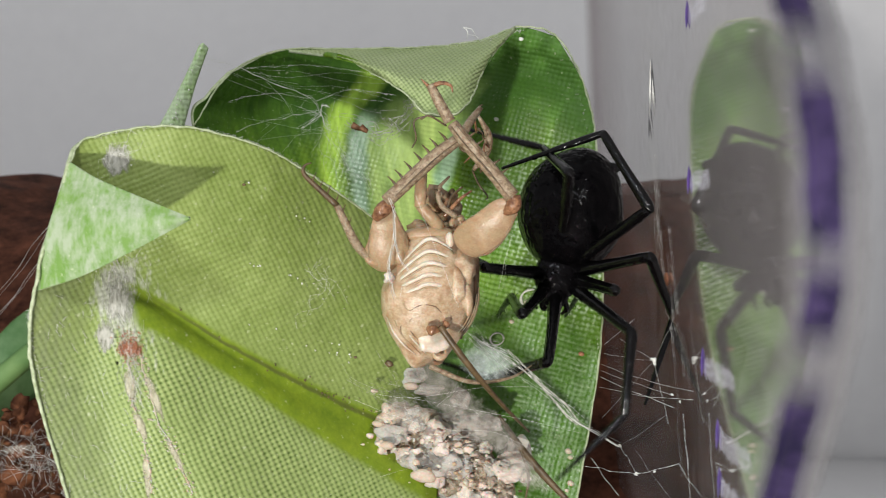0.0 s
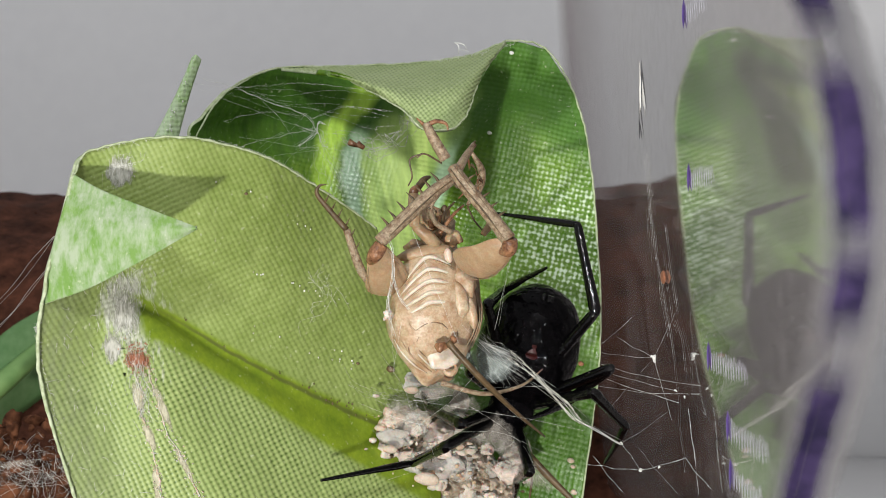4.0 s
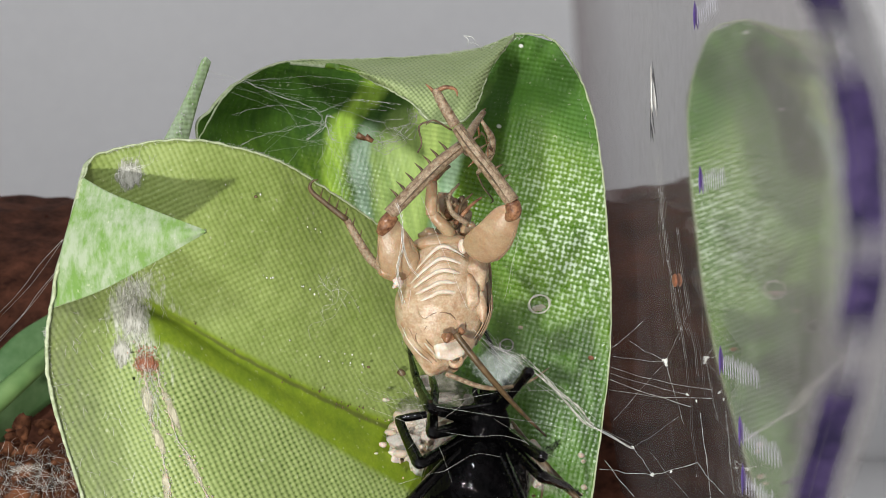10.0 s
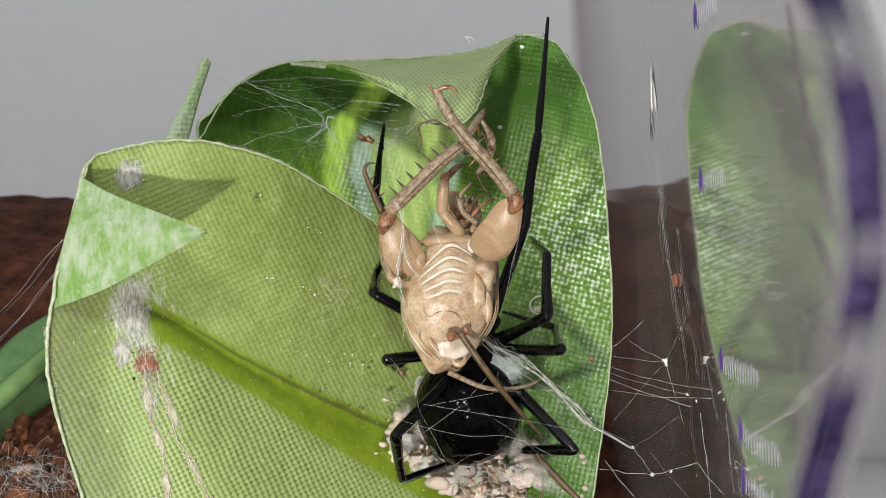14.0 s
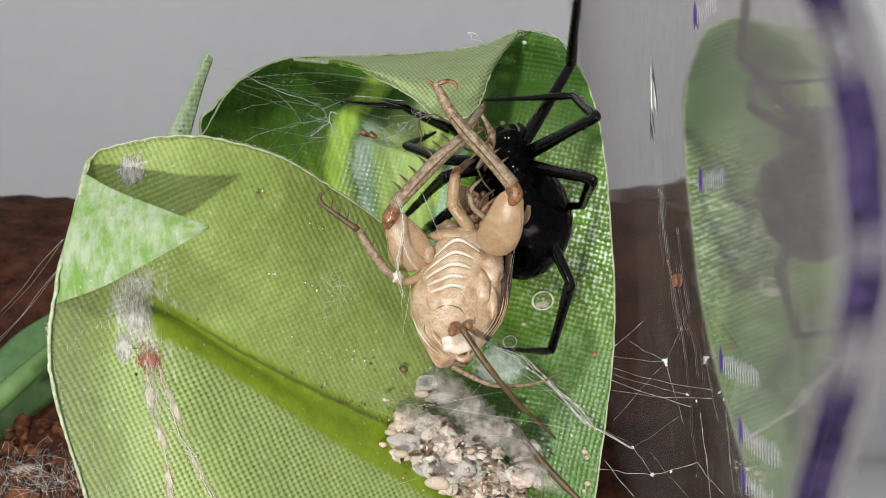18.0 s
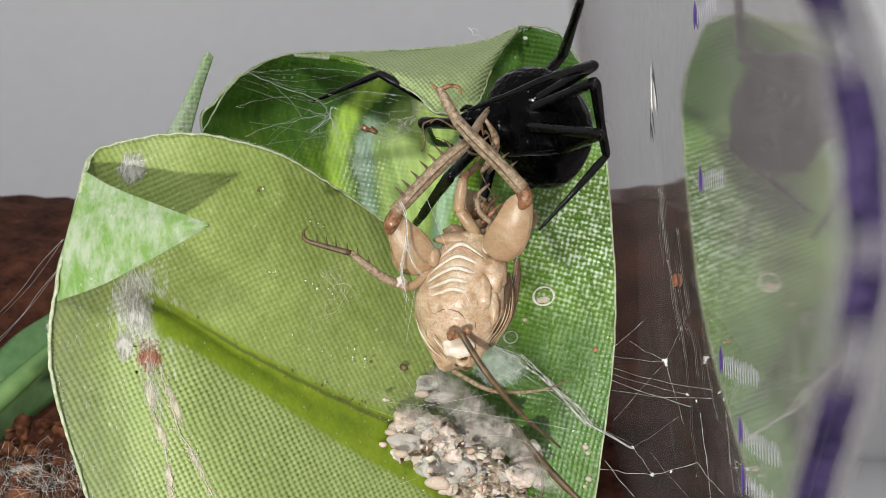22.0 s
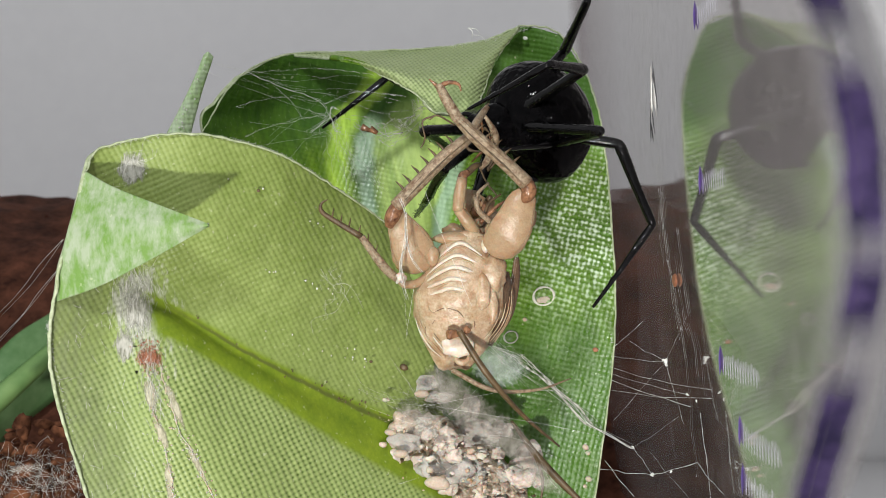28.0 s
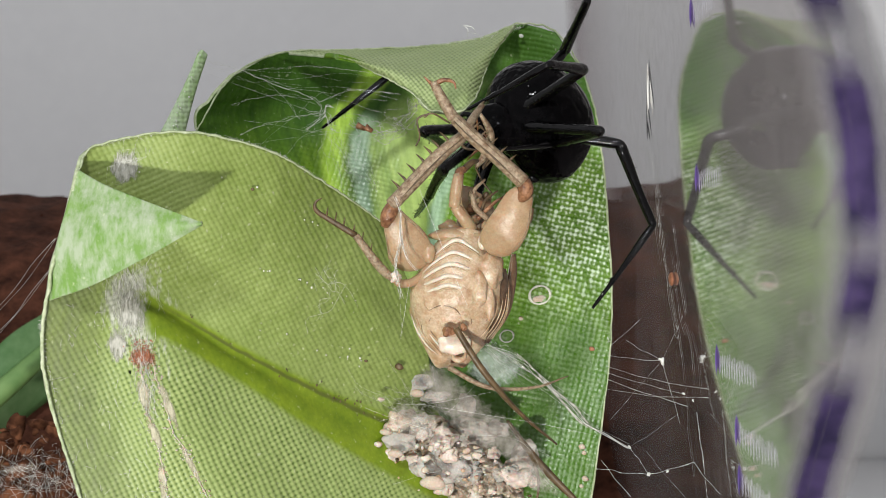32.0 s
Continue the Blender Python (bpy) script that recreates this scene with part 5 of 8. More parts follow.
crawl(6.5, (4.95, -20.00, -13.53), (7.51, -19.00, -9.00), 0, 0,
      ((6.08, -20.00, -13.14), (13.55, -25.11, -10.02), (12.04, -23.62, -3.39), (3.79, -23.36, -3.13)),
      ((6.15, -20.00, -13.55), (12.79, -24.44, -13.23), (11.42, -18.47, -14.17), (9.19, -25.04, -15.05)),
      ((5.72, -20.00, -14.45), (7.53, -27.50, -16.59), (9.42, -22.04, -18.83), (10.78, -15.92, -21.97)),
      ((5.03, -20.00, -14.73), (5.22, -27.50, -17.50), (4.74, -21.60, -19.34), (4.08, -15.20, -22.11)),
      ((4.18, -20.00, -14.45), (1.46, -27.50, -17.63), (-3.40, -22.10, -19.08), (-8.84, -28.60, -17.93)),
      ((3.75, -20.00, -13.63), (0.98, -27.50, -13.87), (-1.71, -21.95, -14.52), (-2.70, -14.89, -14.74)),
      ((4.16, -20.00, -12.63), (1.88, -27.50, -10.04), (2.14, -20.84, -9.11), (2.85, -14.00, -5.53)),
      ((4.75, -20.00, -12.34), (3.39, -25.17, -4.84), (5.19, -19.62, -2.74), (7.50, -26.00, -1.03)))
crawl(7.0, (6.22, -21.00, -15.42), (7.66, -20.00, -10.42), 0, 0,
      ((7.24, -21.00, -14.79), (12.42, -27.87, -10.59), (12.71, -22.33, -6.39), (6.01, -21.97, -1.59)),
      ((7.36, -21.00, -15.03), (14.87, -21.62, -12.35), (12.46, -16.05, -13.63), (9.32, -22.31, -13.64)),
      ((7.42, -21.00, -15.37), (15.36, -21.97, -14.98), (13.33, -16.38, -16.72), (10.16, -22.59, -16.16)),
      ((6.56, -21.00, -16.57), (7.36, -28.50, -19.23), (5.06, -22.86, -20.38), (3.08, -16.74, -23.15)),
      ((5.29, -21.00, -16.18), (2.04, -28.50, -18.81), (2.24, -24.91, -12.34), (3.06, -16.43, -11.61)),
      ((5.24, -21.00, -16.11), (2.96, -28.50, -17.71), (2.94, -22.43, -18.97), (0.86, -16.08, -21.48)),
      ((5.52, -21.00, -14.44), (3.60, -28.42, -11.38), (3.35, -21.98, -9.42), (4.86, -15.00, -6.41)),
      ((5.88, -21.00, -14.26), (3.66, -25.99, -6.85), (5.62, -20.72, -4.24), (7.44, -27.00, -1.75)))
crawl(7.5, (7.80, -23.03, -20.90), (7.64, -21.00, -16.76), 0, 0,
      ((8.45, -22.90, -19.90), (12.36, -27.44, -12.44), (12.23, -20.59, -11.20), (6.38, -24.28, -6.69)),
      ((8.57, -22.89, -19.99), (13.27, -24.67, -13.77), (14.53, -19.00, -15.92), (12.35, -25.56, -16.99)),
      ((6.75, -22.74, -21.41), (2.80, -29.50, -23.08), (3.10, -23.34, -23.68), (4.57, -16.86, -25.89)),
      ((7.19, -22.76, -21.90), (4.75, -29.50, -25.45), (4.89, -23.52, -27.09), (6.06, -17.65, -30.72)),
      ((6.84, -22.89, -20.20), (0.52, -25.73, -15.12), (-0.54, -19.35, -18.73), (-0.91, -27.85, -19.55)),
      ((8.90, -22.74, -21.30), (12.99, -29.50, -22.54), (12.62, -23.34, -23.19), (12.09, -16.63, -25.54)),
      ((8.90, -22.74, -20.51), (13.28, -29.50, -18.73), (12.58, -22.81, -18.52), (9.28, -16.00, -16.83)),
      ((8.50, -22.76, -19.97), (12.16, -29.50, -14.87), (10.94, -23.42, -14.74), (10.49, -16.58, -13.35)))
crawl(8.0, (7.52, -23.01, -23.21), (6.07, -21.00, -19.30), 0, 32,
      ((6.51, -22.74, -22.63), (0.68, -29.50, -19.17), (2.15, -22.70, -18.88), (2.36, -16.00, -14.07)),
      ((8.46, -22.92, -22.47), (14.67, -23.14, -17.43), (19.64, -19.44, -17.79), (19.20, -26.42, -18.07)),
      ((6.67, -22.73, -24.00), (3.38, -29.50, -26.73), (3.93, -23.34, -27.19), (5.67, -16.85, -29.15)),
      ((7.24, -22.75, -24.34), (6.00, -29.50, -28.45), (6.65, -23.51, -29.91), (8.57, -17.68, -33.27)),
      ((8.48, -22.75, -23.88), (12.95, -29.50, -26.74), (12.68, -22.21, -28.02), (12.70, -16.00, -33.89)),
      ((8.69, -22.73, -23.26), (12.94, -29.50, -23.20), (12.86, -23.34, -23.90), (12.73, -16.73, -26.58)),
      ((8.46, -22.73, -22.51), (12.12, -29.50, -19.55), (11.41, -22.81, -19.48), (7.75, -16.00, -18.86)),
      ((7.92, -22.74, -22.11), (9.96, -29.50, -16.18), (8.76, -23.42, -16.33), (7.58, -16.58, -15.44)))
crawl(8.3, (9.86, -21.83, -20.86), (5.00, -21.00, -19.31), 0, 51,
      ((8.74, -21.87, -21.29), (3.35, -29.50, -23.36), (3.18, -22.64, -22.21), (-0.52, -16.00, -18.99)),
      ((9.17, -21.88, -21.83), (7.73, -29.50, -23.79), (6.27, -23.53, -24.59), (6.31, -16.53, -24.48)),
      ((9.94, -21.88, -22.06), (10.08, -29.50, -24.51), (10.78, -23.52, -26.00), (12.77, -16.83, -26.55)),
      ((10.58, -21.87, -21.83), (12.02, -29.50, -23.76), (14.57, -24.13, -25.52), (17.82, -18.06, -26.77)),
      ((11.02, -21.87, -20.54), (14.82, -29.50, -19.49), (16.86, -22.39, -19.88), (21.37, -16.00, -23.33)),
      ((10.67, -21.88, -19.97), (11.93, -29.11, -16.80), (13.93, -23.25, -17.06), (15.25, -16.67, -19.48)),
      ((9.92, -21.88, -19.66), (9.49, -29.17, -15.83), (9.56, -22.45, -15.46), (6.26, -16.00, -18.21)),
      ((9.25, -21.87, -19.83), (6.58, -29.50, -15.40), (5.48, -23.40, -15.41), (3.36, -16.80, -16.36)))
crawl(8.6, (7.50, -22.00, -15.33), (3.70, -21.00, -18.88), 0, 70,
      ((7.33, -22.00, -16.51), (6.41, -29.50, -22.38), (5.51, -22.63, -21.74), (0.85, -16.00, -23.32)),
      ((8.02, -22.00, -16.41), (9.21, -29.50, -18.93), (9.21, -23.42, -20.13), (8.27, -16.51, -20.77)),
      ((8.59, -22.00, -15.84), (11.14, -29.50, -17.01), (12.64, -23.48, -16.86), (13.29, -16.55, -16.14)),
      ((8.69, -22.00, -15.17), (11.24, -29.48, -13.89), (14.14, -24.04, -13.26), (16.14, -17.51, -11.72)),
      ((7.79, -22.00, -14.16), (8.83, -29.50, -10.11), (10.12, -22.35, -8.69), (15.38, -16.00, -6.43)),
      ((7.12, -22.00, -14.19), (5.84, -29.12, -10.77), (6.34, -23.01, -9.80), (8.32, -16.20, -10.55)),
      ((6.48, -22.00, -14.69), (3.80, -29.46, -12.39), (2.70, -22.83, -12.86), (3.39, -16.00, -16.45)),
      ((6.30, -22.00, -15.36), (0.95, -29.50, -15.51), (0.79, -23.36, -16.34), (-0.22, -17.10, -19.32)))
crawl(9.0, (2.82, -22.34, -13.82), (3.05, -21.00, -18.66), 0, 70,
      ((3.63, -22.25, -14.70), (7.90, -29.50, -19.25), (6.61, -22.66, -19.37), (4.88, -16.00, -23.92)),
      ((1.83, -22.27, -14.51), (-1.98, -29.08, -16.28), (-4.37, -24.03, -13.61), (1.97, -21.42, -12.17)),
      ((1.88, -22.28, -14.57), (-2.60, -28.33, -17.32), (-4.39, -23.50, -13.87), (-1.06, -17.34, -13.66)),
      ((1.62, -22.23, -13.89), (-1.71, -29.50, -14.05), (-3.71, -24.92, -10.38), (-3.68, -20.28, -5.15)),
      ((3.95, -22.16, -13.48), (8.20, -29.50, -12.13), (7.49, -22.27, -13.58), (11.61, -16.00, -9.48)),
      ((1.69, -22.24, -13.41), (-1.45, -29.50, -12.22), (-2.09, -23.43, -11.14), (-1.00, -16.40, -10.63)),
      ((1.69, -22.24, -14.21), (-2.04, -29.50, -15.45), (-2.04, -22.79, -15.95), (1.28, -16.00, -17.70)),
      ((2.09, -22.25, -14.77), (-1.43, -29.50, -19.24), (-0.48, -23.38, -19.58), (0.52, -17.20, -22.72)))
crawl(10.0, (3.24, -22.02, -13.27), (2.41, -21.00, -18.23), 0, 70,
      ((2.33, -22.02, -14.05), (-2.25, -29.50, -17.87), (-2.71, -22.74, -19.47), (-4.88, -16.00, -23.71)),
      ((2.21, -22.02, -13.88), (-1.70, -28.83, -15.39), (-3.33, -23.49, -12.69), (3.57, -23.59, -11.55)),
      ((2.04, -22.01, -13.23), (-0.80, -29.50, -13.13), (-0.59, -23.91, -10.47), (-1.20, -17.13, -8.81)),
      ((2.10, -22.01, -12.92), (-0.89, -29.26, -11.31), (-1.98, -23.36, -9.75), (-2.75, -16.81, -7.41)),
      ((3.88, -22.01, -12.25), (6.11, -29.50, -8.71), (4.93, -22.43, -10.59), (2.84, -16.00, -5.36)),
      ((4.36, -22.01, -13.71), (6.98, -29.50, -14.74), (7.85, -23.38, -15.15), (9.18, -16.36, -15.10)),
      ((4.19, -22.02, -14.01), (6.95, -29.50, -16.12), (9.12, -23.32, -17.69), (10.93, -16.00, -19.48)),
      ((3.76, -22.02, -14.35), (6.07, -29.50, -19.21), (8.24, -23.85, -20.56), (9.98, -17.50, -22.92)))
crawl(10.5, (3.03, -22.32, -12.54), (2.49, -21.00, -17.37), 0, 70,
      ((2.22, -22.27, -13.43), (-2.08, -29.50, -17.98), (-2.72, -22.65, -19.06), (0.04, -16.00, -23.09)),
      ((1.97, -22.26, -13.10), (-2.18, -28.96, -14.48), (-3.55, -23.20, -12.64), (-0.18, -17.07, -12.36)),
      ((1.83, -22.26, -12.51), (-3.41, -28.27, -11.73), (-5.67, -23.05, -9.27), (-5.04, -17.34, -5.26)),
      ((1.91, -22.25, -12.12), (-1.98, -28.93, -10.05), (-4.36, -24.31, -6.66), (-4.80, -17.89, -3.92)),
      ((3.84, -22.26, -11.66), (7.11, -28.85, -7.23), (10.47, -22.27, -6.77), (6.97, -22.19, 1.03)),
      ((3.94, -22.27, -11.76), (8.91, -26.32, -6.97), (10.61, -20.64, -5.13), (6.94, -24.50, -0.38)),
      ((4.18, -22.25, -12.87), (8.00, -29.50, -13.88), (7.46, -22.90, -12.67), (4.51, -16.00, -10.72)),
      ((3.91, -22.28, -13.36), (8.71, -29.09, -17.29), (9.96, -23.39, -19.37), (11.36, -16.93, -21.69)))
crawl(11.0, (2.90, -22.71, -11.56), (3.05, -21.00, -16.08), 0, 70,
      ((2.18, -22.60, -12.52), (-1.90, -29.50, -17.74), (-2.72, -22.71, -19.05), (-0.00, -16.00, -23.01)),
      ((1.73, -22.56, -11.77), (-2.37, -29.43, -11.82), (-5.13, -23.95, -10.88), (-3.68, -18.67, -6.52)),
      ((1.71, -22.60, -11.58), (-4.23, -27.95, -11.15), (-6.21, -22.45, -9.10), (-3.82, -16.74, -5.82)),
      ((1.79, -22.56, -11.14), (-2.30, -29.11, -9.03), (-3.94, -24.20, -5.62), (-4.36, -17.79, -2.82)),
      ((3.48, -22.62, -10.52), (7.23, -25.33, -3.28), (9.19, -25.72, 3.85), (10.53, -26.75, 12.23)),
      ((3.86, -22.61, -10.85), (9.42, -26.05, -6.24), (9.10, -21.88, -1.67), (5.25, -26.87, 1.68)),
      ((4.08, -22.58, -11.75), (8.68, -29.43, -11.82), (7.46, -22.81, -11.83), (4.37, -16.00, -9.79)),
      ((3.75, -22.62, -12.41), (9.47, -18.53, -18.36), (9.86, -24.66, -19.18), (11.25, -18.20, -21.48)))
crawl(11.5, (3.16, -23.01, -11.05), (3.18, -21.00, -15.22), 0, 70,
      ((2.38, -22.87, -11.96), (-2.60, -17.68, -18.26), (-2.59, -24.63, -18.68), (-0.62, -16.65, -19.51)),
      ((1.98, -22.83, -11.21), (-3.39, -28.75, -11.36), (-4.91, -22.98, -9.70), (-3.71, -17.35, -5.70)),
      ((1.97, -22.87, -10.99), (-5.56, -25.53, -10.33), (-8.33, -21.23, -6.82), (-7.57, -26.63, -2.43)),
      ((2.15, -22.86, -10.41), (-3.44, -27.04, -6.52), (-5.29, -22.03, -3.37), (-8.16, -16.94, 0.49)),
      ((3.62, -22.89, -9.95), (6.88, -22.97, -2.01), (8.03, -23.36, 5.30), (6.39, -18.72, 12.30)),
      ((4.10, -22.85, -10.32), (8.80, -27.73, -6.07), (8.90, -23.39, -1.65), (6.41, -18.29, 2.68)),
      ((4.34, -22.79, -11.05), (9.14, -29.50, -10.95), (7.22, -23.27, -9.25), (5.18, -16.11, -7.10)),
      ((4.08, -22.89, -11.81), (11.01, -21.01, -17.59), (7.28, -25.92, -16.92), (5.05, -19.34, -17.81)))
crawl(12.0, (3.24, -22.64, -10.20), (3.14, -21.00, -14.79), 0, 70,
      ((2.48, -22.56, -11.12), (-2.89, -18.51, -17.93), (-2.45, -25.44, -18.43), (0.26, -17.66, -18.04)),
      ((2.08, -22.54, -10.46), (-3.83, -27.87, -11.28), (-4.76, -22.43, -8.46), (-3.52, -16.43, -5.08)),
      ((2.06, -22.56, -10.00), (-5.82, -22.90, -8.61), (-8.80, -26.66, -4.69), (-8.26, -22.20, 0.68)),
      ((2.31, -22.56, -9.45), (-3.94, -22.58, -4.46), (-6.33, -18.15, -0.84), (-10.04, -18.70, 5.07)),
      ((3.67, -22.56, -9.08), (6.70, -22.69, -1.05), (7.15, -20.71, 6.08), (3.23, -25.80, 11.72)),
      ((4.13, -22.53, -9.39), (8.09, -28.04, -5.16), (8.38, -23.65, -0.80), (6.19, -18.26, 3.34)),
      ((4.43, -22.49, -10.07), (8.75, -29.50, -9.56), (7.20, -23.61, -6.70), (4.93, -16.82, -3.73)),
      ((4.06, -22.56, -11.07), (10.11, -20.38, -17.67), (6.09, -24.96, -16.55), (4.22, -18.24, -17.09)))
crawl(12.5, (3.16, -22.83, -9.86), (2.84, -21.00, -14.23), 0, 70,
      ((2.32, -22.73, -10.71), (-3.59, -18.65, -17.03), (-3.07, -25.56, -17.71), (0.26, -18.03, -17.11)),
      ((1.97, -22.70, -9.98), (-3.98, -28.04, -10.12), (-4.02, -21.85, -9.78), (-2.52, -28.00, -6.80)),
      ((1.99, -22.73, -9.59), (-5.80, -23.02, -7.74), (-8.03, -19.15, -3.45), (-6.43, -24.74, 0.46)),
      ((2.17, -22.72, -9.19), (-3.99, -25.44, -4.86), (-6.98, -22.36, -0.38), (-7.37, -22.76, 6.60)),
      ((3.63, -22.74, -8.76), (6.96, -22.92, -0.84), (7.01, -21.69, 6.46), (3.38, -16.58, 12.27)),
      ((4.06, -22.70, -9.07), (8.48, -27.69, -4.65), (8.57, -23.40, -0.17), (6.35, -17.74, 3.57)),
      ((4.34, -22.65, -9.74), (8.90, -29.50, -9.21), (7.63, -23.47, -6.50), (5.17, -16.36, -4.63)),
      ((4.05, -22.73, -10.65), (10.64, -20.27, -16.61), (6.31, -24.58, -15.51), (4.23, -17.94, -16.24)))
crawl(13.0, (3.16, -22.52, -9.13), (2.62, -21.00, -13.80), 0, 70,
      ((2.28, -22.46, -9.94), (-3.74, -27.98, -14.93), (-3.81, -21.55, -17.60), (0.83, -28.00, -15.38)),
      ((1.96, -22.44, -9.03), (-4.17, -27.50, -8.13), (-3.33, -22.09, -11.04), (-0.42, -28.00, -8.67)),
      ((2.01, -22.45, -8.79), (-5.66, -22.69, -6.48), (-6.74, -18.63, -1.93), (-5.08, -25.14, 0.04)),
      ((2.08, -22.44, -8.61), (-4.04, -26.48, -5.39), (-6.36, -26.64, 0.35), (-5.93, -27.06, 7.32)),
      ((3.69, -22.46, -8.06), (7.48, -22.73, -0.36), (6.90, -21.38, 6.90), (3.09, -27.96, 10.82)),
      ((4.10, -22.44, -8.40), (8.83, -27.39, -4.25), (8.73, -22.92, 0.04), (6.46, -17.21, 3.67)),
      ((4.35, -22.41, -9.08), (8.57, -29.50, -8.87), (8.19, -23.33, -6.21), (5.40, -16.12, -5.67)),
      ((4.08, -22.46, -9.90), (10.96, -20.53, -15.71), (6.52, -24.67, -14.50), (4.22, -18.12, -15.34)))
crawl(14.0, (2.62, -21.58, -7.70), (1.99, -20.00, -12.31), 0, 70,
      ((1.79, -21.50, -8.56), (-3.42, -27.91, -13.39), (-3.07, -22.24, -17.42), (2.50, -16.27, -16.23)),
      ((1.43, -21.48, -7.82), (-4.05, -27.30, -7.98), (-3.61, -21.20, -8.97), (-0.81, -15.00, -7.30)),
      ((1.57, -21.50, -7.12), (-5.14, -23.68, -3.33), (-5.12, -17.69, -1.72), (-3.94, -24.36, 0.04)),
      ((1.87, -21.51, -6.76), (-3.14, -21.65, -0.53), (-5.23, -18.25, 4.22), (-4.41, -22.92, 9.36)),
      ((3.05, -21.52, -6.58), (6.07, -21.86, 1.45), (7.14, -22.48, 8.76), (7.82, -23.73, 17.19)),
      ((3.70, -21.46, -7.17), (7.48, -28.11, -4.83), (7.74, -23.81, -0.38), (6.92, -16.84, 0.93)),
      ((3.82, -21.47, -7.70), (8.44, -28.29, -7.26), (8.60, -21.69, -5.94), (4.80, -15.00, -5.00)),
      ((3.46, -21.52, -8.56), (9.85, -22.83, -15.06), (5.07, -18.91, -15.47), (0.67, -24.35, -15.25)))
crawl(14.5, (3.07, -20.63, -5.15), (3.10, -19.17, -9.90), 0, 70,
      ((2.45, -20.57, -6.17), (-1.60, -26.71, -12.29), (-1.17, -20.45, -15.29), (4.18, -14.17, -15.04)),
      ((1.88, -20.52, -5.15), (-1.79, -27.62, -4.85), (-2.74, -21.58, -3.81), (-1.98, -14.72, -2.66)),
      ((2.30, -20.57, -4.23), (-2.72, -22.35, 1.74), (-4.15, -17.51, 5.34), (-4.39, -23.26, 9.34)),
      ((2.44, -20.57, -4.13), (-1.43, -23.66, 2.15), (-3.66, -19.11, 5.72), (-3.89, -25.88, 7.49)),
      ((3.95, -20.57, -4.33), (9.74, -23.46, 1.31), (11.24, -21.82, 8.37), (8.33, -19.16, 15.96)),
      ((4.23, -20.56, -4.84), (9.84, -25.98, -3.06), (9.72, -21.04, 0.69), (7.95, -14.44, 2.76)),
      ((4.12, -20.55, -4.57), (8.88, -26.61, -1.60), (9.34, -20.22, 0.48), (4.76, -26.17, 2.40)),
      ((3.88, -20.58, -6.03), (10.06, -21.83, -12.76), (6.94, -16.50, -12.19), (4.91, -23.08, -10.96)))
crawl(15.5, (2.02, -19.31, 0.48), (2.03, -17.50, -3.93), 0, 58,
      ((1.25, -19.18, -0.43), (-3.10, -26.00, -5.55), (-4.10, -19.25, -6.93), (0.31, -12.50, -8.69)),
      ((0.83, -19.17, 0.40), (-4.32, -25.28, 0.04), (-6.27, -19.39, 0.04), (-6.27, -26.20, 1.66)),
      ((0.89, -19.16, 0.88), (-3.91, -25.36, 2.53), (-5.35, -20.49, 6.09), (-4.25, -14.26, 9.09)),
      ((1.01, -19.18, 1.13), (-3.93, -24.66, 4.22), (-5.38, -19.85, 7.85), (-4.27, -13.67, 10.95)),
      ((2.86, -19.19, 1.33), (7.34, -24.93, 5.88), (7.24, -19.16, 10.51), (8.03, -13.08, 16.48)),
      ((3.13, -19.15, 0.91), (7.29, -25.79, 2.53), (7.58, -20.72, 6.08), (6.16, -14.22, 8.64)),
      ((3.20, -19.16, 0.40), (7.80, -26.00, 0.06), (8.07, -19.79, 2.65), (5.51, -12.50, 2.01)),
      ((2.86, -19.19, -0.36), (7.28, -25.87, -4.92), (6.91, -21.19, -8.97), (4.79, -14.52, -8.99)))
crawl(16.5, (0.93, -18.56, 6.89), (0.71, -16.50, 2.80), 0, 45,
      ((0.16, -18.40, 5.98), (-4.32, -25.00, 0.69), (-7.90, -19.83, -2.30), (-2.82, -13.35, -1.78)),
      ((-0.10, -18.35, 6.31), (-3.92, -24.91, 3.79), (-5.42, -18.90, 3.76), (-6.62, -12.07, 2.80)),
      ((-0.17, -18.16, 6.64), (-4.21, -25.00, 5.63), (-2.64, -22.16, 10.91), (-1.97, -15.35, 12.39)),
      ((-0.25, -18.39, 6.71), (-5.84, -23.98, 5.50), (-6.65, -18.79, 8.79), (-3.82, -13.39, 12.25)),
      ((2.03, -18.34, 7.30), (7.13, -25.00, 9.15), (5.32, -18.20, 11.47), (7.65, -11.80, 16.63)),
      ((2.01, -18.36, 7.37), (6.11, -25.00, 9.11), (5.94, -19.02, 10.74), (3.94, -12.51, 12.88)),
      ((1.97, -18.40, 6.32), (7.41, -23.64, 2.99), (6.47, -16.99, 2.48), (2.86, -23.50, 0.31)),
      ((1.51, -18.45, 5.85), (5.96, -18.82, -2.21), (6.88, -19.27, -8.33), (5.09, -12.52, -8.75)))
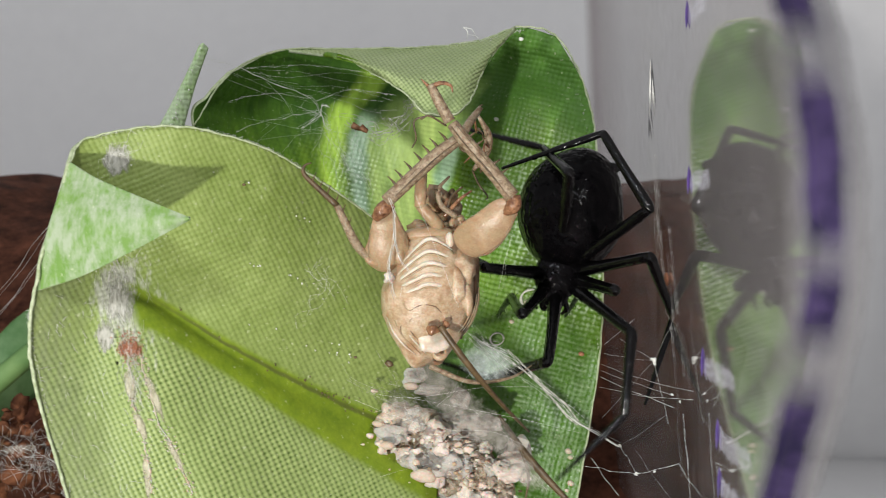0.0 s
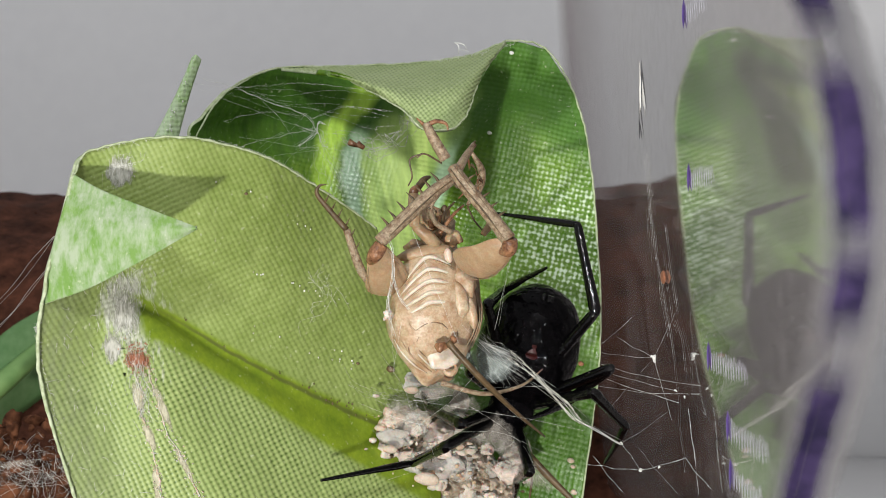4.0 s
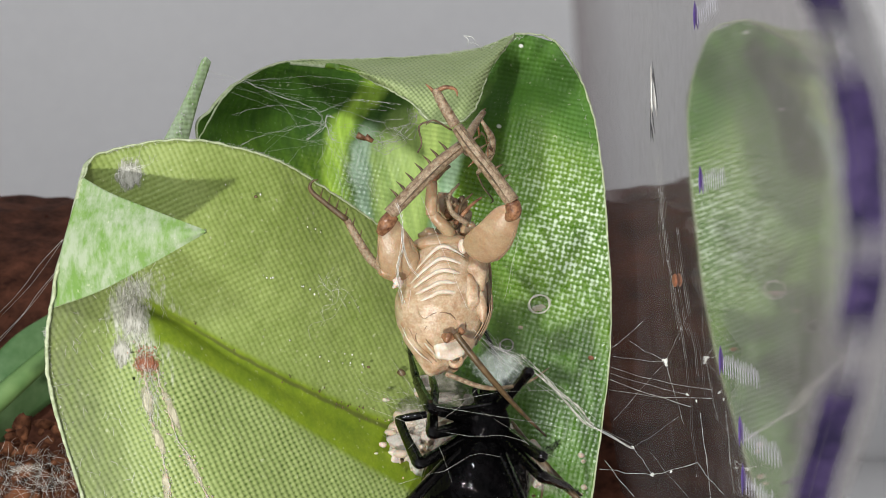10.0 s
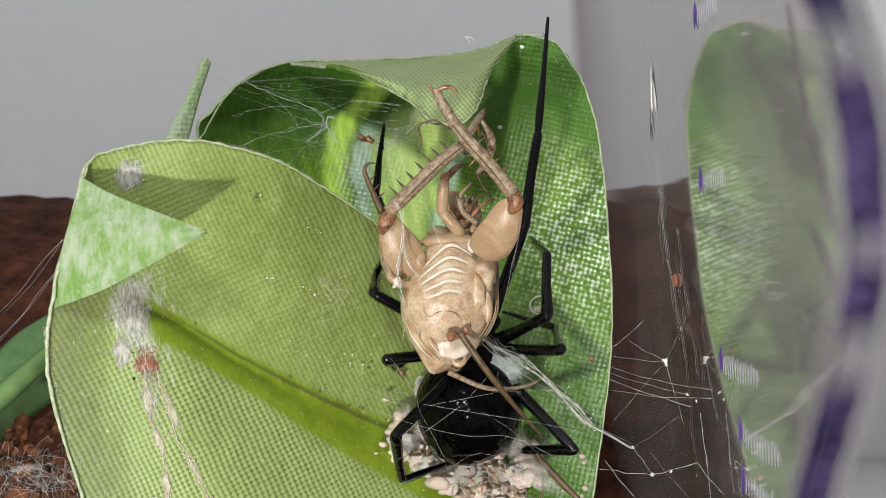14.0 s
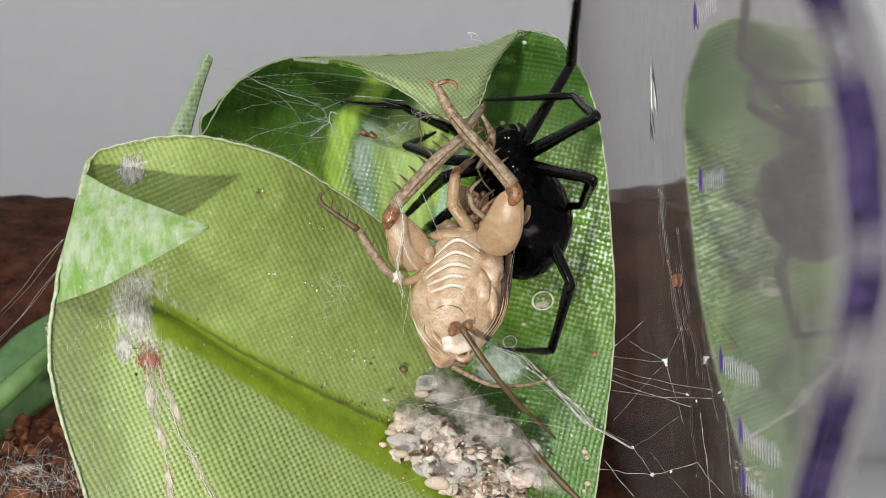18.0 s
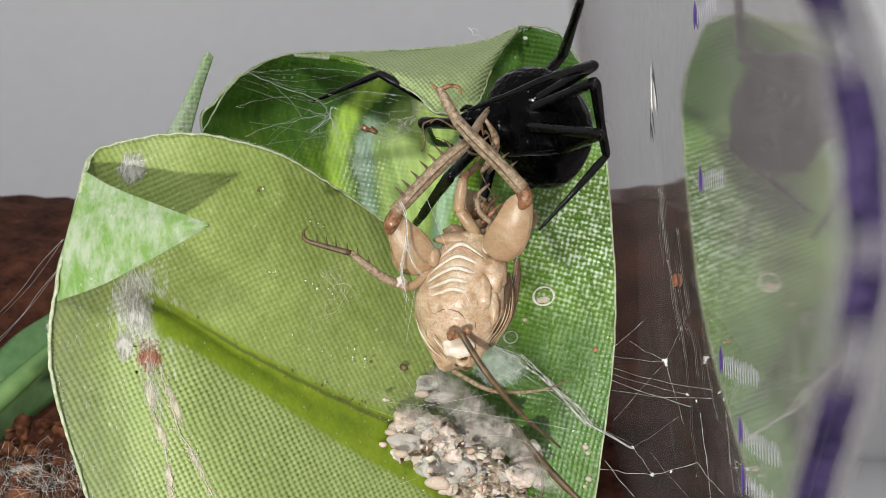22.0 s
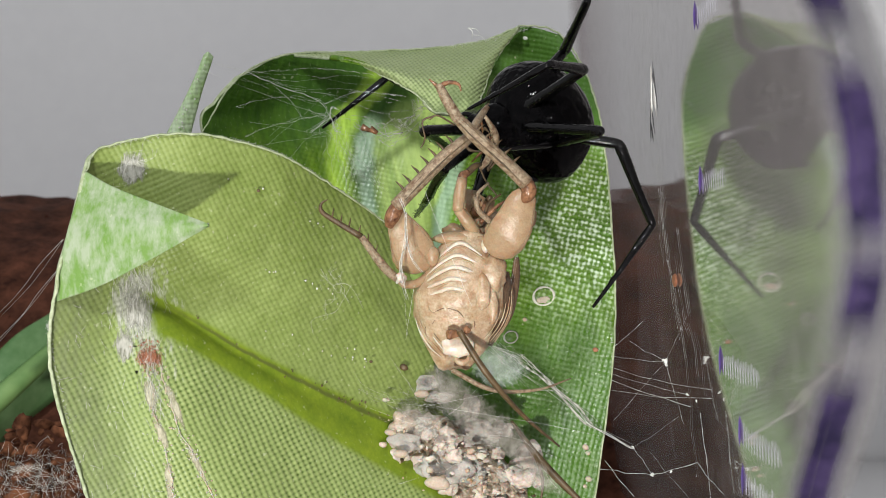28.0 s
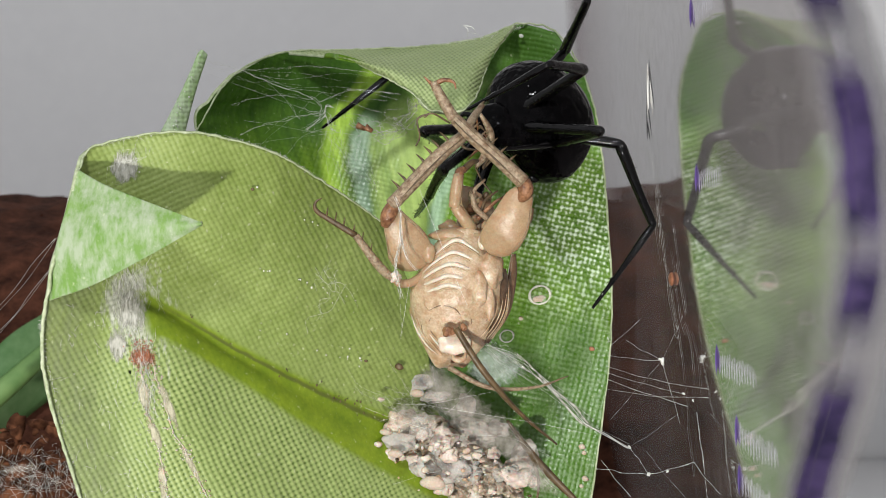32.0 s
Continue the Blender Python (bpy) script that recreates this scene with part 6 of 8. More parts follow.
crawl(17.0, (2.47, -18.21, 8.21), (0.71, -16.50, 4.05), 0, 58,
      ((1.70, -18.12, 7.30), (-3.56, -22.90, 0.89), (-5.09, -16.16, 0.04), (-4.36, -24.20, -1.64)),
      ((1.61, -18.06, 7.40), (-1.63, -24.55, 4.01), (-2.58, -18.57, 2.67), (-1.80, -11.83, 0.97)),
      ((1.40, -18.03, 7.71), (-2.15, -25.00, 5.99), (-3.67, -18.99, 5.72), (-4.78, -12.10, 6.25)),
      ((1.30, -17.98, 8.11), (-2.51, -25.00, 7.73), (-4.10, -19.04, 8.34), (-5.24, -12.16, 9.01)),
      ((3.14, -18.12, 9.21), (7.66, -15.64, 16.08), (5.15, -22.23, 18.36), (-2.16, -17.89, 17.44)),
      ((3.56, -18.10, 8.71), (8.75, -23.83, 10.77), (8.27, -17.99, 12.80), (3.95, -12.32, 12.67)),
      ((3.66, -18.05, 8.09), (8.08, -25.00, 7.55), (9.35, -18.87, 5.07), (7.54, -11.50, 3.51)),
      ((3.10, -18.13, 7.19), (7.85, -18.47, -0.69), (7.60, -16.67, -6.62), (4.28, -22.81, -7.25)))
crawl(17.5, (4.68, -18.55, 7.99), (2.94, -16.50, 4.27), 0, 70,
      ((3.82, -18.43, 7.16), (-2.52, -21.90, 0.90), (-4.21, -15.51, -1.30), (-4.38, -23.68, -2.48)),
      ((3.72, -18.32, 7.32), (0.12, -25.00, 4.77), (0.04, -19.57, 1.78), (0.96, -12.75, 0.50)),
      ((3.62, -18.27, 7.52), (-0.34, -25.00, 5.72), (-2.79, -19.32, 6.14), (-3.85, -12.48, 5.09)),
      ((3.55, -18.25, 8.25), (-0.66, -25.00, 9.10), (-2.79, -19.18, 8.98), (-3.85, -12.40, 10.37)),
      ((5.05, -18.41, 9.13), (7.58, -15.52, 16.81), (3.60, -21.50, 18.63), (-3.53, -19.18, 14.52)),
      ((5.71, -18.39, 8.60), (11.58, -14.30, 12.17), (7.68, -19.11, 12.26), (3.69, -13.20, 12.27)),
      ((5.85, -18.31, 8.08), (10.68, -25.00, 8.33), (10.39, -19.05, 5.19), (8.34, -11.74, 3.64)),
      ((5.24, -18.42, 6.94), (8.74, -22.79, -0.38), (8.22, -23.08, -6.55), (4.60, -17.22, -7.83)))
crawl(18.0, (5.34, -18.39, 6.76), (6.05, -16.50, 2.49), 0, 70,
      ((4.44, -18.15, 6.01), (-0.70, -25.00, 1.74), (-1.93, -18.20, 0.92), (-6.79, -12.20, -1.99)),
      ((4.21, -18.14, 6.46), (0.23, -25.00, 5.40), (-1.70, -19.34, 3.75), (-4.20, -13.20, 1.50)),
      ((4.18, -18.11, 6.73), (0.09, -25.00, 6.59), (-2.87, -19.72, 7.95), (-0.64, -13.25, 9.39)),
      ((4.31, -18.19, 7.33), (0.74, -11.45, 9.74), (-3.28, -7.27, 11.94), (-8.77, -3.01, 12.79)),
      ((5.96, -18.27, 7.78), (10.15, -15.26, 14.64), (10.21, -21.30, 18.92), (6.95, -16.26, 25.01)),
      ((6.40, -18.25, 7.32), (11.38, -24.00, 9.79), (10.14, -18.30, 11.90), (3.40, -15.98, 11.79)),
      ((6.49, -18.22, 6.45), (11.02, -25.00, 5.16), (10.78, -18.53, 3.33), (7.51, -11.50, 3.57)),
      ((5.87, -18.29, 5.68), (9.86, -18.79, -2.61), (8.52, -16.19, -8.07), (4.53, -21.91, -7.56)))
crawl(18.5, (4.90, -19.19, 8.66), (5.60, -16.50, 6.90), 14, 70,
      ((4.45, -18.81, 7.61), (1.57, -25.00, 0.91), (2.02, -18.28, 2.68), (-1.89, -11.50, 0.07)),
      ((4.29, -18.76, 7.71), (1.58, -25.00, 3.50), (0.26, -18.94, 3.54), (-1.10, -12.12, 2.80)),
      ((3.78, -18.78, 8.50), (-1.20, -25.00, 7.68), (-2.05, -18.92, 6.82), (-0.87, -12.14, 8.09)),
      ((3.82, -18.75, 8.94), (0.74, -11.48, 10.20), (-3.04, -7.36, 12.89), (-9.41, -4.46, 12.66)),
      ((5.14, -18.98, 9.81), (6.86, -18.01, 18.17), (2.81, -11.89, 17.17), (-2.67, -11.65, 10.61)),
      ((5.83, -18.90, 9.36), (9.81, -25.28, 12.10), (9.63, -19.26, 13.55), (3.64, -22.86, 12.12)),
      ((6.00, -18.82, 8.97), (9.31, -26.37, 9.44), (10.29, -20.28, 6.75), (7.22, -26.90, 4.14)),
      ((5.50, -18.99, 7.64), (9.63, -22.18, 0.04), (8.14, -25.43, -5.02), (4.38, -19.99, -7.32)))
crawl(19.0, (4.77, -19.18, 9.76), (5.70, -16.50, 9.30), 34, 70,
      ((4.51, -18.72, 8.68), (2.75, -25.00, 1.68), (2.46, -18.30, 3.56), (-1.72, -11.50, 1.47)),
      ((3.92, -18.77, 9.02), (0.17, -25.00, 5.67), (-2.13, -19.81, 3.17), (-3.82, -13.39, 0.96)),
      ((3.62, -18.87, 9.63), (-1.50, -24.94, 8.55), (-1.05, -18.80, 7.83), (0.51, -12.12, 9.24)),
      ((3.65, -18.80, 9.96), (-0.18, -11.87, 11.10), (-5.44, -12.42, 14.34), (-9.94, -7.30, 12.75)),
      ((5.12, -18.95, 10.89), (7.45, -15.40, 18.35), (1.99, -19.97, 20.42), (-3.69, -19.53, 14.04)),
      ((5.61, -18.90, 10.57), (9.32, -25.18, 13.85), (11.32, -25.03, 7.99), (6.88, -21.88, 3.37)),
      ((5.91, -18.83, 9.92), (9.53, -26.24, 9.82), (10.50, -20.33, 6.74), (7.03, -26.59, 3.74)),
      ((5.92, -18.84, 9.74), (9.66, -27.22, 8.96), (10.61, -21.63, 6.46), (6.83, -26.62, 3.33)))
crawl(20.0, (4.24, -18.33, 10.64), (6.95, -16.50, 9.15), 42, 70,
      ((4.14, -18.15, 9.46), (3.57, -25.00, 2.81), (5.96, -18.47, 3.11), (9.58, -11.50, 0.57)),
      ((3.53, -18.05, 9.72), (1.11, -25.00, 6.58), (-0.70, -19.58, 4.17), (-1.69, -12.90, 2.33)),
      ((3.07, -18.12, 10.46), (-0.97, -25.00, 9.79), (-0.83, -18.95, 8.43), (0.74, -12.18, 9.23)),
      ((3.07, -18.09, 10.77), (0.28, -10.64, 11.66), (-5.28, -11.15, 14.35), (-10.02, -6.15, 13.09)),
      ((4.59, -18.23, 11.79), (7.12, -17.34, 19.94), (-0.28, -17.40, 20.15), (-4.89, -19.07, 13.14)),
      ((5.09, -18.21, 11.48), (9.53, -23.46, 15.56), (4.96, -27.13, 13.56), (1.98, -21.18, 10.99)),
      ((5.31, -18.21, 11.18), (11.04, -23.59, 13.69), (13.19, -21.51, 7.67), (7.77, -21.11, 2.14)),
      ((5.43, -18.20, 10.77), (10.82, -25.67, 10.73), (8.94, -19.77, 10.38), (4.82, -25.33, 9.35)))
crawl(21.0, (4.24, -18.64, 10.29), (6.85, -16.50, 8.75), 39, 70,
      ((4.14, -18.37, 9.13), (3.49, -25.00, 2.25), (5.09, -18.28, 3.12), (9.19, -11.50, 0.81)),
      ((3.50, -18.36, 9.39), (0.66, -25.00, 5.94), (-1.17, -19.56, 3.61), (-2.15, -12.70, 2.61)),
      ((3.08, -18.39, 10.11), (-1.38, -25.00, 9.36), (-2.27, -18.92, 8.52), (-1.10, -12.02, 8.69)),
      ((3.09, -18.33, 10.45), (0.05, -10.99, 11.40), (-5.44, -11.52, 14.25), (-9.69, -6.13, 12.90)),
      ((4.55, -18.50, 11.44), (6.80, -17.61, 19.68), (-0.18, -15.26, 20.48), (-4.61, -16.89, 13.36)),
      ((5.17, -18.47, 11.03), (9.92, -23.89, 14.50), (4.96, -26.93, 12.35), (1.98, -20.63, 10.82)),
      ((5.32, -18.46, 10.78), (10.35, -24.75, 12.57), (12.39, -20.89, 7.45), (7.29, -23.52, 2.23)),
      ((5.41, -18.44, 10.44), (9.97, -26.44, 10.34), (7.58, -20.75, 9.74), (4.75, -27.03, 8.48)))
crawl(22.0, (4.24, -18.72, 9.67), (7.55, -16.50, 9.55), 66, 70,
      ((4.01, -18.40, 8.54), (2.60, -25.00, 1.76), (3.34, -18.32, 3.56), (5.42, -11.50, -0.61)),
      ((3.48, -18.37, 8.81), (0.54, -25.00, 5.44), (-1.69, -20.06, 2.43), (-3.14, -13.37, 0.96)),
      ((3.08, -18.40, 9.63), (-1.45, -25.00, 9.36), (-0.79, -18.94, 8.26), (0.74, -12.11, 8.41)),
      ((3.14, -18.38, 10.00), (0.28, -11.04, 11.39), (-5.17, -11.55, 14.31), (-10.84, -7.93, 12.36)),
      ((5.05, -18.52, 10.53), (9.62, -13.25, 15.54), (10.60, -19.64, 19.16), (12.54, -13.72, 25.03)),
      ((5.25, -18.55, 10.30), (11.41, -22.22, 13.84), (8.02, -27.24, 12.52), (1.93, -24.25, 10.31)),
      ((5.32, -18.54, 10.16), (11.28, -23.78, 12.45), (12.54, -19.82, 7.16), (7.36, -20.94, 1.51)),
      ((5.42, -18.54, 9.57), (11.55, -25.32, 8.44), (8.94, -19.77, 7.51), (4.82, -25.40, 6.89)))
crawl(23.0, (4.24, -18.84, 9.54), (7.55, -16.50, 9.95), 76, 70,
      ((3.89, -18.49, 8.45), (1.77, -25.00, 1.76), (3.24, -18.57, 3.99), (4.82, -11.50, 0.04)),
      ((3.47, -18.48, 8.70), (0.37, -25.00, 5.26), (-1.61, -19.38, 3.53), (-2.52, -12.55, 2.34)),
      ((3.11, -18.47, 9.36), (-1.45, -25.00, 8.52), (-0.35, -18.94, 7.82), (0.97, -12.06, 7.86)),
      ((3.15, -18.51, 9.92), (-0.18, -11.44, 11.59), (-5.85, -11.96, 14.07), (-12.17, -9.07, 13.20)),
      ((5.01, -18.61, 10.43), (9.32, -13.00, 15.29), (9.99, -18.50, 20.21), (11.65, -13.44, 26.90)),
      ((5.24, -18.64, 10.18), (10.42, -23.97, 13.15), (7.55, -29.46, 13.06), (1.90, -26.23, 10.15)),
      ((5.38, -18.67, 9.88), (12.50, -22.42, 11.69), (13.63, -18.48, 6.36), (7.51, -18.10, 1.62)),
      ((5.42, -18.64, 9.49), (11.36, -25.64, 8.66), (8.48, -20.21, 7.83), (3.98, -25.53, 7.09)))
crawl(24.0, (4.24, -18.84, 9.54), (7.55, -16.50, 9.95), 76, 70,
      ((3.89, -18.49, 8.45), (1.77, -25.00, 1.76), (3.24, -18.57, 3.99), (4.82, -11.50, 0.04)),
      ((3.47, -18.48, 8.70), (0.37, -25.00, 5.26), (-1.61, -19.38, 3.53), (-2.52, -12.55, 2.34)),
      ((3.11, -18.47, 9.36), (-1.45, -25.00, 8.52), (-0.35, -18.94, 7.82), (0.97, -12.06, 7.86)),
      ((3.17, -18.48, 9.95), (0.28, -11.21, 11.61), (-5.29, -11.71, 14.29), (-11.46, -9.09, 12.26)),
      ((5.01, -18.61, 10.43), (9.32, -13.00, 15.29), (9.99, -18.50, 20.21), (11.65, -13.44, 26.90)),
      ((5.24, -18.64, 10.18), (10.42, -23.97, 13.15), (7.55, -29.46, 13.06), (1.90, -26.23, 10.15)),
      ((5.40, -18.68, 9.78), (13.13, -21.24, 11.12), (13.93, -17.74, 5.42), (7.20, -18.33, 1.62)),
      ((5.42, -18.64, 9.49), (11.36, -25.64, 8.66), (8.48, -20.21, 7.83), (3.98, -25.53, 7.09)))
crawl(25.0, (4.24, -18.79, 9.54), (7.60, -16.50, 10.00), 77, 70,
      ((3.89, -18.45, 8.44), (1.78, -25.00, 1.79), (3.24, -18.56, 3.99), (4.83, -11.50, 0.02)),
      ((3.47, -18.41, 8.70), (0.41, -25.00, 5.35), (-1.39, -19.29, 3.75), (-2.25, -12.47, 2.43)),
      ((3.11, -18.42, 9.38), (-1.40, -25.00, 8.63), (-0.26, -18.95, 7.91), (0.97, -12.06, 7.95)),
      ((3.18, -18.43, 9.98), (0.51, -11.07, 11.62), (-5.03, -10.50, 14.35), (-10.86, -7.71, 11.67)),
      ((5.06, -18.58, 10.39), (9.66, -13.30, 15.36), (10.93, -19.36, 19.42), (13.17, -14.18, 25.85)),
      ((5.24, -18.60, 10.18), (10.52, -23.76, 13.26), (7.57, -29.21, 13.09), (1.90, -25.92, 10.26)),
      ((5.38, -18.64, 9.21), (13.24, -19.36, 6.80), (15.70, -19.66, 0.54), (15.00, -20.01, -7.18)),
      ((5.42, -18.60, 9.48), (11.45, -25.51, 8.59), (8.49, -20.10, 7.92), (3.99, -25.41, 7.18)))
crawl(25.5, (4.24, -18.79, 9.54), (7.60, -16.50, 10.00), 77, 70,
      ((3.89, -18.45, 8.44), (1.78, -25.00, 1.79), (3.24, -18.56, 3.99), (4.83, -11.50, 0.02)),
      ((3.42, -18.31, 8.80), (0.20, -25.00, 5.83), (-1.26, -19.35, 3.75), (-2.25, -12.54, 2.43)),
      ((3.11, -18.41, 9.37), (-1.38, -25.00, 8.61), (-0.17, -18.95, 7.99), (0.97, -12.04, 7.96)),
      ((3.18, -18.43, 9.98), (0.51, -11.07, 11.62), (-5.01, -10.50, 14.39), (-10.64, -7.55, 11.44)),
      ((5.05, -18.59, 10.40), (9.82, -13.68, 15.59), (11.31, -20.02, 19.11), (13.80, -14.68, 25.30)),
      ((5.24, -18.60, 10.18), (10.52, -23.76, 13.26), (7.57, -29.21, 13.09), (1.90, -25.92, 10.26)),
      ((5.37, -18.65, 9.17), (13.15, -19.38, 6.49), (16.24, -19.85, 0.53), (17.13, -20.48, -7.14)),
      ((5.42, -18.60, 9.48), (11.45, -25.51, 8.59), (8.49, -20.10, 7.92), (3.99, -25.41, 7.18)))
crawl(27.5, (4.24, -18.79, 9.54), (7.60, -16.50, 10.00), 76, 70,
      ((3.89, -18.45, 8.44), (1.78, -25.00, 1.79), (3.24, -18.56, 3.99), (4.83, -11.50, 0.02)),
      ((3.40, -18.28, 8.84), (0.11, -25.00, 6.02), (-1.13, -19.28, 3.97), (-2.25, -12.51, 2.61)),
      ((3.11, -18.40, 9.39), (-1.38, -25.00, 8.71), (-0.09, -18.97, 8.08), (0.97, -12.05, 8.05)),
      ((3.20, -18.41, 10.00), (0.74, -10.97, 11.63), (-4.51, -9.07, 14.33), (-10.04, -7.96, 10.18)),
      ((5.03, -18.59, 10.43), (9.71, -13.85, 15.84), (11.06, -20.39, 19.05), (13.58, -14.64, 24.86)),
      ((5.23, -18.60, 10.19), (10.48, -23.75, 13.34), (7.57, -29.22, 13.16), (1.90, -26.01, 10.25)),
      ((5.42, -18.64, 9.37), (13.53, -19.46, 8.09), (16.10, -19.73, 1.88), (11.57, -19.62, -4.42)),
      ((5.42, -18.60, 9.49), (11.54, -25.44, 8.68), (8.49, -20.08, 8.01), (3.99, -25.39, 7.27)))
crawl(31.6, (4.24, -18.79, 9.54), (7.60, -16.50, 10.00), 75, 70,
      ((3.89, -18.45, 8.44), (1.78, -25.00, 1.79), (3.24, -18.56, 3.99), (4.83, -11.50, 0.02)),
      ((3.40, -18.28, 8.84), (0.11, -25.00, 6.02), (-1.13, -19.28, 3.97), (-2.25, -12.51, 2.61)),
      ((3.11, -18.40, 9.39), (-1.38, -25.00, 8.71), (-0.09, -18.97, 8.08), (0.97, -12.05, 8.05)),
      ((3.20, -18.41, 10.00), (0.74, -10.97, 11.63), (-4.51, -9.07, 14.33), (-10.04, -7.96, 10.18)),
      ((5.03, -18.59, 10.43), (9.71, -13.85, 15.84), (11.06, -20.39, 19.05), (13.58, -14.64, 24.86)),
      ((5.23, -18.60, 10.19), (10.48, -23.75, 13.34), (7.57, -29.22, 13.16), (1.90, -26.01, 10.25)),
      ((5.42, -18.64, 9.37), (13.53, -19.46, 8.09), (16.10, -19.73, 1.88), (11.57, -19.62, -4.42)),
      ((5.42, -18.60, 9.49), (11.54, -25.44, 8.68), (8.49, -20.08, 8.01), (3.99, -25.39, 7.27)))
crawl(32.0, (4.59, -18.80, 9.39), (7.93, -16.50, 9.85), 75, 70,
      ((4.24, -18.46, 8.29), (2.12, -25.00, 1.64), (3.59, -18.57, 3.87), (5.17, -11.50, -0.09)),
      ((3.75, -18.29, 8.70), (0.45, -25.00, 5.87), (-0.76, -19.26, 3.85), (-1.87, -12.49, 2.50)),
      ((3.46, -18.41, 9.24), (-1.04, -25.00, 8.57), (0.28, -18.97, 7.94), (1.33, -12.05, 7.90)),
      ((3.55, -18.41, 9.85), (1.12, -10.97, 11.47), (-4.11, -8.99, 14.17), (-9.63, -7.72, 10.05)),
      ((5.37, -18.60, 10.27), (10.05, -13.81, 15.66), (11.38, -20.36, 18.85), (13.90, -14.59, 24.63)),
      ((5.58, -18.61, 10.04), (10.78, -23.82, 13.16), (7.88, -29.30, 12.98), (2.25, -26.00, 10.10)),
      ((5.77, -18.65, 9.22), (13.88, -19.48, 7.93), (16.41, -19.75, 1.70), (11.84, -19.63, -4.56)),
      ((5.77, -18.61, 9.34), (11.84, -25.49, 8.52), (8.81, -20.12, 7.86), (4.32, -25.45, 7.13)))


# ---- debris, silk ----
debris = thing("debris_clump", (1.64, -13.00, -16.39), "cream crumbly clump of old prey scraps and silk", "debris", kind="stuff")


def crumb(bm, at, s, fine=2, rugged=1.0):
    """A jagged crumb or lump."""
    made = bmesh.ops.create_icosphere(bm, subdivisions=fine, radius=1.0)["verts"]
    seed = Vector((random.random(), random.random(), random.random())) * 50
    k = Vector((random.uniform(0.7, 1.4), random.uniform(0.5, 0.8), random.uniform(0.5, 1.1)))
    for v in made:
        q = v.co * s
        h = 0.5 * noise.noise(v.co * 1.3 + seed) + rugged * (0.30 * noise.noise(q * 1.4 + seed) + 0.22 * abs(noise.noise(q * 3.3 + seed)) + 0.12 * noise.noise(q * 8 + seed))
        c = v.co * (1 + h)
        v.co = (Vector((c.x * k.x, c.y * k.y, c.z * k.z)) * s + Vector(at)) * MM


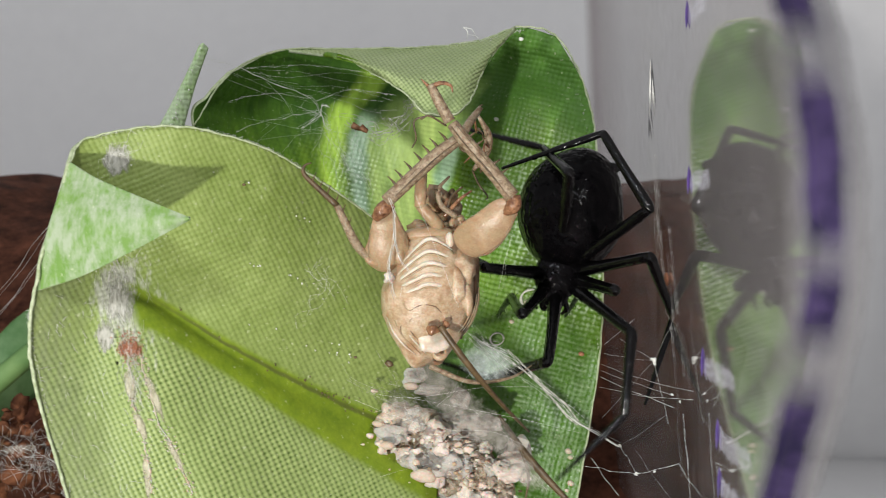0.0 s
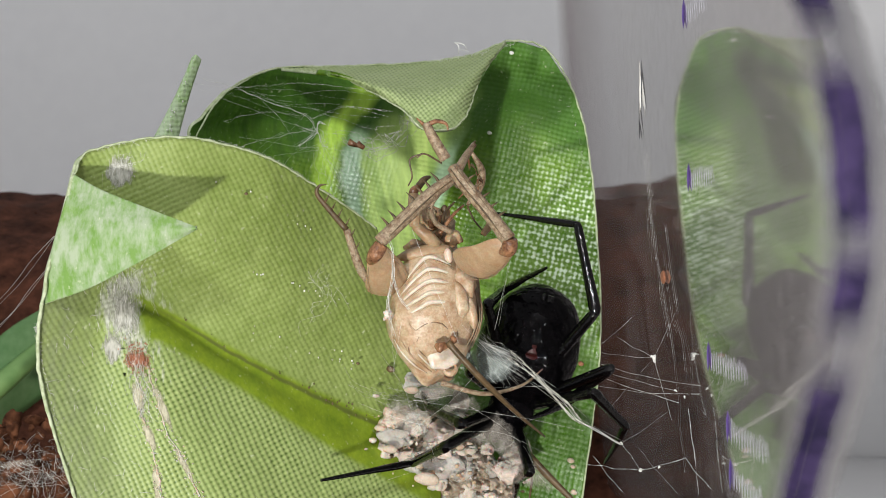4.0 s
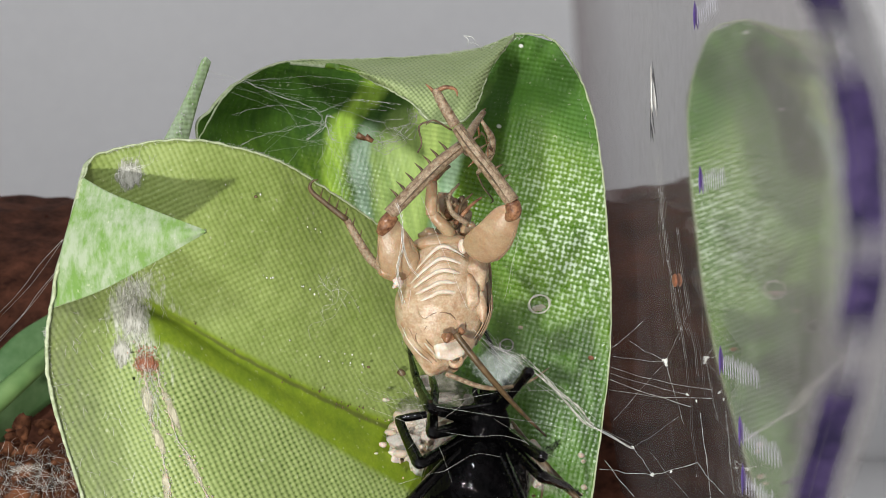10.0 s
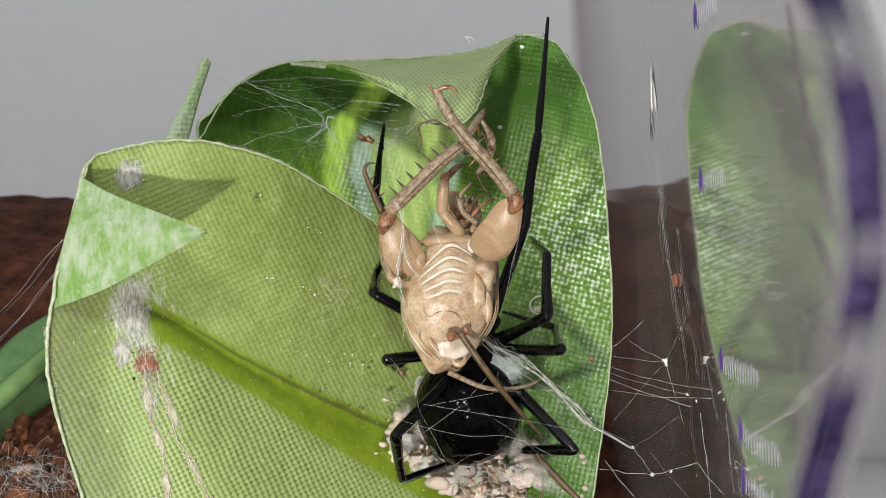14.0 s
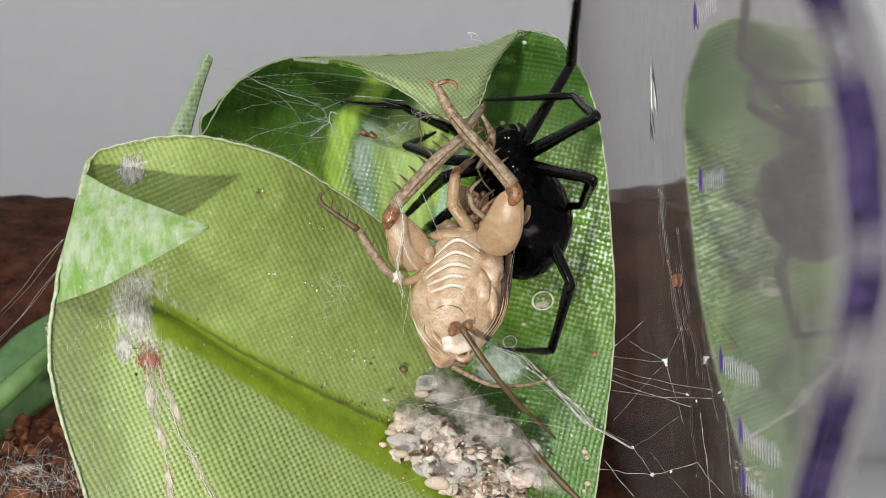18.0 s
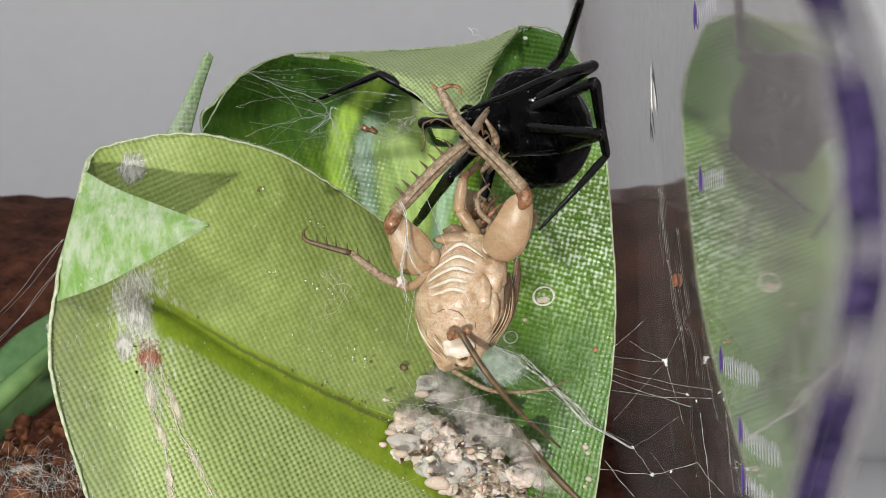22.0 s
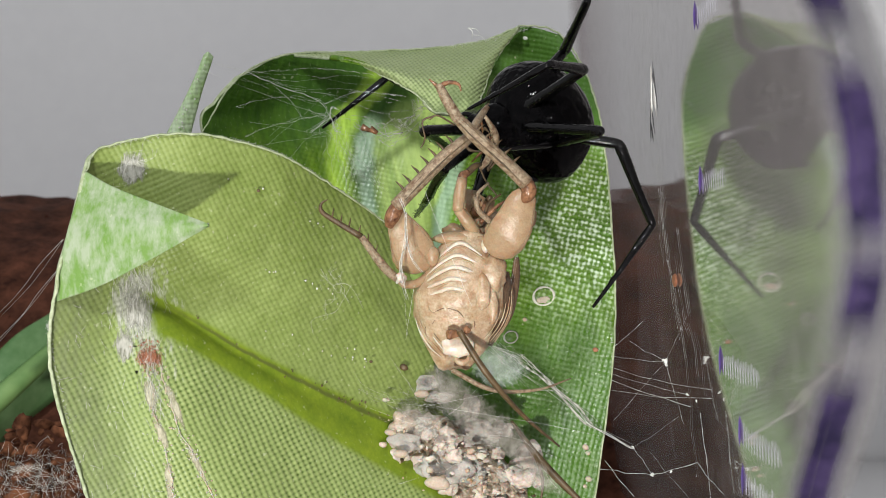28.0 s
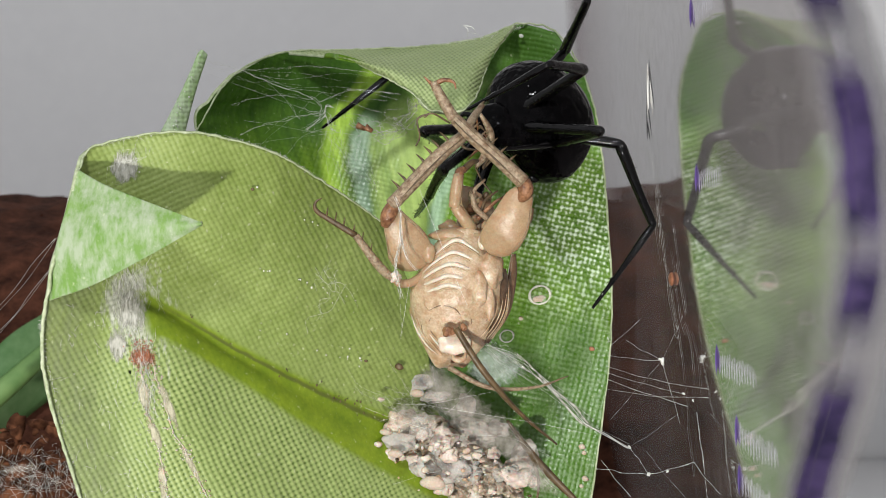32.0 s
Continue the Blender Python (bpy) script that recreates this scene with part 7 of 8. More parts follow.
def clump():
    """Cream pebbly lumps heaped between the two leaves."""
    tones = ((CRUMB, "cream lump"), (CRUMB_WHITE, "pinkish white lump"), (CRUMB_GREY, "grey matted lump"))
    bm = bmesh.new()
    along, across = Vector((10.9, 2.4, -6.2)), Vector((0.46, 0.0, 0.89))
    net = []
    for i in range(131):
        f, row = i / 130, []
        half = 2.75 * math.sqrt(max(0.02, math.sin(math.pi * (0.06 + 0.94 * f ** 0.8)))) + 0.5 * noise.noise(Vector((f * 9, 3, 1)))
        for j in range(71):
            g = j / 35 - 1
            c = Vector((-4.2, -16.6, -14.1)) + along * f + across * g * (half + 0.35 * noise.noise(Vector((f * 25, g * 2, 8))))
            q = Vector((c.x, c.z, 0))
            high = 0.9 * abs(noise.noise(q * 0.55)) + 0.75 * abs(noise.noise(q * 1.3 + Vector((7, 1, 2)))) + 0.4 * noise.noise(q * 2.9) + 0.16 * noise.noise(q * 7)
            c.y += 0.9 - 1.9 * (1 - g * g) ** 0.5 * (0.35 + high)
            row.append(bm.verts.new(c * MM))
        net.append(row)
    for a, b in zip(net, net[1:]):
        for j in range(70):
            bm.faces.new((a[j], b[j], b[j + 1], a[j + 1]))
    own(part("crust", bm, CRUST, None, "pale crumpled crust with olive stains"), debris)
    for i in range(46):
        f, g = random.random(), random.uniform(-1, 1)
        c = Vector((-4.00, -17.60, -14.20)).lerp(Vector((6.90, -15.20, -20.40)), f) + Vector((0.46, 0.0, 0.89)) * g * (1.9 + 0.7 * f)
        c.y += abs(g) * 0.7 + random.uniform(-0.5, 0.6)
        mat, label = tones[random.choice((0, 1, 1, 2, 2))]
        bm = bmesh.new()
        crumb(bm, c, random.choice((0.3, 0.4, 0.5, 0.7, 0.9)), 4, 0.75)
        own(part("lump", bm, mat, None, label), debris)
    for q, r in (((-1.60, -14.40, -10.90), 0.7), ((-0.40, -14.20, -11.90), 0.8), ((2.31, -13.60, -12.60), 0.8), ((4.83, -13.00, -14.60), 0.8), ((6.90, -13.00, -16.60), 1.0), ((0.4, -15.6, -17.2), 1.6), ((2.2, -15.4, -17.6), 1.5), ((3.00, -13.60, -19.28), 2.0), ((-1.08, -15.00, -16.16), 1.9), ((1.63, -14.40, -14.87), 1.8)):
        bm = bmesh.new()
        crumb(bm, q, r, 5, 0.6)
        own(part("lump", bm, CRUMB_GREY, None, "grey matted lump"), debris)
    for mat, n, label in ((CRUMB, 34, "cream crumbs"), (CRUMB_WHITE, 40, "white crumbs"), (TAN, 14, "tan crumbs"), (BROWN, 5, "brown crumbs")):
        bm = bmesh.new()
        for _ in range(n):
            c = Vector((-3.6, -18.60, -14.00)).lerp(Vector((7.0, -16.20, -20.00)), random.random())
            c += Vector((random.gauss(0, 1.3), random.gauss(0.2, 0.4), random.gauss(0, 1.3)))
            crumb(bm, c, random.choice((0.1, 0.12, 0.15, 0.2, 0.26)) * random.uniform(0.7, 1.3), 2, 0.4)
        own(part("crumbs", bm, mat, None, label), debris)
    for spot, wide, high, tip in (((1.6, -19.6, -12.0), 4.6, 2.6, -0.50), ((4.8, -19.4, -14.6), 4.2, 2.2, -0.55), ((-1.6, -19.2, -13.6), 3.0, 2.2, -0.35), ((7.4, -19.0, -17.4), 3.2, 1.8, -0.60), ((0.2, -18.8, -10.4), 2.4, 1.8, -0.8)):
        rows = [[(spot[0] + wide * u - high * v * tip * 0.3, spot[1] - 0.8 * math.cos(u * 1.4) + 0.4 * noise.noise(Vector((u * 2, v * 2, spot[0]))), spot[2] + high * v + wide * u * tip) for u in (-1, -0.5, 0, 0.5, 1)] for v in (1, 0.33, -0.33, -1)]
        sheet("veil", rows, 40, 30, 0.02, (VEIL, VEIL, VEIL), debris, "thin grey silk veil", 0.3)


clump()
for q, s in (((-1.73, -16.80, -11.37), 0.6), ((-4.14, -18.00, -14.26), 0.5), ((-3.36, -19.00, -15.81), 0.6), ((-0.39, -19.00, -18.08), 1.0)):
    pod = thing("pale_scrap", q, "small cream-white dried scrap stuck in silk", "scrap", "pale scraps")
    part("scrap", blob(bmesh.new(), (0, 0, 0), (s, 0.35, s * 0.55), rough=0.3, size=0.8), CRUMB, pod)


def spot_on_leaf(name, at, r, material, label):
    ob = thing(name, lay(BACK_SKIN, at[0], at[1], 0.06), label, "droplet", "spots on the leaf")
    bm = bmesh.new()
    n = 20
    ring = [Vector((math.cos(6.2832 * i / n), 0, 0.96 * math.sin(6.2832 * i / n))) * r * (1 + 0.05 * math.sin(2 * 6.2832 * i / n + r)) for i in range(n + 1)]
    tube(bm, ring, [r * (0.16 + 0.04 * math.sin(i * 1.3) - 0.04 * math.sin(6.2832 * i / n)) for i in range(n + 1)], 8, 0, 0.6)
    part("ring", bm, material, ob)
    part("film", blob(bmesh.new(), (0, 0.03, 0), (r * 0.95, 0.03, r * 0.95)), FILM, ob, "thin clear skin")
    if r > 0.7:
        part("crust", blob(bmesh.new(), (0.03, 0.0, -r * 0.42), (r * 0.74, 0.08, r * 0.40), rough=0.2, size=0.4), CRUMB, ob, "pinkish crust")
    return ob


front_spots = []
spots = [spot_on_leaf("dried_drop", (8.50, -3.98), 0.85, DROP, "pale ring-shaped dried drop on the leaf"),
         spot_on_leaf("dried_drop", (5.70, -7.40), 0.55, SILK_GREY, "faint ring-shaped dried drop on the leaf")]
for q, s, m in (((7.19, -1.20, 18.50), 0.22, SILK), ((5.19, -3.00, 11.32), 0.22, SILK), ((6.87, -8.80, -5.93), 0.22, CRUMB), ((12.73, -6.40, -8.42), 0.25, RUST), ((-13.40, -27.10, 4.22), 0.14, BROWN), ((-5.61, -18.60, -8.72), 0.14, BROWN), ((-3.08, -16.00, -9.34), 0.35, BROWN), ((11.80, -9.00, -16.40), 0.3, CRUMB), ((12.03, -9.00, -18.99), 0.3, CRUMB), ((11.95, -9.00, -16.90), 0.22, CRUMB), ((11.7, -9.0, -19.6), 0.2, CRUMB)):
    if -15 < q[1] and q[2] < 3:
        q = lay(BACK_SKIN, q[0], q[2], 0.04)
    sp = thing("speck", q, "tiny speck stuck on a leaf", "speck", "specks on the leaves")
    part("grain", blob(bmesh.new(), (0, 0, 0), (s, s * 0.5, s * 0.8), rough=0.4, size=0.3, segs=(8, 6)), m, sp)
    (spots if q[1] > -15 else front_spots).append(sp)

stain = thing("silk_stain", (-21.34, -29.00, -6.41), "matted white silk with a rusty brown patch on the leaf", "silk", kind="stuff")


def matted():
    rows = [[lay(FRONT_SKIN, x, z, 0.10 + 0.10 * noise.noise(Vector((x, z, 0)) * 1.2)) for x in xs] for z, xs in (
        (-0.6, (-24.2, -23.0, -21.8, -20.5, -19.6)), (-2.6, (-24.0, -22.9, -21.7, -20.6, -19.9)), (-4.6, (-23.4, -22.6, -21.6, -20.7, -20.0)), (-5.6, (-22.9, -22.2, -21.4, -20.6, -19.9)), (-6.9, (-22.6, -22.0, -21.3, -20.6, -19.8)))]
    sheet("felt", rows, 60, 80, 0.03, (FELT, FELT, FELT), stain, "felted white silk", 0.12)
    sheet("felt", [[lay(FRONT_SKIN, x, z, 0.14) for x in (-23.6, -22.8, -22.0, -21.5)] for z in (-4.8, -6.2, -7.6, -8.8)], 40, 50, 0.03, (FELT, FELT, FELT), stain, "white silk tuft", 0.12)
    for x0, z0, x1, z1, w in ((-20.95, -8.6, -20.3, -12.0, 0.75), (-20.0, -8.6, -18.1, -13.4, 0.55), (-20.4, -11.7, -19.3, -14.6, 0.62), (-19.6, -14.0, -19.1, -19.5, 0.5), (-18.6, -13.0, -16.4, -17.8, 0.42)):
        rows = []
        for k in range(6):
            x, z = x0 + (x1 - x0) * k / 5, z0 + (z1 - z0) * k / 5
            rows.append([lay(FRONT_SKIN, x + w * u * (1.0 - 0.5 * k / 5), z, 0.07) for u in (-1, 0, 1)])
        sheet("felt", rows, 16, 60, 0.03, (TRAIL, TRAIL, TRAIL), stain, "tan felted trail", 0.10)
    rows = [[lay(FRONT_SKIN, -20.75 + 1.15 * u - 0.3 * v, -7.75 + 1.05 * v + 0.2 * u, 0.12) for u in (-1, -0.4, 0.4, 1)] for v in (1, 0.3, -0.3, -1)]
    sheet("rusty_felt", rows, 40, 40, 0.03, (RUST_FELT, RUST_FELT, RUST_FELT), stain, "rusty brown felt", 0.10)
    for mat, n, r in ((SILK_GREY, 90, 0.007), (SILK, 190, 0.007)):
        bm = bmesh.new()
        for _ in range(n):
            f = random.random() ** 1.3
            c = lay(FRONT_SKIN, -21.9 + 1.7 * f + random.gauss(0, 0.95) * (1 - 0.75 * f), -0.8 - 10.5 * f + random.gauss(0, 0.4), 0.12)
            e = lay(FRONT_SKIN, c.x + random.gauss(0.08, 0.25), c.z - random.uniform(0.4, 1.5), 0.12)
            tube(bm, [c, (c + e) / 2 + Vector((random.gauss(0, 0.12), -0.05, 0)), e], [r, r * 1.5, r * 0.6], 3)
        own(part("fibres", bm, mat, None), stain)
    bm = bmesh.new()
    for _ in range(260):
        g, h = random.gauss(0, 0.40), random.gauss(0, 0.55)
        crumb(bm, lay(FRONT_SKIN, -20.75 + g - 0.25 * h, -7.45 + h, random.uniform(0.0, 0.12)), random.uniform(0.02, 0.065))
    own(part("rusty_patch", bm, RUST, None, "rusty brown patch"), stain)
    bm = bmesh.new()
    for line in ([(-20.92, -30.70, -7.91), (-20.52, -30.70, -9.90), (-20.22, -30.60, -12.30), (-19.39, -30.30, -15.52), (-19.12, -30.00, -17.96)], [(-19.93, -30.40, -8.33), (-19.34, -30.10, -10.75), (-18.15, -29.80, -13.98), (-17.34, -29.60, -15.61), (-16.32, -29.40, -18.05)]):
        q = [lay(FRONT_SKIN, c.x + 0.22 * noise.noise(c * 1.1), c.z, 0.02) for c in spline(line, 80)]
        tube(bm, q, [0.03 + 0.12 * abs(noise.noise(c * 2.7)) for c in q], 6)
        for _ in range(170):
            c = q[random.randrange(80)]
            c = lay(FRONT_SKIN, c.x + random.gauss(0, 0.22), c.z + random.gauss(0, 0.2), 0.03)
            crumb(bm, c, random.uniform(0.03, 0.09), 1)
    own(part("dried_trail", bm, CRUMB, None, "tan dried trail"), stain)
    bm = bmesh.new()
    for _ in range(110):
        c = lay(FRONT_SKIN, random.uniform(-26.0, -20.5), random.uniform(-19.5, -2.5), 0.06)
        e = Vector((random.gauss(0.15, 0.3), 0, random.gauss(-0.4, 0.4)))
        bow = Vector((random.gauss(0, 0.05), 0, random.gauss(0, 0.04)))
        q = [lay(FRONT_SKIN, (c + e * f + bow * math.sin(math.pi * f)).x, (c + e * f + bow * math.sin(math.pi * f)).z, 0.06) for f in (0, 0.25, 0.5, 0.75, 1)]
        tube(bm, q, [0.004, 0.009, 0.012, 0.009, 0.004], 4)
    own(part("loose_fibres", bm, SILK, None), stain)


matted()

tuft = thing("silk_tuft", (-21.78, -31.00, 5.99), "small tuft of white silk on the leaf", "silk", kind="stuff")
web = thing("silk_web", (-9.61, -12.00, 10.63), "fine white spider silk strung across the rolled leaf", "silk", kind="stuff")


def fan(lines, r, parent, material=SILK, spread=0.8, count=3, name="threads", beads=0.0, curl=0.005):
    many = []
    for a, b in lines:
        for _ in range(count):
            j = lambda: Vector((random.gauss(0, spread), random.gauss(0, spread * 0.6), random.gauss(0, spread)))
            many.append((Vector(a) + j(), Vector(b) + j()))
    strands(name, many, r, material, parent, sag=0.006, beads=beads, curl=curl)


fan([((-19.18, -11.00, 15.10), (-9.82, -9.00, 11.09)), ((-18.05, -9.00, 14.38), (-4.99, -6.00, 13.97)), ((-16.64, -9.00, 13.68), (-8.71, -8.00, 10.70)), ((-16.99, -10.00, 9.38), (-9.82, -9.00, 10.86)),
     ((-9.82, -9.00, 10.86), (-6.06, -9.00, 10.15)), ((-15.34, -8.00, 14.72), (-2.99, -10.00, 12.41)), ((-14.29, -9.00, 9.45), (-10.06, -9.00, 11.33)), ((-10.45, -10.00, 9.61), (-8.65, -9.00, 11.56))], 0.011, web, SILK, 1.3, 2, "threads", 0.4, 0.02)
fan([((-10.92, -10.00, 9.61), (-9.29, -10.00, 11.01)), ((-9.29, -10.00, 11.01), (-10.45, -10.00, 11.48)), ((-9.29, -10.00, 11.01), (-8.59, -10.00, 9.85))], 0.018, web, SILK, 0.3, 3, "knot", 0.0, 0.14)
fan([((-6.72, -10.00, 10.22), (-4.85, -10.00, 9.38)), ((-4.85, -10.00, 9.38), (-2.29, -10.00, 11.01)), ((-2.29, -10.00, 11.01), (-1.58, -11.00, 12.09))], 0.03, web, SILK_GREY, 0.4, 9, "tangle", 0.0, 0.16)
fan([((-8.95, -4.00, 9.30), (-7.01, -4.00, 5.40)), ((-7.98, -4.00, 9.78), (-6.03, -4.00, 4.92))], 0.014, web, SILK, 0.9, 9, "sheet_silk", 0.0, 0.08)
for i, (a, b) in enumerate((((-6.70, -10.40, 10.05), (-6.00, -10.40, 9.73)), ((-6.00, -10.40, 9.91), (-5.40, -10.40, 9.54)))):
    bm = bmesh.new()
    tube(bm, [a, b], [0.3, 0.18], 7)
    own(part("scrap", bm, KNEE, None, "reddish scrap"), web)

for line, r in ((((-18.9, -10.8, 15.3), (-16.1, -9.4, 14.6), (-13.6, -9.2, 13.5), (-11.45, -9.3, 12.8), (-9.95, -9.6, 12.0), (-9.34, -10.0, 10.9)), 0.030), (((-16.4, -9.5, 9.3), (-14.6, -9.4, 10.1), (-13.1, -9.4, 10.4), (-10.5, -9.8, 11.0), (-9.34, -10.0, 10.9)), 0.028),
                (((-9.34, -10.0, 10.9), (-10.1, -10.0, 10.2), (-10.8, -10.0, 9.75)), 0.07), (((-9.34, -10.0, 10.9), (-8.9, -10.0, 9.9), (-8.4, -10.0, 9.5)), 0.06), (((-9.34, -10.0, 10.9), (-9.2, -10.0, 11.6), (-8.5, -10.0, 11.5)), 0.06), (((-9.95, -9.6, 12.0), (-7.0, -9.4, 13.0), (-3.2, -10.4, 12.6)), 0.018), (((-14.2, -9.2, 13.8), (-12.4, -9.2, 12.0), (-11.6, -9.2, 10.7)), 0.014), (((-16.1, -9.4, 14.6), (-10.4, -9.0, 15.0), (-4.2, -6.0, 14.6)), 0.013), (((-17.2, -9.6, 11.8), (-13.8, -9.2, 12.6), (-10.2, -9.4, 12.2)), 0.013)):
    for k in range(2):
        q = [c + Vector(noise.noise_vector(c * 1.1 + Vector((9 * k, 0, 0)))) * (0.12 + 0.16 * k) for c in spline(line, 60)]
        own(part("thread", tube(bmesh.new(), q, [r * (0.62 - 0.28 * k) * (0.35 + 1.5 * abs(noise.noise(c * 3.1)) + 1.6 * max(0.0, noise.noise(c * 6.3) - 0.3)) for c in q], 5), SILK, None), web)
fan([((-22.44, -31.70, 4.97), (-20.91, -31.40, 7.08)), ((-22.02, -31.80, 5.95), (-21.08, -31.60, 6.55))], 0.012, tuft, SILK, 0.45, 7, "fibres", 0.0, 0.16)
sheet("felt", [[lay(FRONT_SKIN, x, z, 0.10) for x in (-23.4, -22.4, -21.2, -20.0)] for z in (7.5, 6.4, 5.2, 4.0)], 30, 30, 0.03, (FELT, FELT, FELT), tuft, "", 0.1)
fan([((-9.52, -22.50, -1.66), (-7.08, -20.50, -4.27)), ((-8.30, -21.70, -2.52), (-7.85, -22.00, -1.24)), ((-7.88, -21.50, -2.10), (-9.13, -22.00, -4.65))], 0.012, tuft, SILK, 0.6, 4, "fibres", 0.0, 0.09)

anchor = thing("silk_strands", (14.56, -20.00, -15.21), "thick white silk strands running to the container wall", "silk", kind="stuff")
fan([((2.26, -29.00, -6.01), (14.67, -19.00, -15.33)), ((3.09, -28.00, -6.67), (9.00, -25.00, -10.38)), ((3.94, -27.00, -8.16), (11.78, -22.00, -13.18))], 0.012, anchor, SILK, 0.2, 1, "strands", 0.0, 0.02)
fan([((3.13, -26.50, -6.55), (6.06, -25.50, -9.92)), ((3.95, -26.50, -6.96), (6.27, -25.50, -8.67))], 0.011, anchor, SILK_GREY, 0.5, 16, "silk_veil", 0.0, 0.05)
fan([((-5.27, -22.50, -11.01), (7.10, -29.00, -10.04)), ((-6.10, -23.00, -8.42), (-2.60, -28.00, -12.16)), ((-4.22, -28.20, -11.33), (8.78, -28.00, -14.60)), ((-4.23, -28.00, -15.82), (3.89, -28.50, -15.75)), ((2.66, -29.00, -11.86), (8.93, -26.00, -17.32)), ((-3.39, -29.00, -8.03), (1.86, -28.50, -15.35)), ((4.68, -29.00, -10.45), (-3.84, -27.50, -14.66)), ((-0.16, -29.00, -10.04), (9.19, -28.00, -12.97))], 0.010, anchor, SILK, 0.8, 1, "threads", 0.0, 0.03)
knot = Vector((16.81, -22.00, -8.49))
for a, b, r in (((13.42, -14.00, -9.47), (17.75, -38.00, -9.30), 0.016), ((13.23, -15.00, -11.21), (17.75, -38.00, -9.86), 0.016), ((13.32, -15.00, -10.39), (17.10, -33.00, -10.90), 0.022), ((13.34, -15.00, -9.90), (17.30, -30.00, -10.30), 0.014), ((13.34, -17.00, -13.48), knot, 0.012), ((13.65, -14.00, -8.60), knot, 0.014), ((14.6, -17.0, -7.2), knot, 0.013), ((15.6, -18.0, -5.6), (13.6, -14.0, -7.9), 0.013),
                (knot, (17.53, -28.00, -4.84), 0.010), (knot, (17.30, -28.00, -12.60), 0.014), ((14.67, -19.00, -15.33), (17.30, -26.00, -12.20), 0.010), ((11.96, -20.00, -16.86), (15.30, -26.00, -16.50), 0.020), ((15.30, -26.00, -16.50), (17.40, -34.00, -14.60), 0.022), ((17.40, -34.00, -14.60), (18.2, -40.0, -15.9), 0.018), ((14.60, -20.00, -15.25), (15.30, -26.00, -16.50), 0.018), ((12.4, -20.0, -16.2), (14.2, -24.0, -18.4), 0.022), ((15.62, -22.00, -15.32), (17.15, -32.00, -17.35), 0.010), ((17.6, -34.0, -11.2), (18.0, -36.0, -16.8), 0.014)):
    a, b = Vector(a), Vector(b)
    way = b - a
    q = [a + way * (i / 30) + (Vector(noise.noise_vector(a + Vector((0.12, 0, 0.05)) * i)) * 0.14 + Vector((0, 0, -0.008)) * way.length) * math.sin(math.pi * i / 30) for i in range(31)]
    own(part("thread", tube(bmesh.new(), q, [r * (0.5 + 1.6 * max(0.0, noise.noise(c * 2.6)) + 1.5 * max(0.0, noise.noise(c * 7.0) - 0.25)) for c in q], 5), (SILK, SILK_GREY)[r < 0.013], None), anchor)
for at, r in ((knot, 0.16), (knot + Vector((0.05, 0.1, -0.25)), 0.10), (knot + Vector((-0.2, 0, 0.1)), 0.08), (Vector((17.3, -30.0, -10.3)), 0.09), (Vector((17.5, -33.0, -10.5)), 0.07), (Vector((16.4, -28.0, -16.0)), 0.09), (Vector((15.30, -26.00, -16.50)), 0.12)):
    own(part("knot", blob(bmesh.new(), at, (r, r, r * 1.2), rough=1.0, size=0.12, segs=(12, 8)), SILK, None), anchor)
for k in range(3):
    q = [c + Vector((math.cos(c.x * 1.6 + 2.1 * k), math.sin(c.x * 1.6 + 2.1 * k), math.sin(c.x * 1.1 + k))) * 0.14 for c in spline([(3.60, -28.20, -6.90), (6.20, -26.50, -8.40), (9.60, -23.60, -11.60), (11.40, -22.00, -13.50), (14.56, -20.00, -15.21)], 50)]
    own(part("rope", tube(bmesh.new(), q, [0.008 + 0.028 * (i / 50) ** 2 + 0.012 * abs(noise.noise(c * 2)) for i, c in enumerate(q)], 5), (SILK, SILK_GREY, SILK)[k], None, "thick silk rope"), anchor)
for side in (-1, 1):
    rows = []
    for i, c in enumerate(spline([(3.90, -27.90, -6.90), (6.20, -26.50, -8.40), (9.60, -23.60, -11.60), (11.40, -22.00, -13.50), (14.50, -20.00, -15.15)], 9)):
        c = c + Vector((0.16, 0, 0.20)) * side * math.sin(0.9 * i)
        rows.append([c + Vector((0.15, 0, 0.17)) * u * (0.7 + 0.6 * abs(noise.noise(c))) for u in (-1, 0, 1)])
    sheet("band", rows, 12, 120, 0.02, (FELT, FELT, FELT), anchor, "flat translucent band of silk", 0.06)
sheet("gauze", [[(4.15 + 2.3 * u + 0.5 * v, -22.0 - 0.6 * (1 - u * u), -8.9 + 1.7 * v - 0.9 * u) for u in (-1, -0.4, 0.4, 1)] for v in (1, 0, -1)], 40, 40, 0.02, (GAUZE, GAUZE, GAUZE), anchor, "pale gauze of silk", 0.15)
part("knot", blob(bmesh.new(), Vector((14.56, -20.00, -15.21)) - Vector((14.56, -20.00, -15.21)), (0.13, 0.1, 0.12), rough=0.6, size=0.1), SILK, anchor)

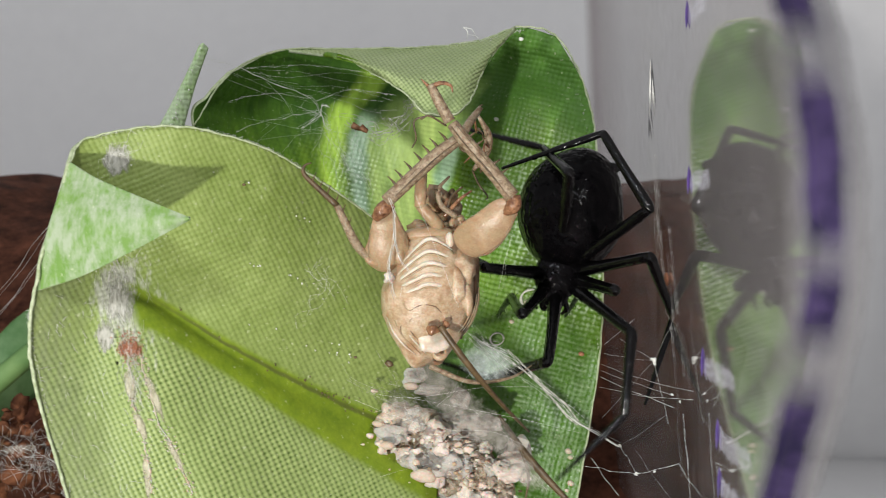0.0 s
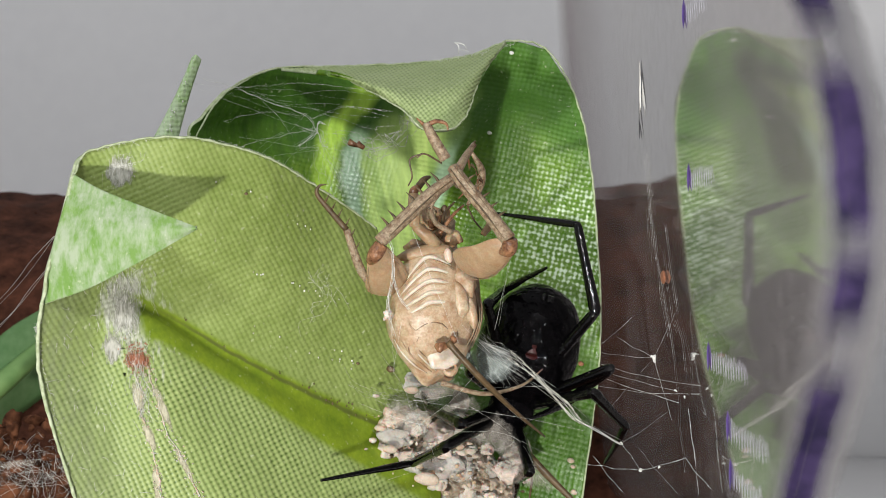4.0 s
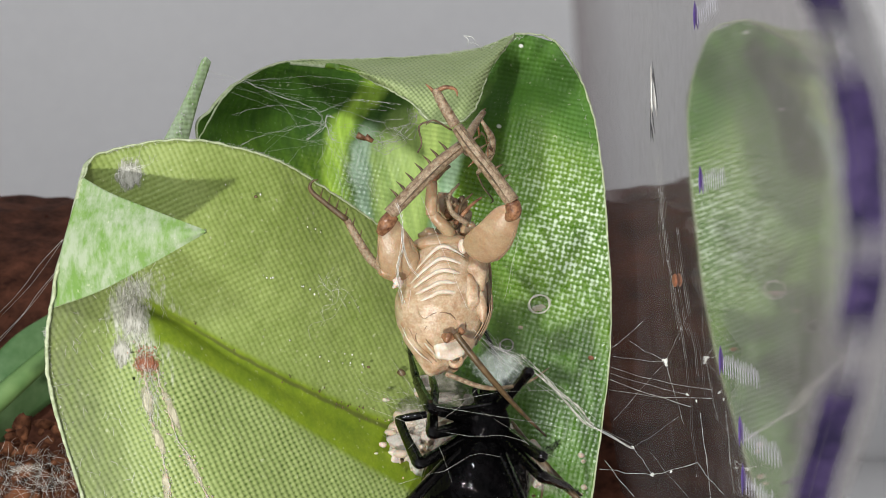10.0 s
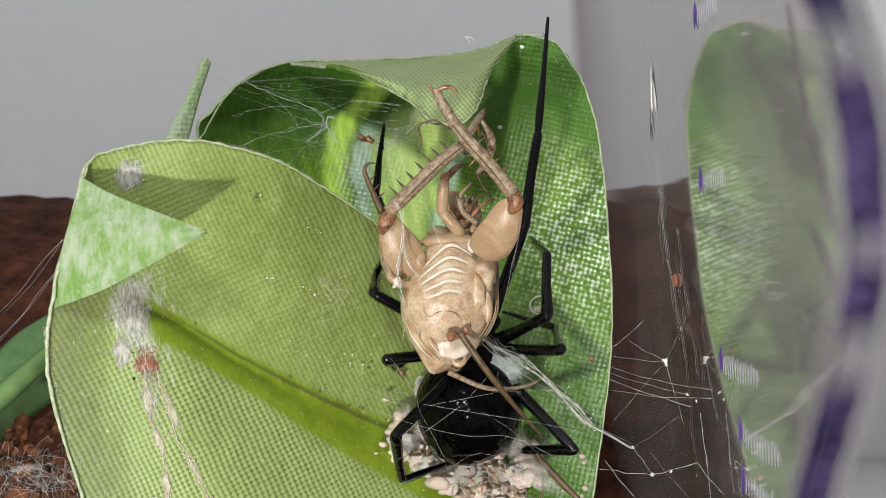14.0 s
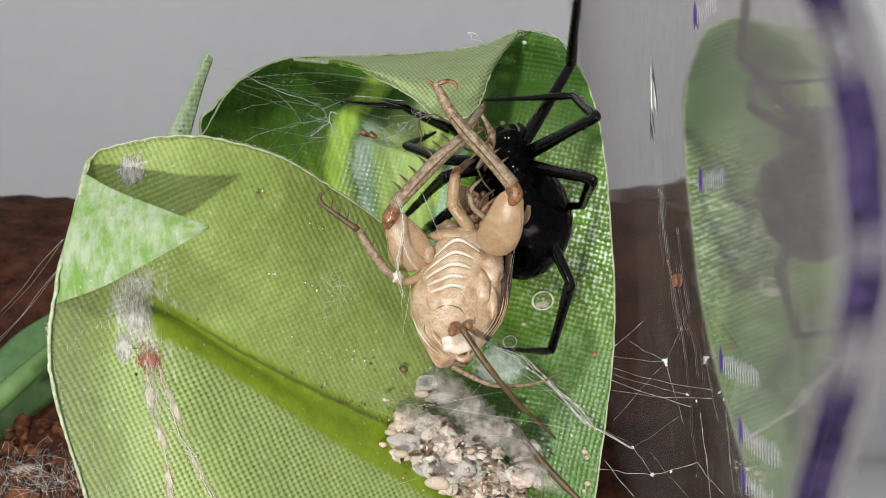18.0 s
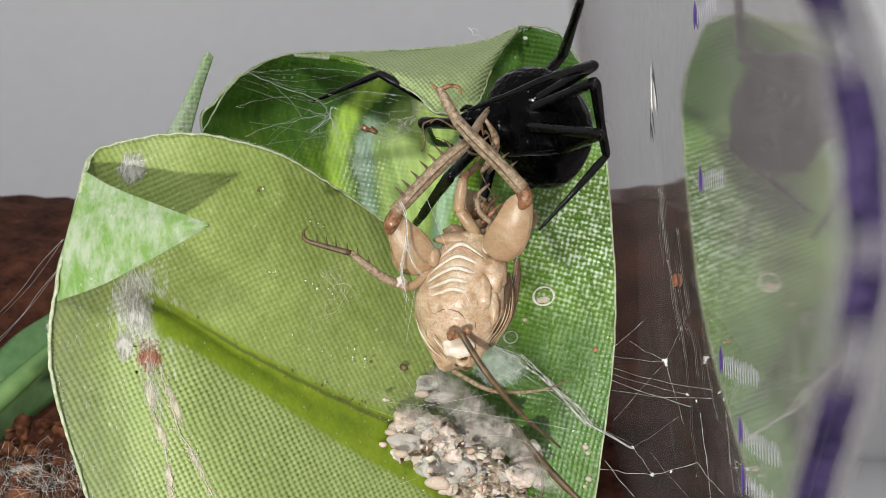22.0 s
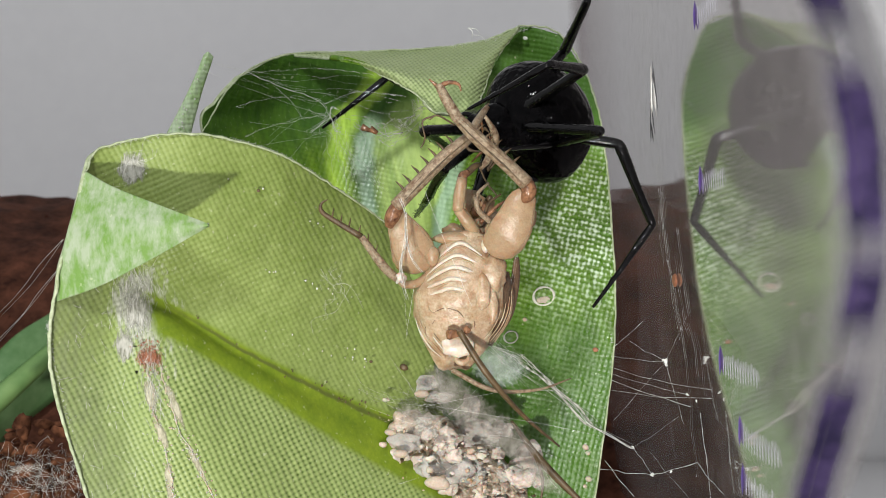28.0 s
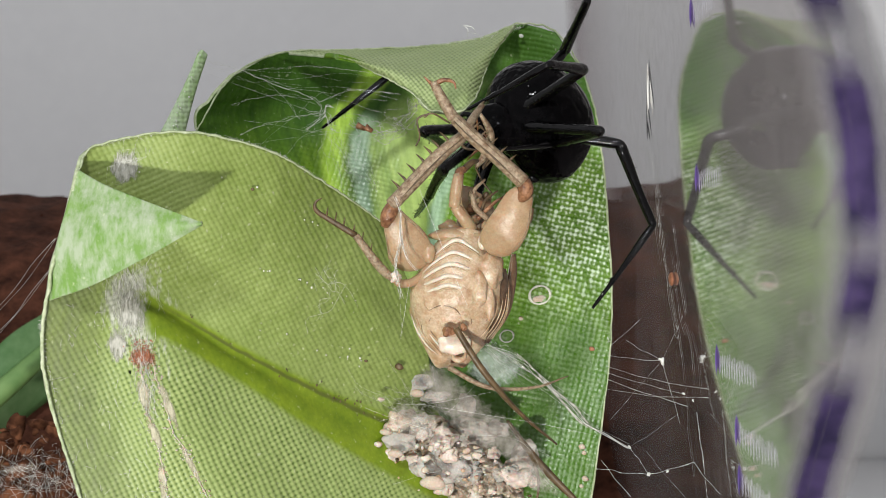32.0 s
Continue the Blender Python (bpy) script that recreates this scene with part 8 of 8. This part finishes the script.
wraps = thing("silk_wrapping", (-3.11, -32.00, 0.43), "loose white silk loops round the cricket", "silk", kind="stuff")
for line, wide in ((((-3.00, -31.60, 3.55), (-2.63, -32.00, 2.50), (-2.57, -31.60, 0.85), (-2.16, -31.20, -0.68), (-1.45, -30.90, -1.65)), 0.11), (((-2.60, -31.70, 1.40), (-2.62, -31.50, 0.40), (-2.90, -31.20, -0.70), (-2.92, -30.60, -1.90), (-2.55, -29.60, -3.60)), 0.14)):
    pts = spline(line, 8)
    sheet("band", [[c + Vector((wide * u * (0.6 + 0.5 * abs(noise.noise(c))), 0.05 * u, 0)) for u in (-1, 0, 1)] for c in pts], 10, 60, 0.02, (FELT, FELT, FELT), wraps, "broad band of white silk", 0.06)
    for k in range(3):
        q = [c + Vector((wide * 0.8 * math.sin(c.z * 1.3 + 2.1 * k), 0.05 * math.cos(c.z * 1.3 + 2.1 * k), 0)) for c in spline(line, 30)]
        own(part("loop", tube(bmesh.new(), q, [0.012 + 0.012 * abs(noise.noise(c * 2.0)) for c in q], 4), (SILK, SILK_GREY, SILK)[k], None), wraps)
q = [c + Vector(noise.noise_vector(c)) * 0.04 for c in spline([(-1.24, -31.80, 4.00), (0.27, -31.60, 0.16), (1.20, -31.40, -2.00), (2.00, -31.20, -4.00)], 30)]
own(part("thread", tube(bmesh.new(), q, [0.010] * 31, 4), SILK, None), wraps)
own(part("tuft", blob(bmesh.new(), (-2.95, -30.00, -2.05), (0.36, 0.25, 0.32), rough=1.0, size=0.22, segs=(20, 14)), CRUMB_WHITE, None, "white tuft of silk"), wraps)
fan([((-2.76, -30.00, -2.36), (-2.40, -28.00, -6.06)), ((5.89, -29.00, 1.65), (4.76, -27.00, -3.24))], 0.014, wraps, SILK, 0.4, 2, "threads")

line_left = thing("silk_line", (-28.63, -33.00, -4.06), "single silk line stretched over the soil", "silk", kind="stuff")
fan([((-37.05, -10.00, -7.98), (-26.43, -32.00, -1.14)), ((-39.20, 0.00, -5.95), (-25.97, -33.00, 0.82))], 0.03, line_left, SILK_GREY, 0.15, 2)

litter = thing("grey_litter", (-36.20, 0.00, -19.45), "tangle of grey silk and dry litter on the soil", "silk", kind="stuff")


def tangle():
    for mat, n, r in ((LITTER, 150, 0.018), (SILK, 300, 0.012), (BROWN, 14, 0.05)):
        bm = bmesh.new()
        for _ in range(n):
            x, y, d = random.uniform(-40, 150), random.gauss(848, 30), random.uniform(142, 165)
            c = Vector(((x - 784) / 3000 * d, d - 150, (441 - y) / 3000 * d))
            a, b = Vector(noise.random_unit_vector()), Vector(noise.random_unit_vector())
            L = random.uniform(0.3, 1.5)
            tube(bm, [c - a * L, c + b * L * 0.4, c + a * L], [r * 0.6, r, r * 0.5], 4, 5)
        own(part("fibres", bm, mat, None), litter)
    bm = bmesh.new()
    for _ in range(130):
        x, y, d = random.uniform(-40, 150), random.gauss(842, 44), random.uniform(150, 168)
        c = Vector(((x - 784) / 3000 * d, d - 150, (441 - y) / 3000 * d))
        crumb(bm, c, random.uniform(0.2, 0.9), 2, 1.0)
    own(part("crumbs", bm, SOIL_LUMP, None, "orange-brown lumps of soil"), litter)
    for x0, y0, wide, high in ((40, 830, 3.4, 0.6), ):
        at = Vector(((x0 - 784) * 0.0487, -4.0, (441 - y0) * 0.0487))
        sheet("wisp", [[at + Vector((wide * u, 0.6 * noise.noise(Vector((u, v, x0))), high * v + 0.5 * u)) for u in (-1, -0.3, 0.3, 1)] for v in (1, 0, -1)], 30, 30, 0.02, (VEIL, VEIL, VEIL), litter, "white wisp of silk", 0.3)


tangle()

def frays(lines, parent, loose=()):
    bm = bmesh.new()
    for line, n in lines:
        pts = spline(line, 200)
        for _ in range(n):
            c = pts[random.randrange(200)]
            d = Vector(noise.random_unit_vector()) * random.uniform(0.08, 0.32)
            tube(bm, [c, c + d * 0.6 + Vector((0, 0, 0.06)), c + d], [0.016, 0.012, 0.005], 3)
    for a, b in loose:
        tube(bm, [Vector(a), (Vector(a) + Vector(b)) / 2 + Vector((0.2, -0.2, 0.15)), Vector(b)], [0.04, 0.04, 0.02], 4, 6)
    own(part("frays", bm, SILK, None, "frayed white threads"), parent)


frays((([(-23.78, -31.50, 7.11), (-18.16, -30.00, 8.20), (-12.51, -26.50, 7.16), (-8.31, -21.50, 4.80)], 320), ([(-24.73, -33.00, 5.50), (-26.64, -34.00, -3.83), (-26.76, -34.00, -6.92), (-24.35, -32.00, -18.05)], 220)), front_leaf)
frays((([(-13.52, -2.00, 17.07), (-1.19, -1.00, 17.68), (7.50, -1.00, 19.32)], 150), ([(-0.20, -3.00, 17.49), (3.72, -3.00, 18.08), (7.45, -2.00, 19.19)], 90), ([(10.80, 0.00, 17.30), (12.76, -3.40, 11.78), (13.96, -6.10, 1.97), (14.17, -8.30, -8.45)], 80)), back_leaf,
      (((2.50, -3.00, 18.18), (2.16, -3.00, 19.16)), ((2.16, -3.00, 19.16), (3.23, -3.00, 18.57)), ((3.72, -3.00, 17.93), (2.50, -3.00, 18.57)), ((3.17, -6.00, 16.13), (4.70, -3.00, 18.28))))

# marks on the container wall


def dash(z, y, high, r, material, name="scratch"):
    bm = bmesh.new()
    tube(bm, [(0, 0, high / 2), (0, 0, high * 0.2), (0, 0, -high * 0.2), (0, 0, -high / 2)], [0.01, r, r, 0.01], 6, 8, 0.4)
    ob = part(name, bm, material, None)
    ob.data.transform(Matrix.Translation(on_wall(z, y) * MM))
    return own(ob, box)


dash(13.3, -12, 5.6, 0.10, SILK_GREY)
dash(12.6, -12.3, 3.0, 0.16, SILK)
dash(13.6, -13.2, 5.0, 0.07, SCRATCH)
dash(11.4, -10.6, 4.6, 0.06, SCRATCH)
dash(9.6, -10.0, 1.6, 0.06, SCRATCH)
for line, n in ((((9.0, -12.0), (4.6, -14.0), (0.3, -15.5), (-3.4, -18.0), (-9.0, -22.5), (-19.0, -24.5)), 8), (((2.0, -19.5), (-4.5, -24.0), (-8.0, -28.0), (-18.0, -33.0)), 6), (((9.0, -12.0), (2.0, -13.5), (-8.0, -16.0), (-19.0, -18.0)), 3)):
    path = spline([(y, 0, z) for z, y in line], 240)
    for k in range(n):
        a = random.randrange(0, 150)
        run, off, seed = path[a:a + random.randrange(40, 91)], random.gauss(0, 1.1), random.uniform(0, 90)
        q = [on_wall(c.z, c.x + off + 1.1 * noise.noise(Vector((c.z * 0.45, seed, 0)))) for c in run]
        own(part("scratch", tube(bmesh.new(), q, [max(0.001, 0.055 * (noise.noise(Vector((c.z * 2.4, seed, 5))) - 0.16) + 0.06 * (noise.noise(Vector((c.z * 8, seed, 9))) - 0.22)) for c in q], 5), random.choice((SILK, SILK_GREY)), None), box)
for z, y, n in ((15.4, -38, 9), (4.5, -36, 10), (-7.5, -40, 14), (-11.5, -46, 13), (-14.5, -46, 10)):
    for i in range(n):
        dash(z + random.uniform(-0.1, 0.1), y - i * 0.9, random.uniform(1.1, 1.7), 0.026, RIDGE, "moulded_ridge")
    dash(z + 0.2, y + 1.3, 2.0, 0.14, PURPLE, "ink_mark")
drop = thing("amber_drop", on_wall(-2.4, -20), "small amber drop stuck on the clear wall", "drop")
part("bead", blob(bmesh.new(), (-0.1, 0, 0), (0.2, 0.9, 0.5), rough=0.2, size=0.4), RUST, drop)

dry = thing("dry_strand", (6.38, -19.00, -14.37), "thin dark dried strand hanging below the cricket", "strand")
own(part("strand", tube(bmesh.new(), [(5.32, -18.00, -13.38), (7.03, -19.00, -15.68), (8.71, -20.00, -17.51), (11.01, -21.00, -19.74)], [0.12, 0.28, 0.3, 0.2], 7, 24), BROWN, None), dry)
own(part("fork", tube(bmesh.new(), [(7.03, -19.00, -15.68), (7.66, -19.50, -17.79), (7.41, -20.00, -19.89)], [0.15, 0.12, 0.06], 6, 14), BROWN, None), dry)
fan([((-4.20, -16.00, -13.36), (7.80, -17.00, -18.58)), ((-2.86, -16.00, -11.57), (6.03, -17.00, -15.92)), ((-1.97, -16.00, -11.12), (3.37, -17.00, -19.02)), ((-5.41, -19.00, -11.31), (-1.07, -16.00, -12.91))], 0.013, anchor, SILK_GREY, 1.2, 10, "veil", 0.0, 0.06)

FRONT_GROUP = [front_leaf, stain, tuft, blade] + front_spots
BACK_GROUP = [back_leaf, web] + spots

FRONT_SWAY = (
    (0.00, -0.35, -0.38),
    (0.50, -0.35, -0.40),
    (1.00, -0.24, -0.42),
    (1.50, -0.21, -0.48),
    (2.00, -0.06, -0.55),
    (2.50, -0.05, -0.55),
    (3.00, -0.08, -0.42),
    (3.50, -0.23, -0.34),
    (4.00, -0.24, -0.45),
    (4.50, -0.24, -0.46),
    (6.50, -0.18, -0.47),
    (7.00, -0.41, -0.84),
    (7.50, -0.30, -0.58),
    (8.00, -0.27, -0.58),
    (9.00, -0.24, -0.48),
    (10.50, -0.18, -0.42),
    (12.00, -0.18, -0.39),
    (12.50, -0.27, -0.63),
    (13.00, -0.33, -0.72),
    (13.50, -0.36, -0.66),
    (14.00, -0.18, -0.45),
    (14.50, -0.15, -0.30),
    (16.50, -0.09, -0.24),
    (17.00, -0.06, -0.12),
    (17.50, -0.03, -0.04),
    (18.00, -0.03, -0.15),
    (19.00, 0.00, 0.00),
    (20.00, 0.00, 0.00),
    (32.00, 0.00, 0.00),
)
BACK_SWAY = (
    (0.00, -0.57, -0.67),
    (0.50, -0.32, -0.43),
    (1.00, -0.36, -0.46),
    (1.50, -0.32, -0.37),
    (2.00, -0.37, -0.22),
    (2.50, -0.65, -0.17),
    (3.00, -0.52, -0.35),
    (3.50, -0.34, -0.72),
    (4.00, -0.27, -1.46),
    (4.50, -0.23, -1.31),
    (6.50, -0.42, -0.82),
    (7.00, -0.61, -1.71),
    (7.50, -0.50, -1.00),
    (8.00, -0.61, -0.90),
    (9.00, -0.44, -0.68),
    (10.50, -0.37, -0.68),
    (12.00, -0.37, -0.68),
    (12.50, -0.60, -0.83),
    (13.00, -0.67, -1.14),
    (13.50, -0.60, -0.91),
    (14.00, -0.29, -0.76),
    (14.50, -0.22, -0.76),
    (16.50, -0.22, -0.53),
    (17.00, -0.07, -0.45),
    (17.50, 0.01, -0.38),
    (18.00, -0.07, -0.38),
    (19.00, -0.10, -0.15),
    (20.00, 0.00, 0.00),
    (32.00, 0.00, 0.00),
)
CRICKET_SWAY = (
    (0.00, 0.09, -0.49),
    (0.50, -0.23, -0.96),
    (1.00, -0.22, -1.00),
    (2.00, -0.17, -0.14),
    (2.50, -0.20, -0.40),
    (3.00, -0.39, -1.02),
    (3.50, -1.13, -1.69),
    (4.00, -0.22, -2.88),
    (4.50, -0.42, -2.36),
    (6.50, -0.64, -1.22),
    (7.00, -0.87, -3.35),
    (7.50, -0.66, -1.69),
    (8.00, -0.53, -1.18),
    (9.00, -0.24, -0.45),
    (11.00, -0.24, -0.33),
    (12.50, -0.24, -0.57),
    (13.00, -0.28, -0.65),
    (14.00, -0.24, -0.33),
    (16.50, -0.16, -0.16),
    (18.00, -0.24, 0.08),
    (19.00, -0.12, -0.04),
    (20.00, 0.28, 0.04),
    (21.00, 0.08, 0.08),
    (22.00, 0.04, -0.24),
    (23.00, 0.00, -0.08),
    (25.50, 0.00, 0.00),
    (28.00, 0.00, 0.00),
    (31.60, 0.00, 0.00),
    (32.00, 0.00, 0.00),
)
HANGING = []


def hang(t, left, right, vent, turn, roll):
    """How far the cricket's two knees and its vent are from their home at t, in mm, and how its body turns and rolls, in degrees."""
    HANGING.append((t, left, right, vent, radians(turn), radians(roll)))


hang(0, (0.06, 0.31), (-0.31, -0.78), (-0.19, 0.37), -6.0, 17.0)
hang(0.5, (0.20, 0.85), (-0.16, -0.23), (0.08, 0.98), -5.7, 17.0)
hang(1, (0.24, 0.55), (-0.13, -0.79), (0.09, 0.72), -5.4, 16.9)
hang(1.5, (0.20, 0.29), (0.07, -1.03), (-0.05, 0.52), -6.0, 16.9)
hang(2, (0.39, -0.11), (0.11, -1.34), (0.10, 0.13), -6.6, 16.9)
hang(2.5, (0.37, 0.36), (0.07, -0.70), (0.39, 0.57), -8.7, 16.8)
hang(3, (0.51, 0.44), (0.12, -0.77), (0.46, 1.15), -10.8, 16.8)
hang(3.5, (1.04, 0.36), (0.78, -0.73), (1.30, 1.32), -10.8, 16.8)
hang(4, (-0.27, 0.07), (-0.45, -1.33), (0.38, 1.76), -10.8, 16.7)
hang(4.5, (0.10, -0.19), (-0.45, -1.69), (0.53, 1.01), -12.0, 16.7)
hang(6.5, (0.50, 0.13), (-0.21, -1.09), (0.66, 0.81), -10.8, 16.5)
hang(7, (0.03, 0.71), (-0.80, -0.09), (0.72, 1.52), -6.0, 16.5)
hang(7.5, (0.15, 0.43), (-0.69, -0.33), (0.53, 0.80), -6.6, 16.5)
hang(8, (0.04, 0.26), (-0.80, -0.57), (0.23, 0.57), -7.8, 16.4)
hang(8.5, (-0.10, 0.39), (-0.83, -0.51), (0.14, 0.69), -7.2, 16.4)
hang(9, (-0.19, -0.16), (-0.91, -1.00), (0.06, 0.21), -6.6, 16.4)
hang(10, (-0.19, -0.22), (-0.85, -1.06), (0.18, 0.15), -6.4, 16.3)
hang(11, (-0.00, 0.03), (-0.85, -0.88), (0.18, 0.33), -6.2, 16.2)
hang(12, (-0.06, 0.00), (-0.79, -0.78), (0.30, 0.43), -5.3, 16.1)
hang(12.5, (-0.31, 0.20), (-0.91, -0.27), (0.42, 0.75), -4.8, 16.1)
hang(13, (-0.63, 0.04), (-0.87, -0.31), (0.59, 0.53), -3.6, 16.1)
hang(13.5, (-0.47, -0.06), (-0.89, -0.47), (0.51, 0.37), -3.6, 16.0)
hang(14, (-0.25, -0.10), (-0.73, -0.51), (0.49, 0.21), -3.6, 16.0)
hang(14.5, (-0.20, -0.13), (-0.74, -0.43), (0.53, 0.17), -3.4, 14.6)
hang(16.5, (-0.08, 0.10), (-0.87, -0.14), (0.41, 0.40), -2.4, 9.0)
hang(17, (-0.06, -0.16), (-0.90, -0.16), (0.43, 0.20), -2.2, 8.5)
hang(18, (0.06, -0.14), (-0.79, -0.32), (0.49, 0.16), -1.8, 7.5)
hang(19, (-0.06, -0.02), (-0.91, -0.14), (0.37, 0.28), 0.0, 4.7)
hang(19.5, (-0.26, -0.06), (-1.05, -0.24), (0.17, 0.24), 0.0, 2.3)
hang(20, (0.09, -0.34), (-0.64, 0.08), (-0.34, 0.02), 0.0, 0.0)
hang(20.5, (-0.18, -0.24), (-0.85, -0.06), (-0.18, -0.06), 0.0, 0.0)
hang(21, (-0.08, -0.26), (-0.75, -0.02), (-0.02, -0.08), 0.0, 0.0)
hang(21.5, (-0.06, -0.29), (-0.48, -0.22), (0.06, 0.02), 0.0, 0.0)
hang(22, (-0.10, -0.19), (-0.34, -0.24), (0.02, 0.18), 0.0, 0.0)
hang(22.5, (-0.26, -0.27), (-0.32, -0.32), (0.04, 0.04), 0.0, 0.0)
hang(23, (-0.12, -0.16), (-0.18, -0.34), (0.06, 0.08), 0.0, 0.0)
hang(24, (-0.18, -0.14), (-0.12, -0.37), (0.06, 0.05), 0.0, 0.0)
hang(25, (-0.12, -0.10), (-0.12, -0.16), (0.00, 0.08), 0.0, 0.0)
hang(25.5, (-0.06, 0.00), (0.00, -0.06), (0.00, 0.06), 0.0, 0.0)
hang(27.5, (0.00, 0.00), (0.00, 0.00), (0.00, 0.00), 0.0, 0.0)
hang(31.5, (0.00, 0.00), (0.00, 0.00), (0.06, 0.12), 0.0, 0.0)
hang(32, (0.07, -0.04), (0.08, -0.06), (0.10, 0.13), 0.0, 0.0)
LEG_SWAY = (
    (0.00, -1.60, 1.60, 10.00),
    (1.00, -1.60, 1.60, 10.00),
    (3.00, -1.40, 2.00, 14.00),
    (4.00, -1.30, 2.40, 18.00),
    (6.50, -1.30, 2.00, 12.00),
    (7.00, -0.80, 2.00, 14.00),
    (8.00, -1.20, 1.60, 8.00),
    (9.00, -1.20, 1.20, 7.00),
    (11.50, -1.20, 1.20, 7.00),
    (12.00, -0.65, 0.85, 3.00),
    (13.00, -0.60, 0.90, 20.00),
    (14.00, -0.65, 0.90, 35.00),
    (14.50, -0.65, 0.90, 35.00),
    (16.50, -0.30, 0.40, 5.00),
    (18.00, -0.20, 0.20, 4.00),
    (19.00, 0.00, 0.00, 3.00),
    (20.00, 0.00, 0.00, -18.00),
    (21.00, 0.00, 0.00, -9.00),
    (22.00, 0.00, 0.00, -16.00),
    (23.00, 0.00, 0.00, -12.00),
    (24.00, 0.00, 0.00, 4.00),
    (25.50, 0.00, 0.00, 1.00),
    (28.00, 0.00, 0.00, 0.00),
    (32.00, 0.00, 0.00, 0.00),
)



# ---- what moves ----
def key_spider():
    root_rows, turns = [], []
    ang = None
    for t, c, b, legs, lean, roll in SPIDER_ROWS:
        d = b - c
        a = math.atan2(d.x, d.z)
        if ang is not None:
            while a - ang > math.pi:
                a -= 2 * math.pi
            while a - ang < -math.pi:
                a += 2 * math.pi
        ang = a
        root_rows.append((t, Matrix.Translation(c * MM) @ Matrix.Rotation(a, 4, "Y")))
    walk(spider, root_rows)
    spin = [m.inverted() for _, m in root_rows]
    def tipped(t):
        """The abdomen's tip swings back while the spider feeds head up."""
        up, down = min(1.0, max(0.0, (t - 7.5) / 1.5)), min(1.0, max(0.0, (16.0 - t) / 1.8))
        return radians(-52 * min(up, down))

    walk(spider_abdomen, [(t, i @ Matrix.Translation(b * MM) @ m.to_3x3().to_4x4() @ Matrix.Rotation(lean, 4, "Y") @ Matrix.Rotation(tipped(t), 4, "X") @ Matrix.Rotation(roll, 4, "Z")) for (t, c, b, l, lean, roll), i, (_, m) in zip(SPIDER_ROWS, spin, root_rows)])
    for k, trio in enumerate(LEG_PARTS):
        for s, seg in enumerate(trio):
            q, was, rows = None, None, []
            for (t, c, b, legs, lean, roll), i in zip(SPIDER_ROWS, spin):
                p0, p1 = legs[k][s], legs[k][s + 1]
                d = (p1 - p0).normalized()
                q = d.to_track_quat("Z", "Y") if q is None else was.rotation_difference(d) @ q
                was = d
                rows.append((t, i @ Matrix.LocRotScale(p0 * MM, q, None)))
            walk(seg, rows)


def key_cricket():
    """The body turns about its middle; thighs and shins follow the knees."""
    body, chest, legs = [], [], ([], [], [], [])
    anus = Vector((0.63, -31.0, -5.99)) - abd_at
    for t, left, right, vent, turn, roll in HANGING:
        spin = Matrix.Rotation(turn, 3, "Y")
        at = abd_at + anus + Vector((vent[0], 0, vent[1])) - spin @ Matrix.Rotation(roll, 3, "Z") @ anus
        at.y = abd_at.y
        base = Matrix.Translation((at - C0) * MM) @ spin.to_4x4()
        chest.append((t, base))
        body.append((t, base @ Matrix.Rotation(roll, 4, "Z")))
        for k, shift in enumerate((left, right)):
            hip = at + spin @ (HIPS[k] - abd_at)
            long = KNEES[k] - HIPS[k]
            d = KNEES[k] + Vector((shift[0], 0, shift[1])) - hip
            flat = min(math.hypot(d.x, d.z), 0.98 * long.length)
            s = flat / math.hypot(d.x, d.z)
            d = Vector((d.x * s, -math.sqrt(long.length_squared - flat * flat), d.z * s))
            legs[k].append((t, Matrix.LocRotScale((hip - C0) * MM, long.rotation_difference(d), None)))
            knee = hip + d
            legs[k + 2].append((t, Matrix.LocRotScale((knee - C0) * MM, (FEET[k] - KNEES[k]).rotation_difference(FEET[k] - knee), None)))
    walk(abdomen, body)
    walk(thorax, chest)
    for ob, rows in zip((*femurs, *tibiae), legs):
        walk(ob, rows)


def sway(ob, rows):
    """Small shifts of a hanging thing, in mm from its place."""
    home = ob.location.copy()
    walk(ob, [(t, Matrix.Translation(home + Vector((x, 0, z)) * MM)) for t, x, z in rows])


def motions():
    key_spider()
    for ob in FRONT_GROUP:
        sway(ob, FRONT_SWAY)
    for ob in BACK_GROUP:
        sway(ob, BACK_SWAY)
    sway(cricket, CRICKET_SWAY)
    sway(wraps, CRICKET_SWAY)
    key_cricket()
    home2 = front_leg.location.copy()
    walk(front_leg, [(t, Matrix.Translation(home2 + Vector((x, 0, z)) * MM) @ Matrix.Rotation(radians(a), 4, "Y")) for t, x, z, a in LEG_SWAY])


motions()
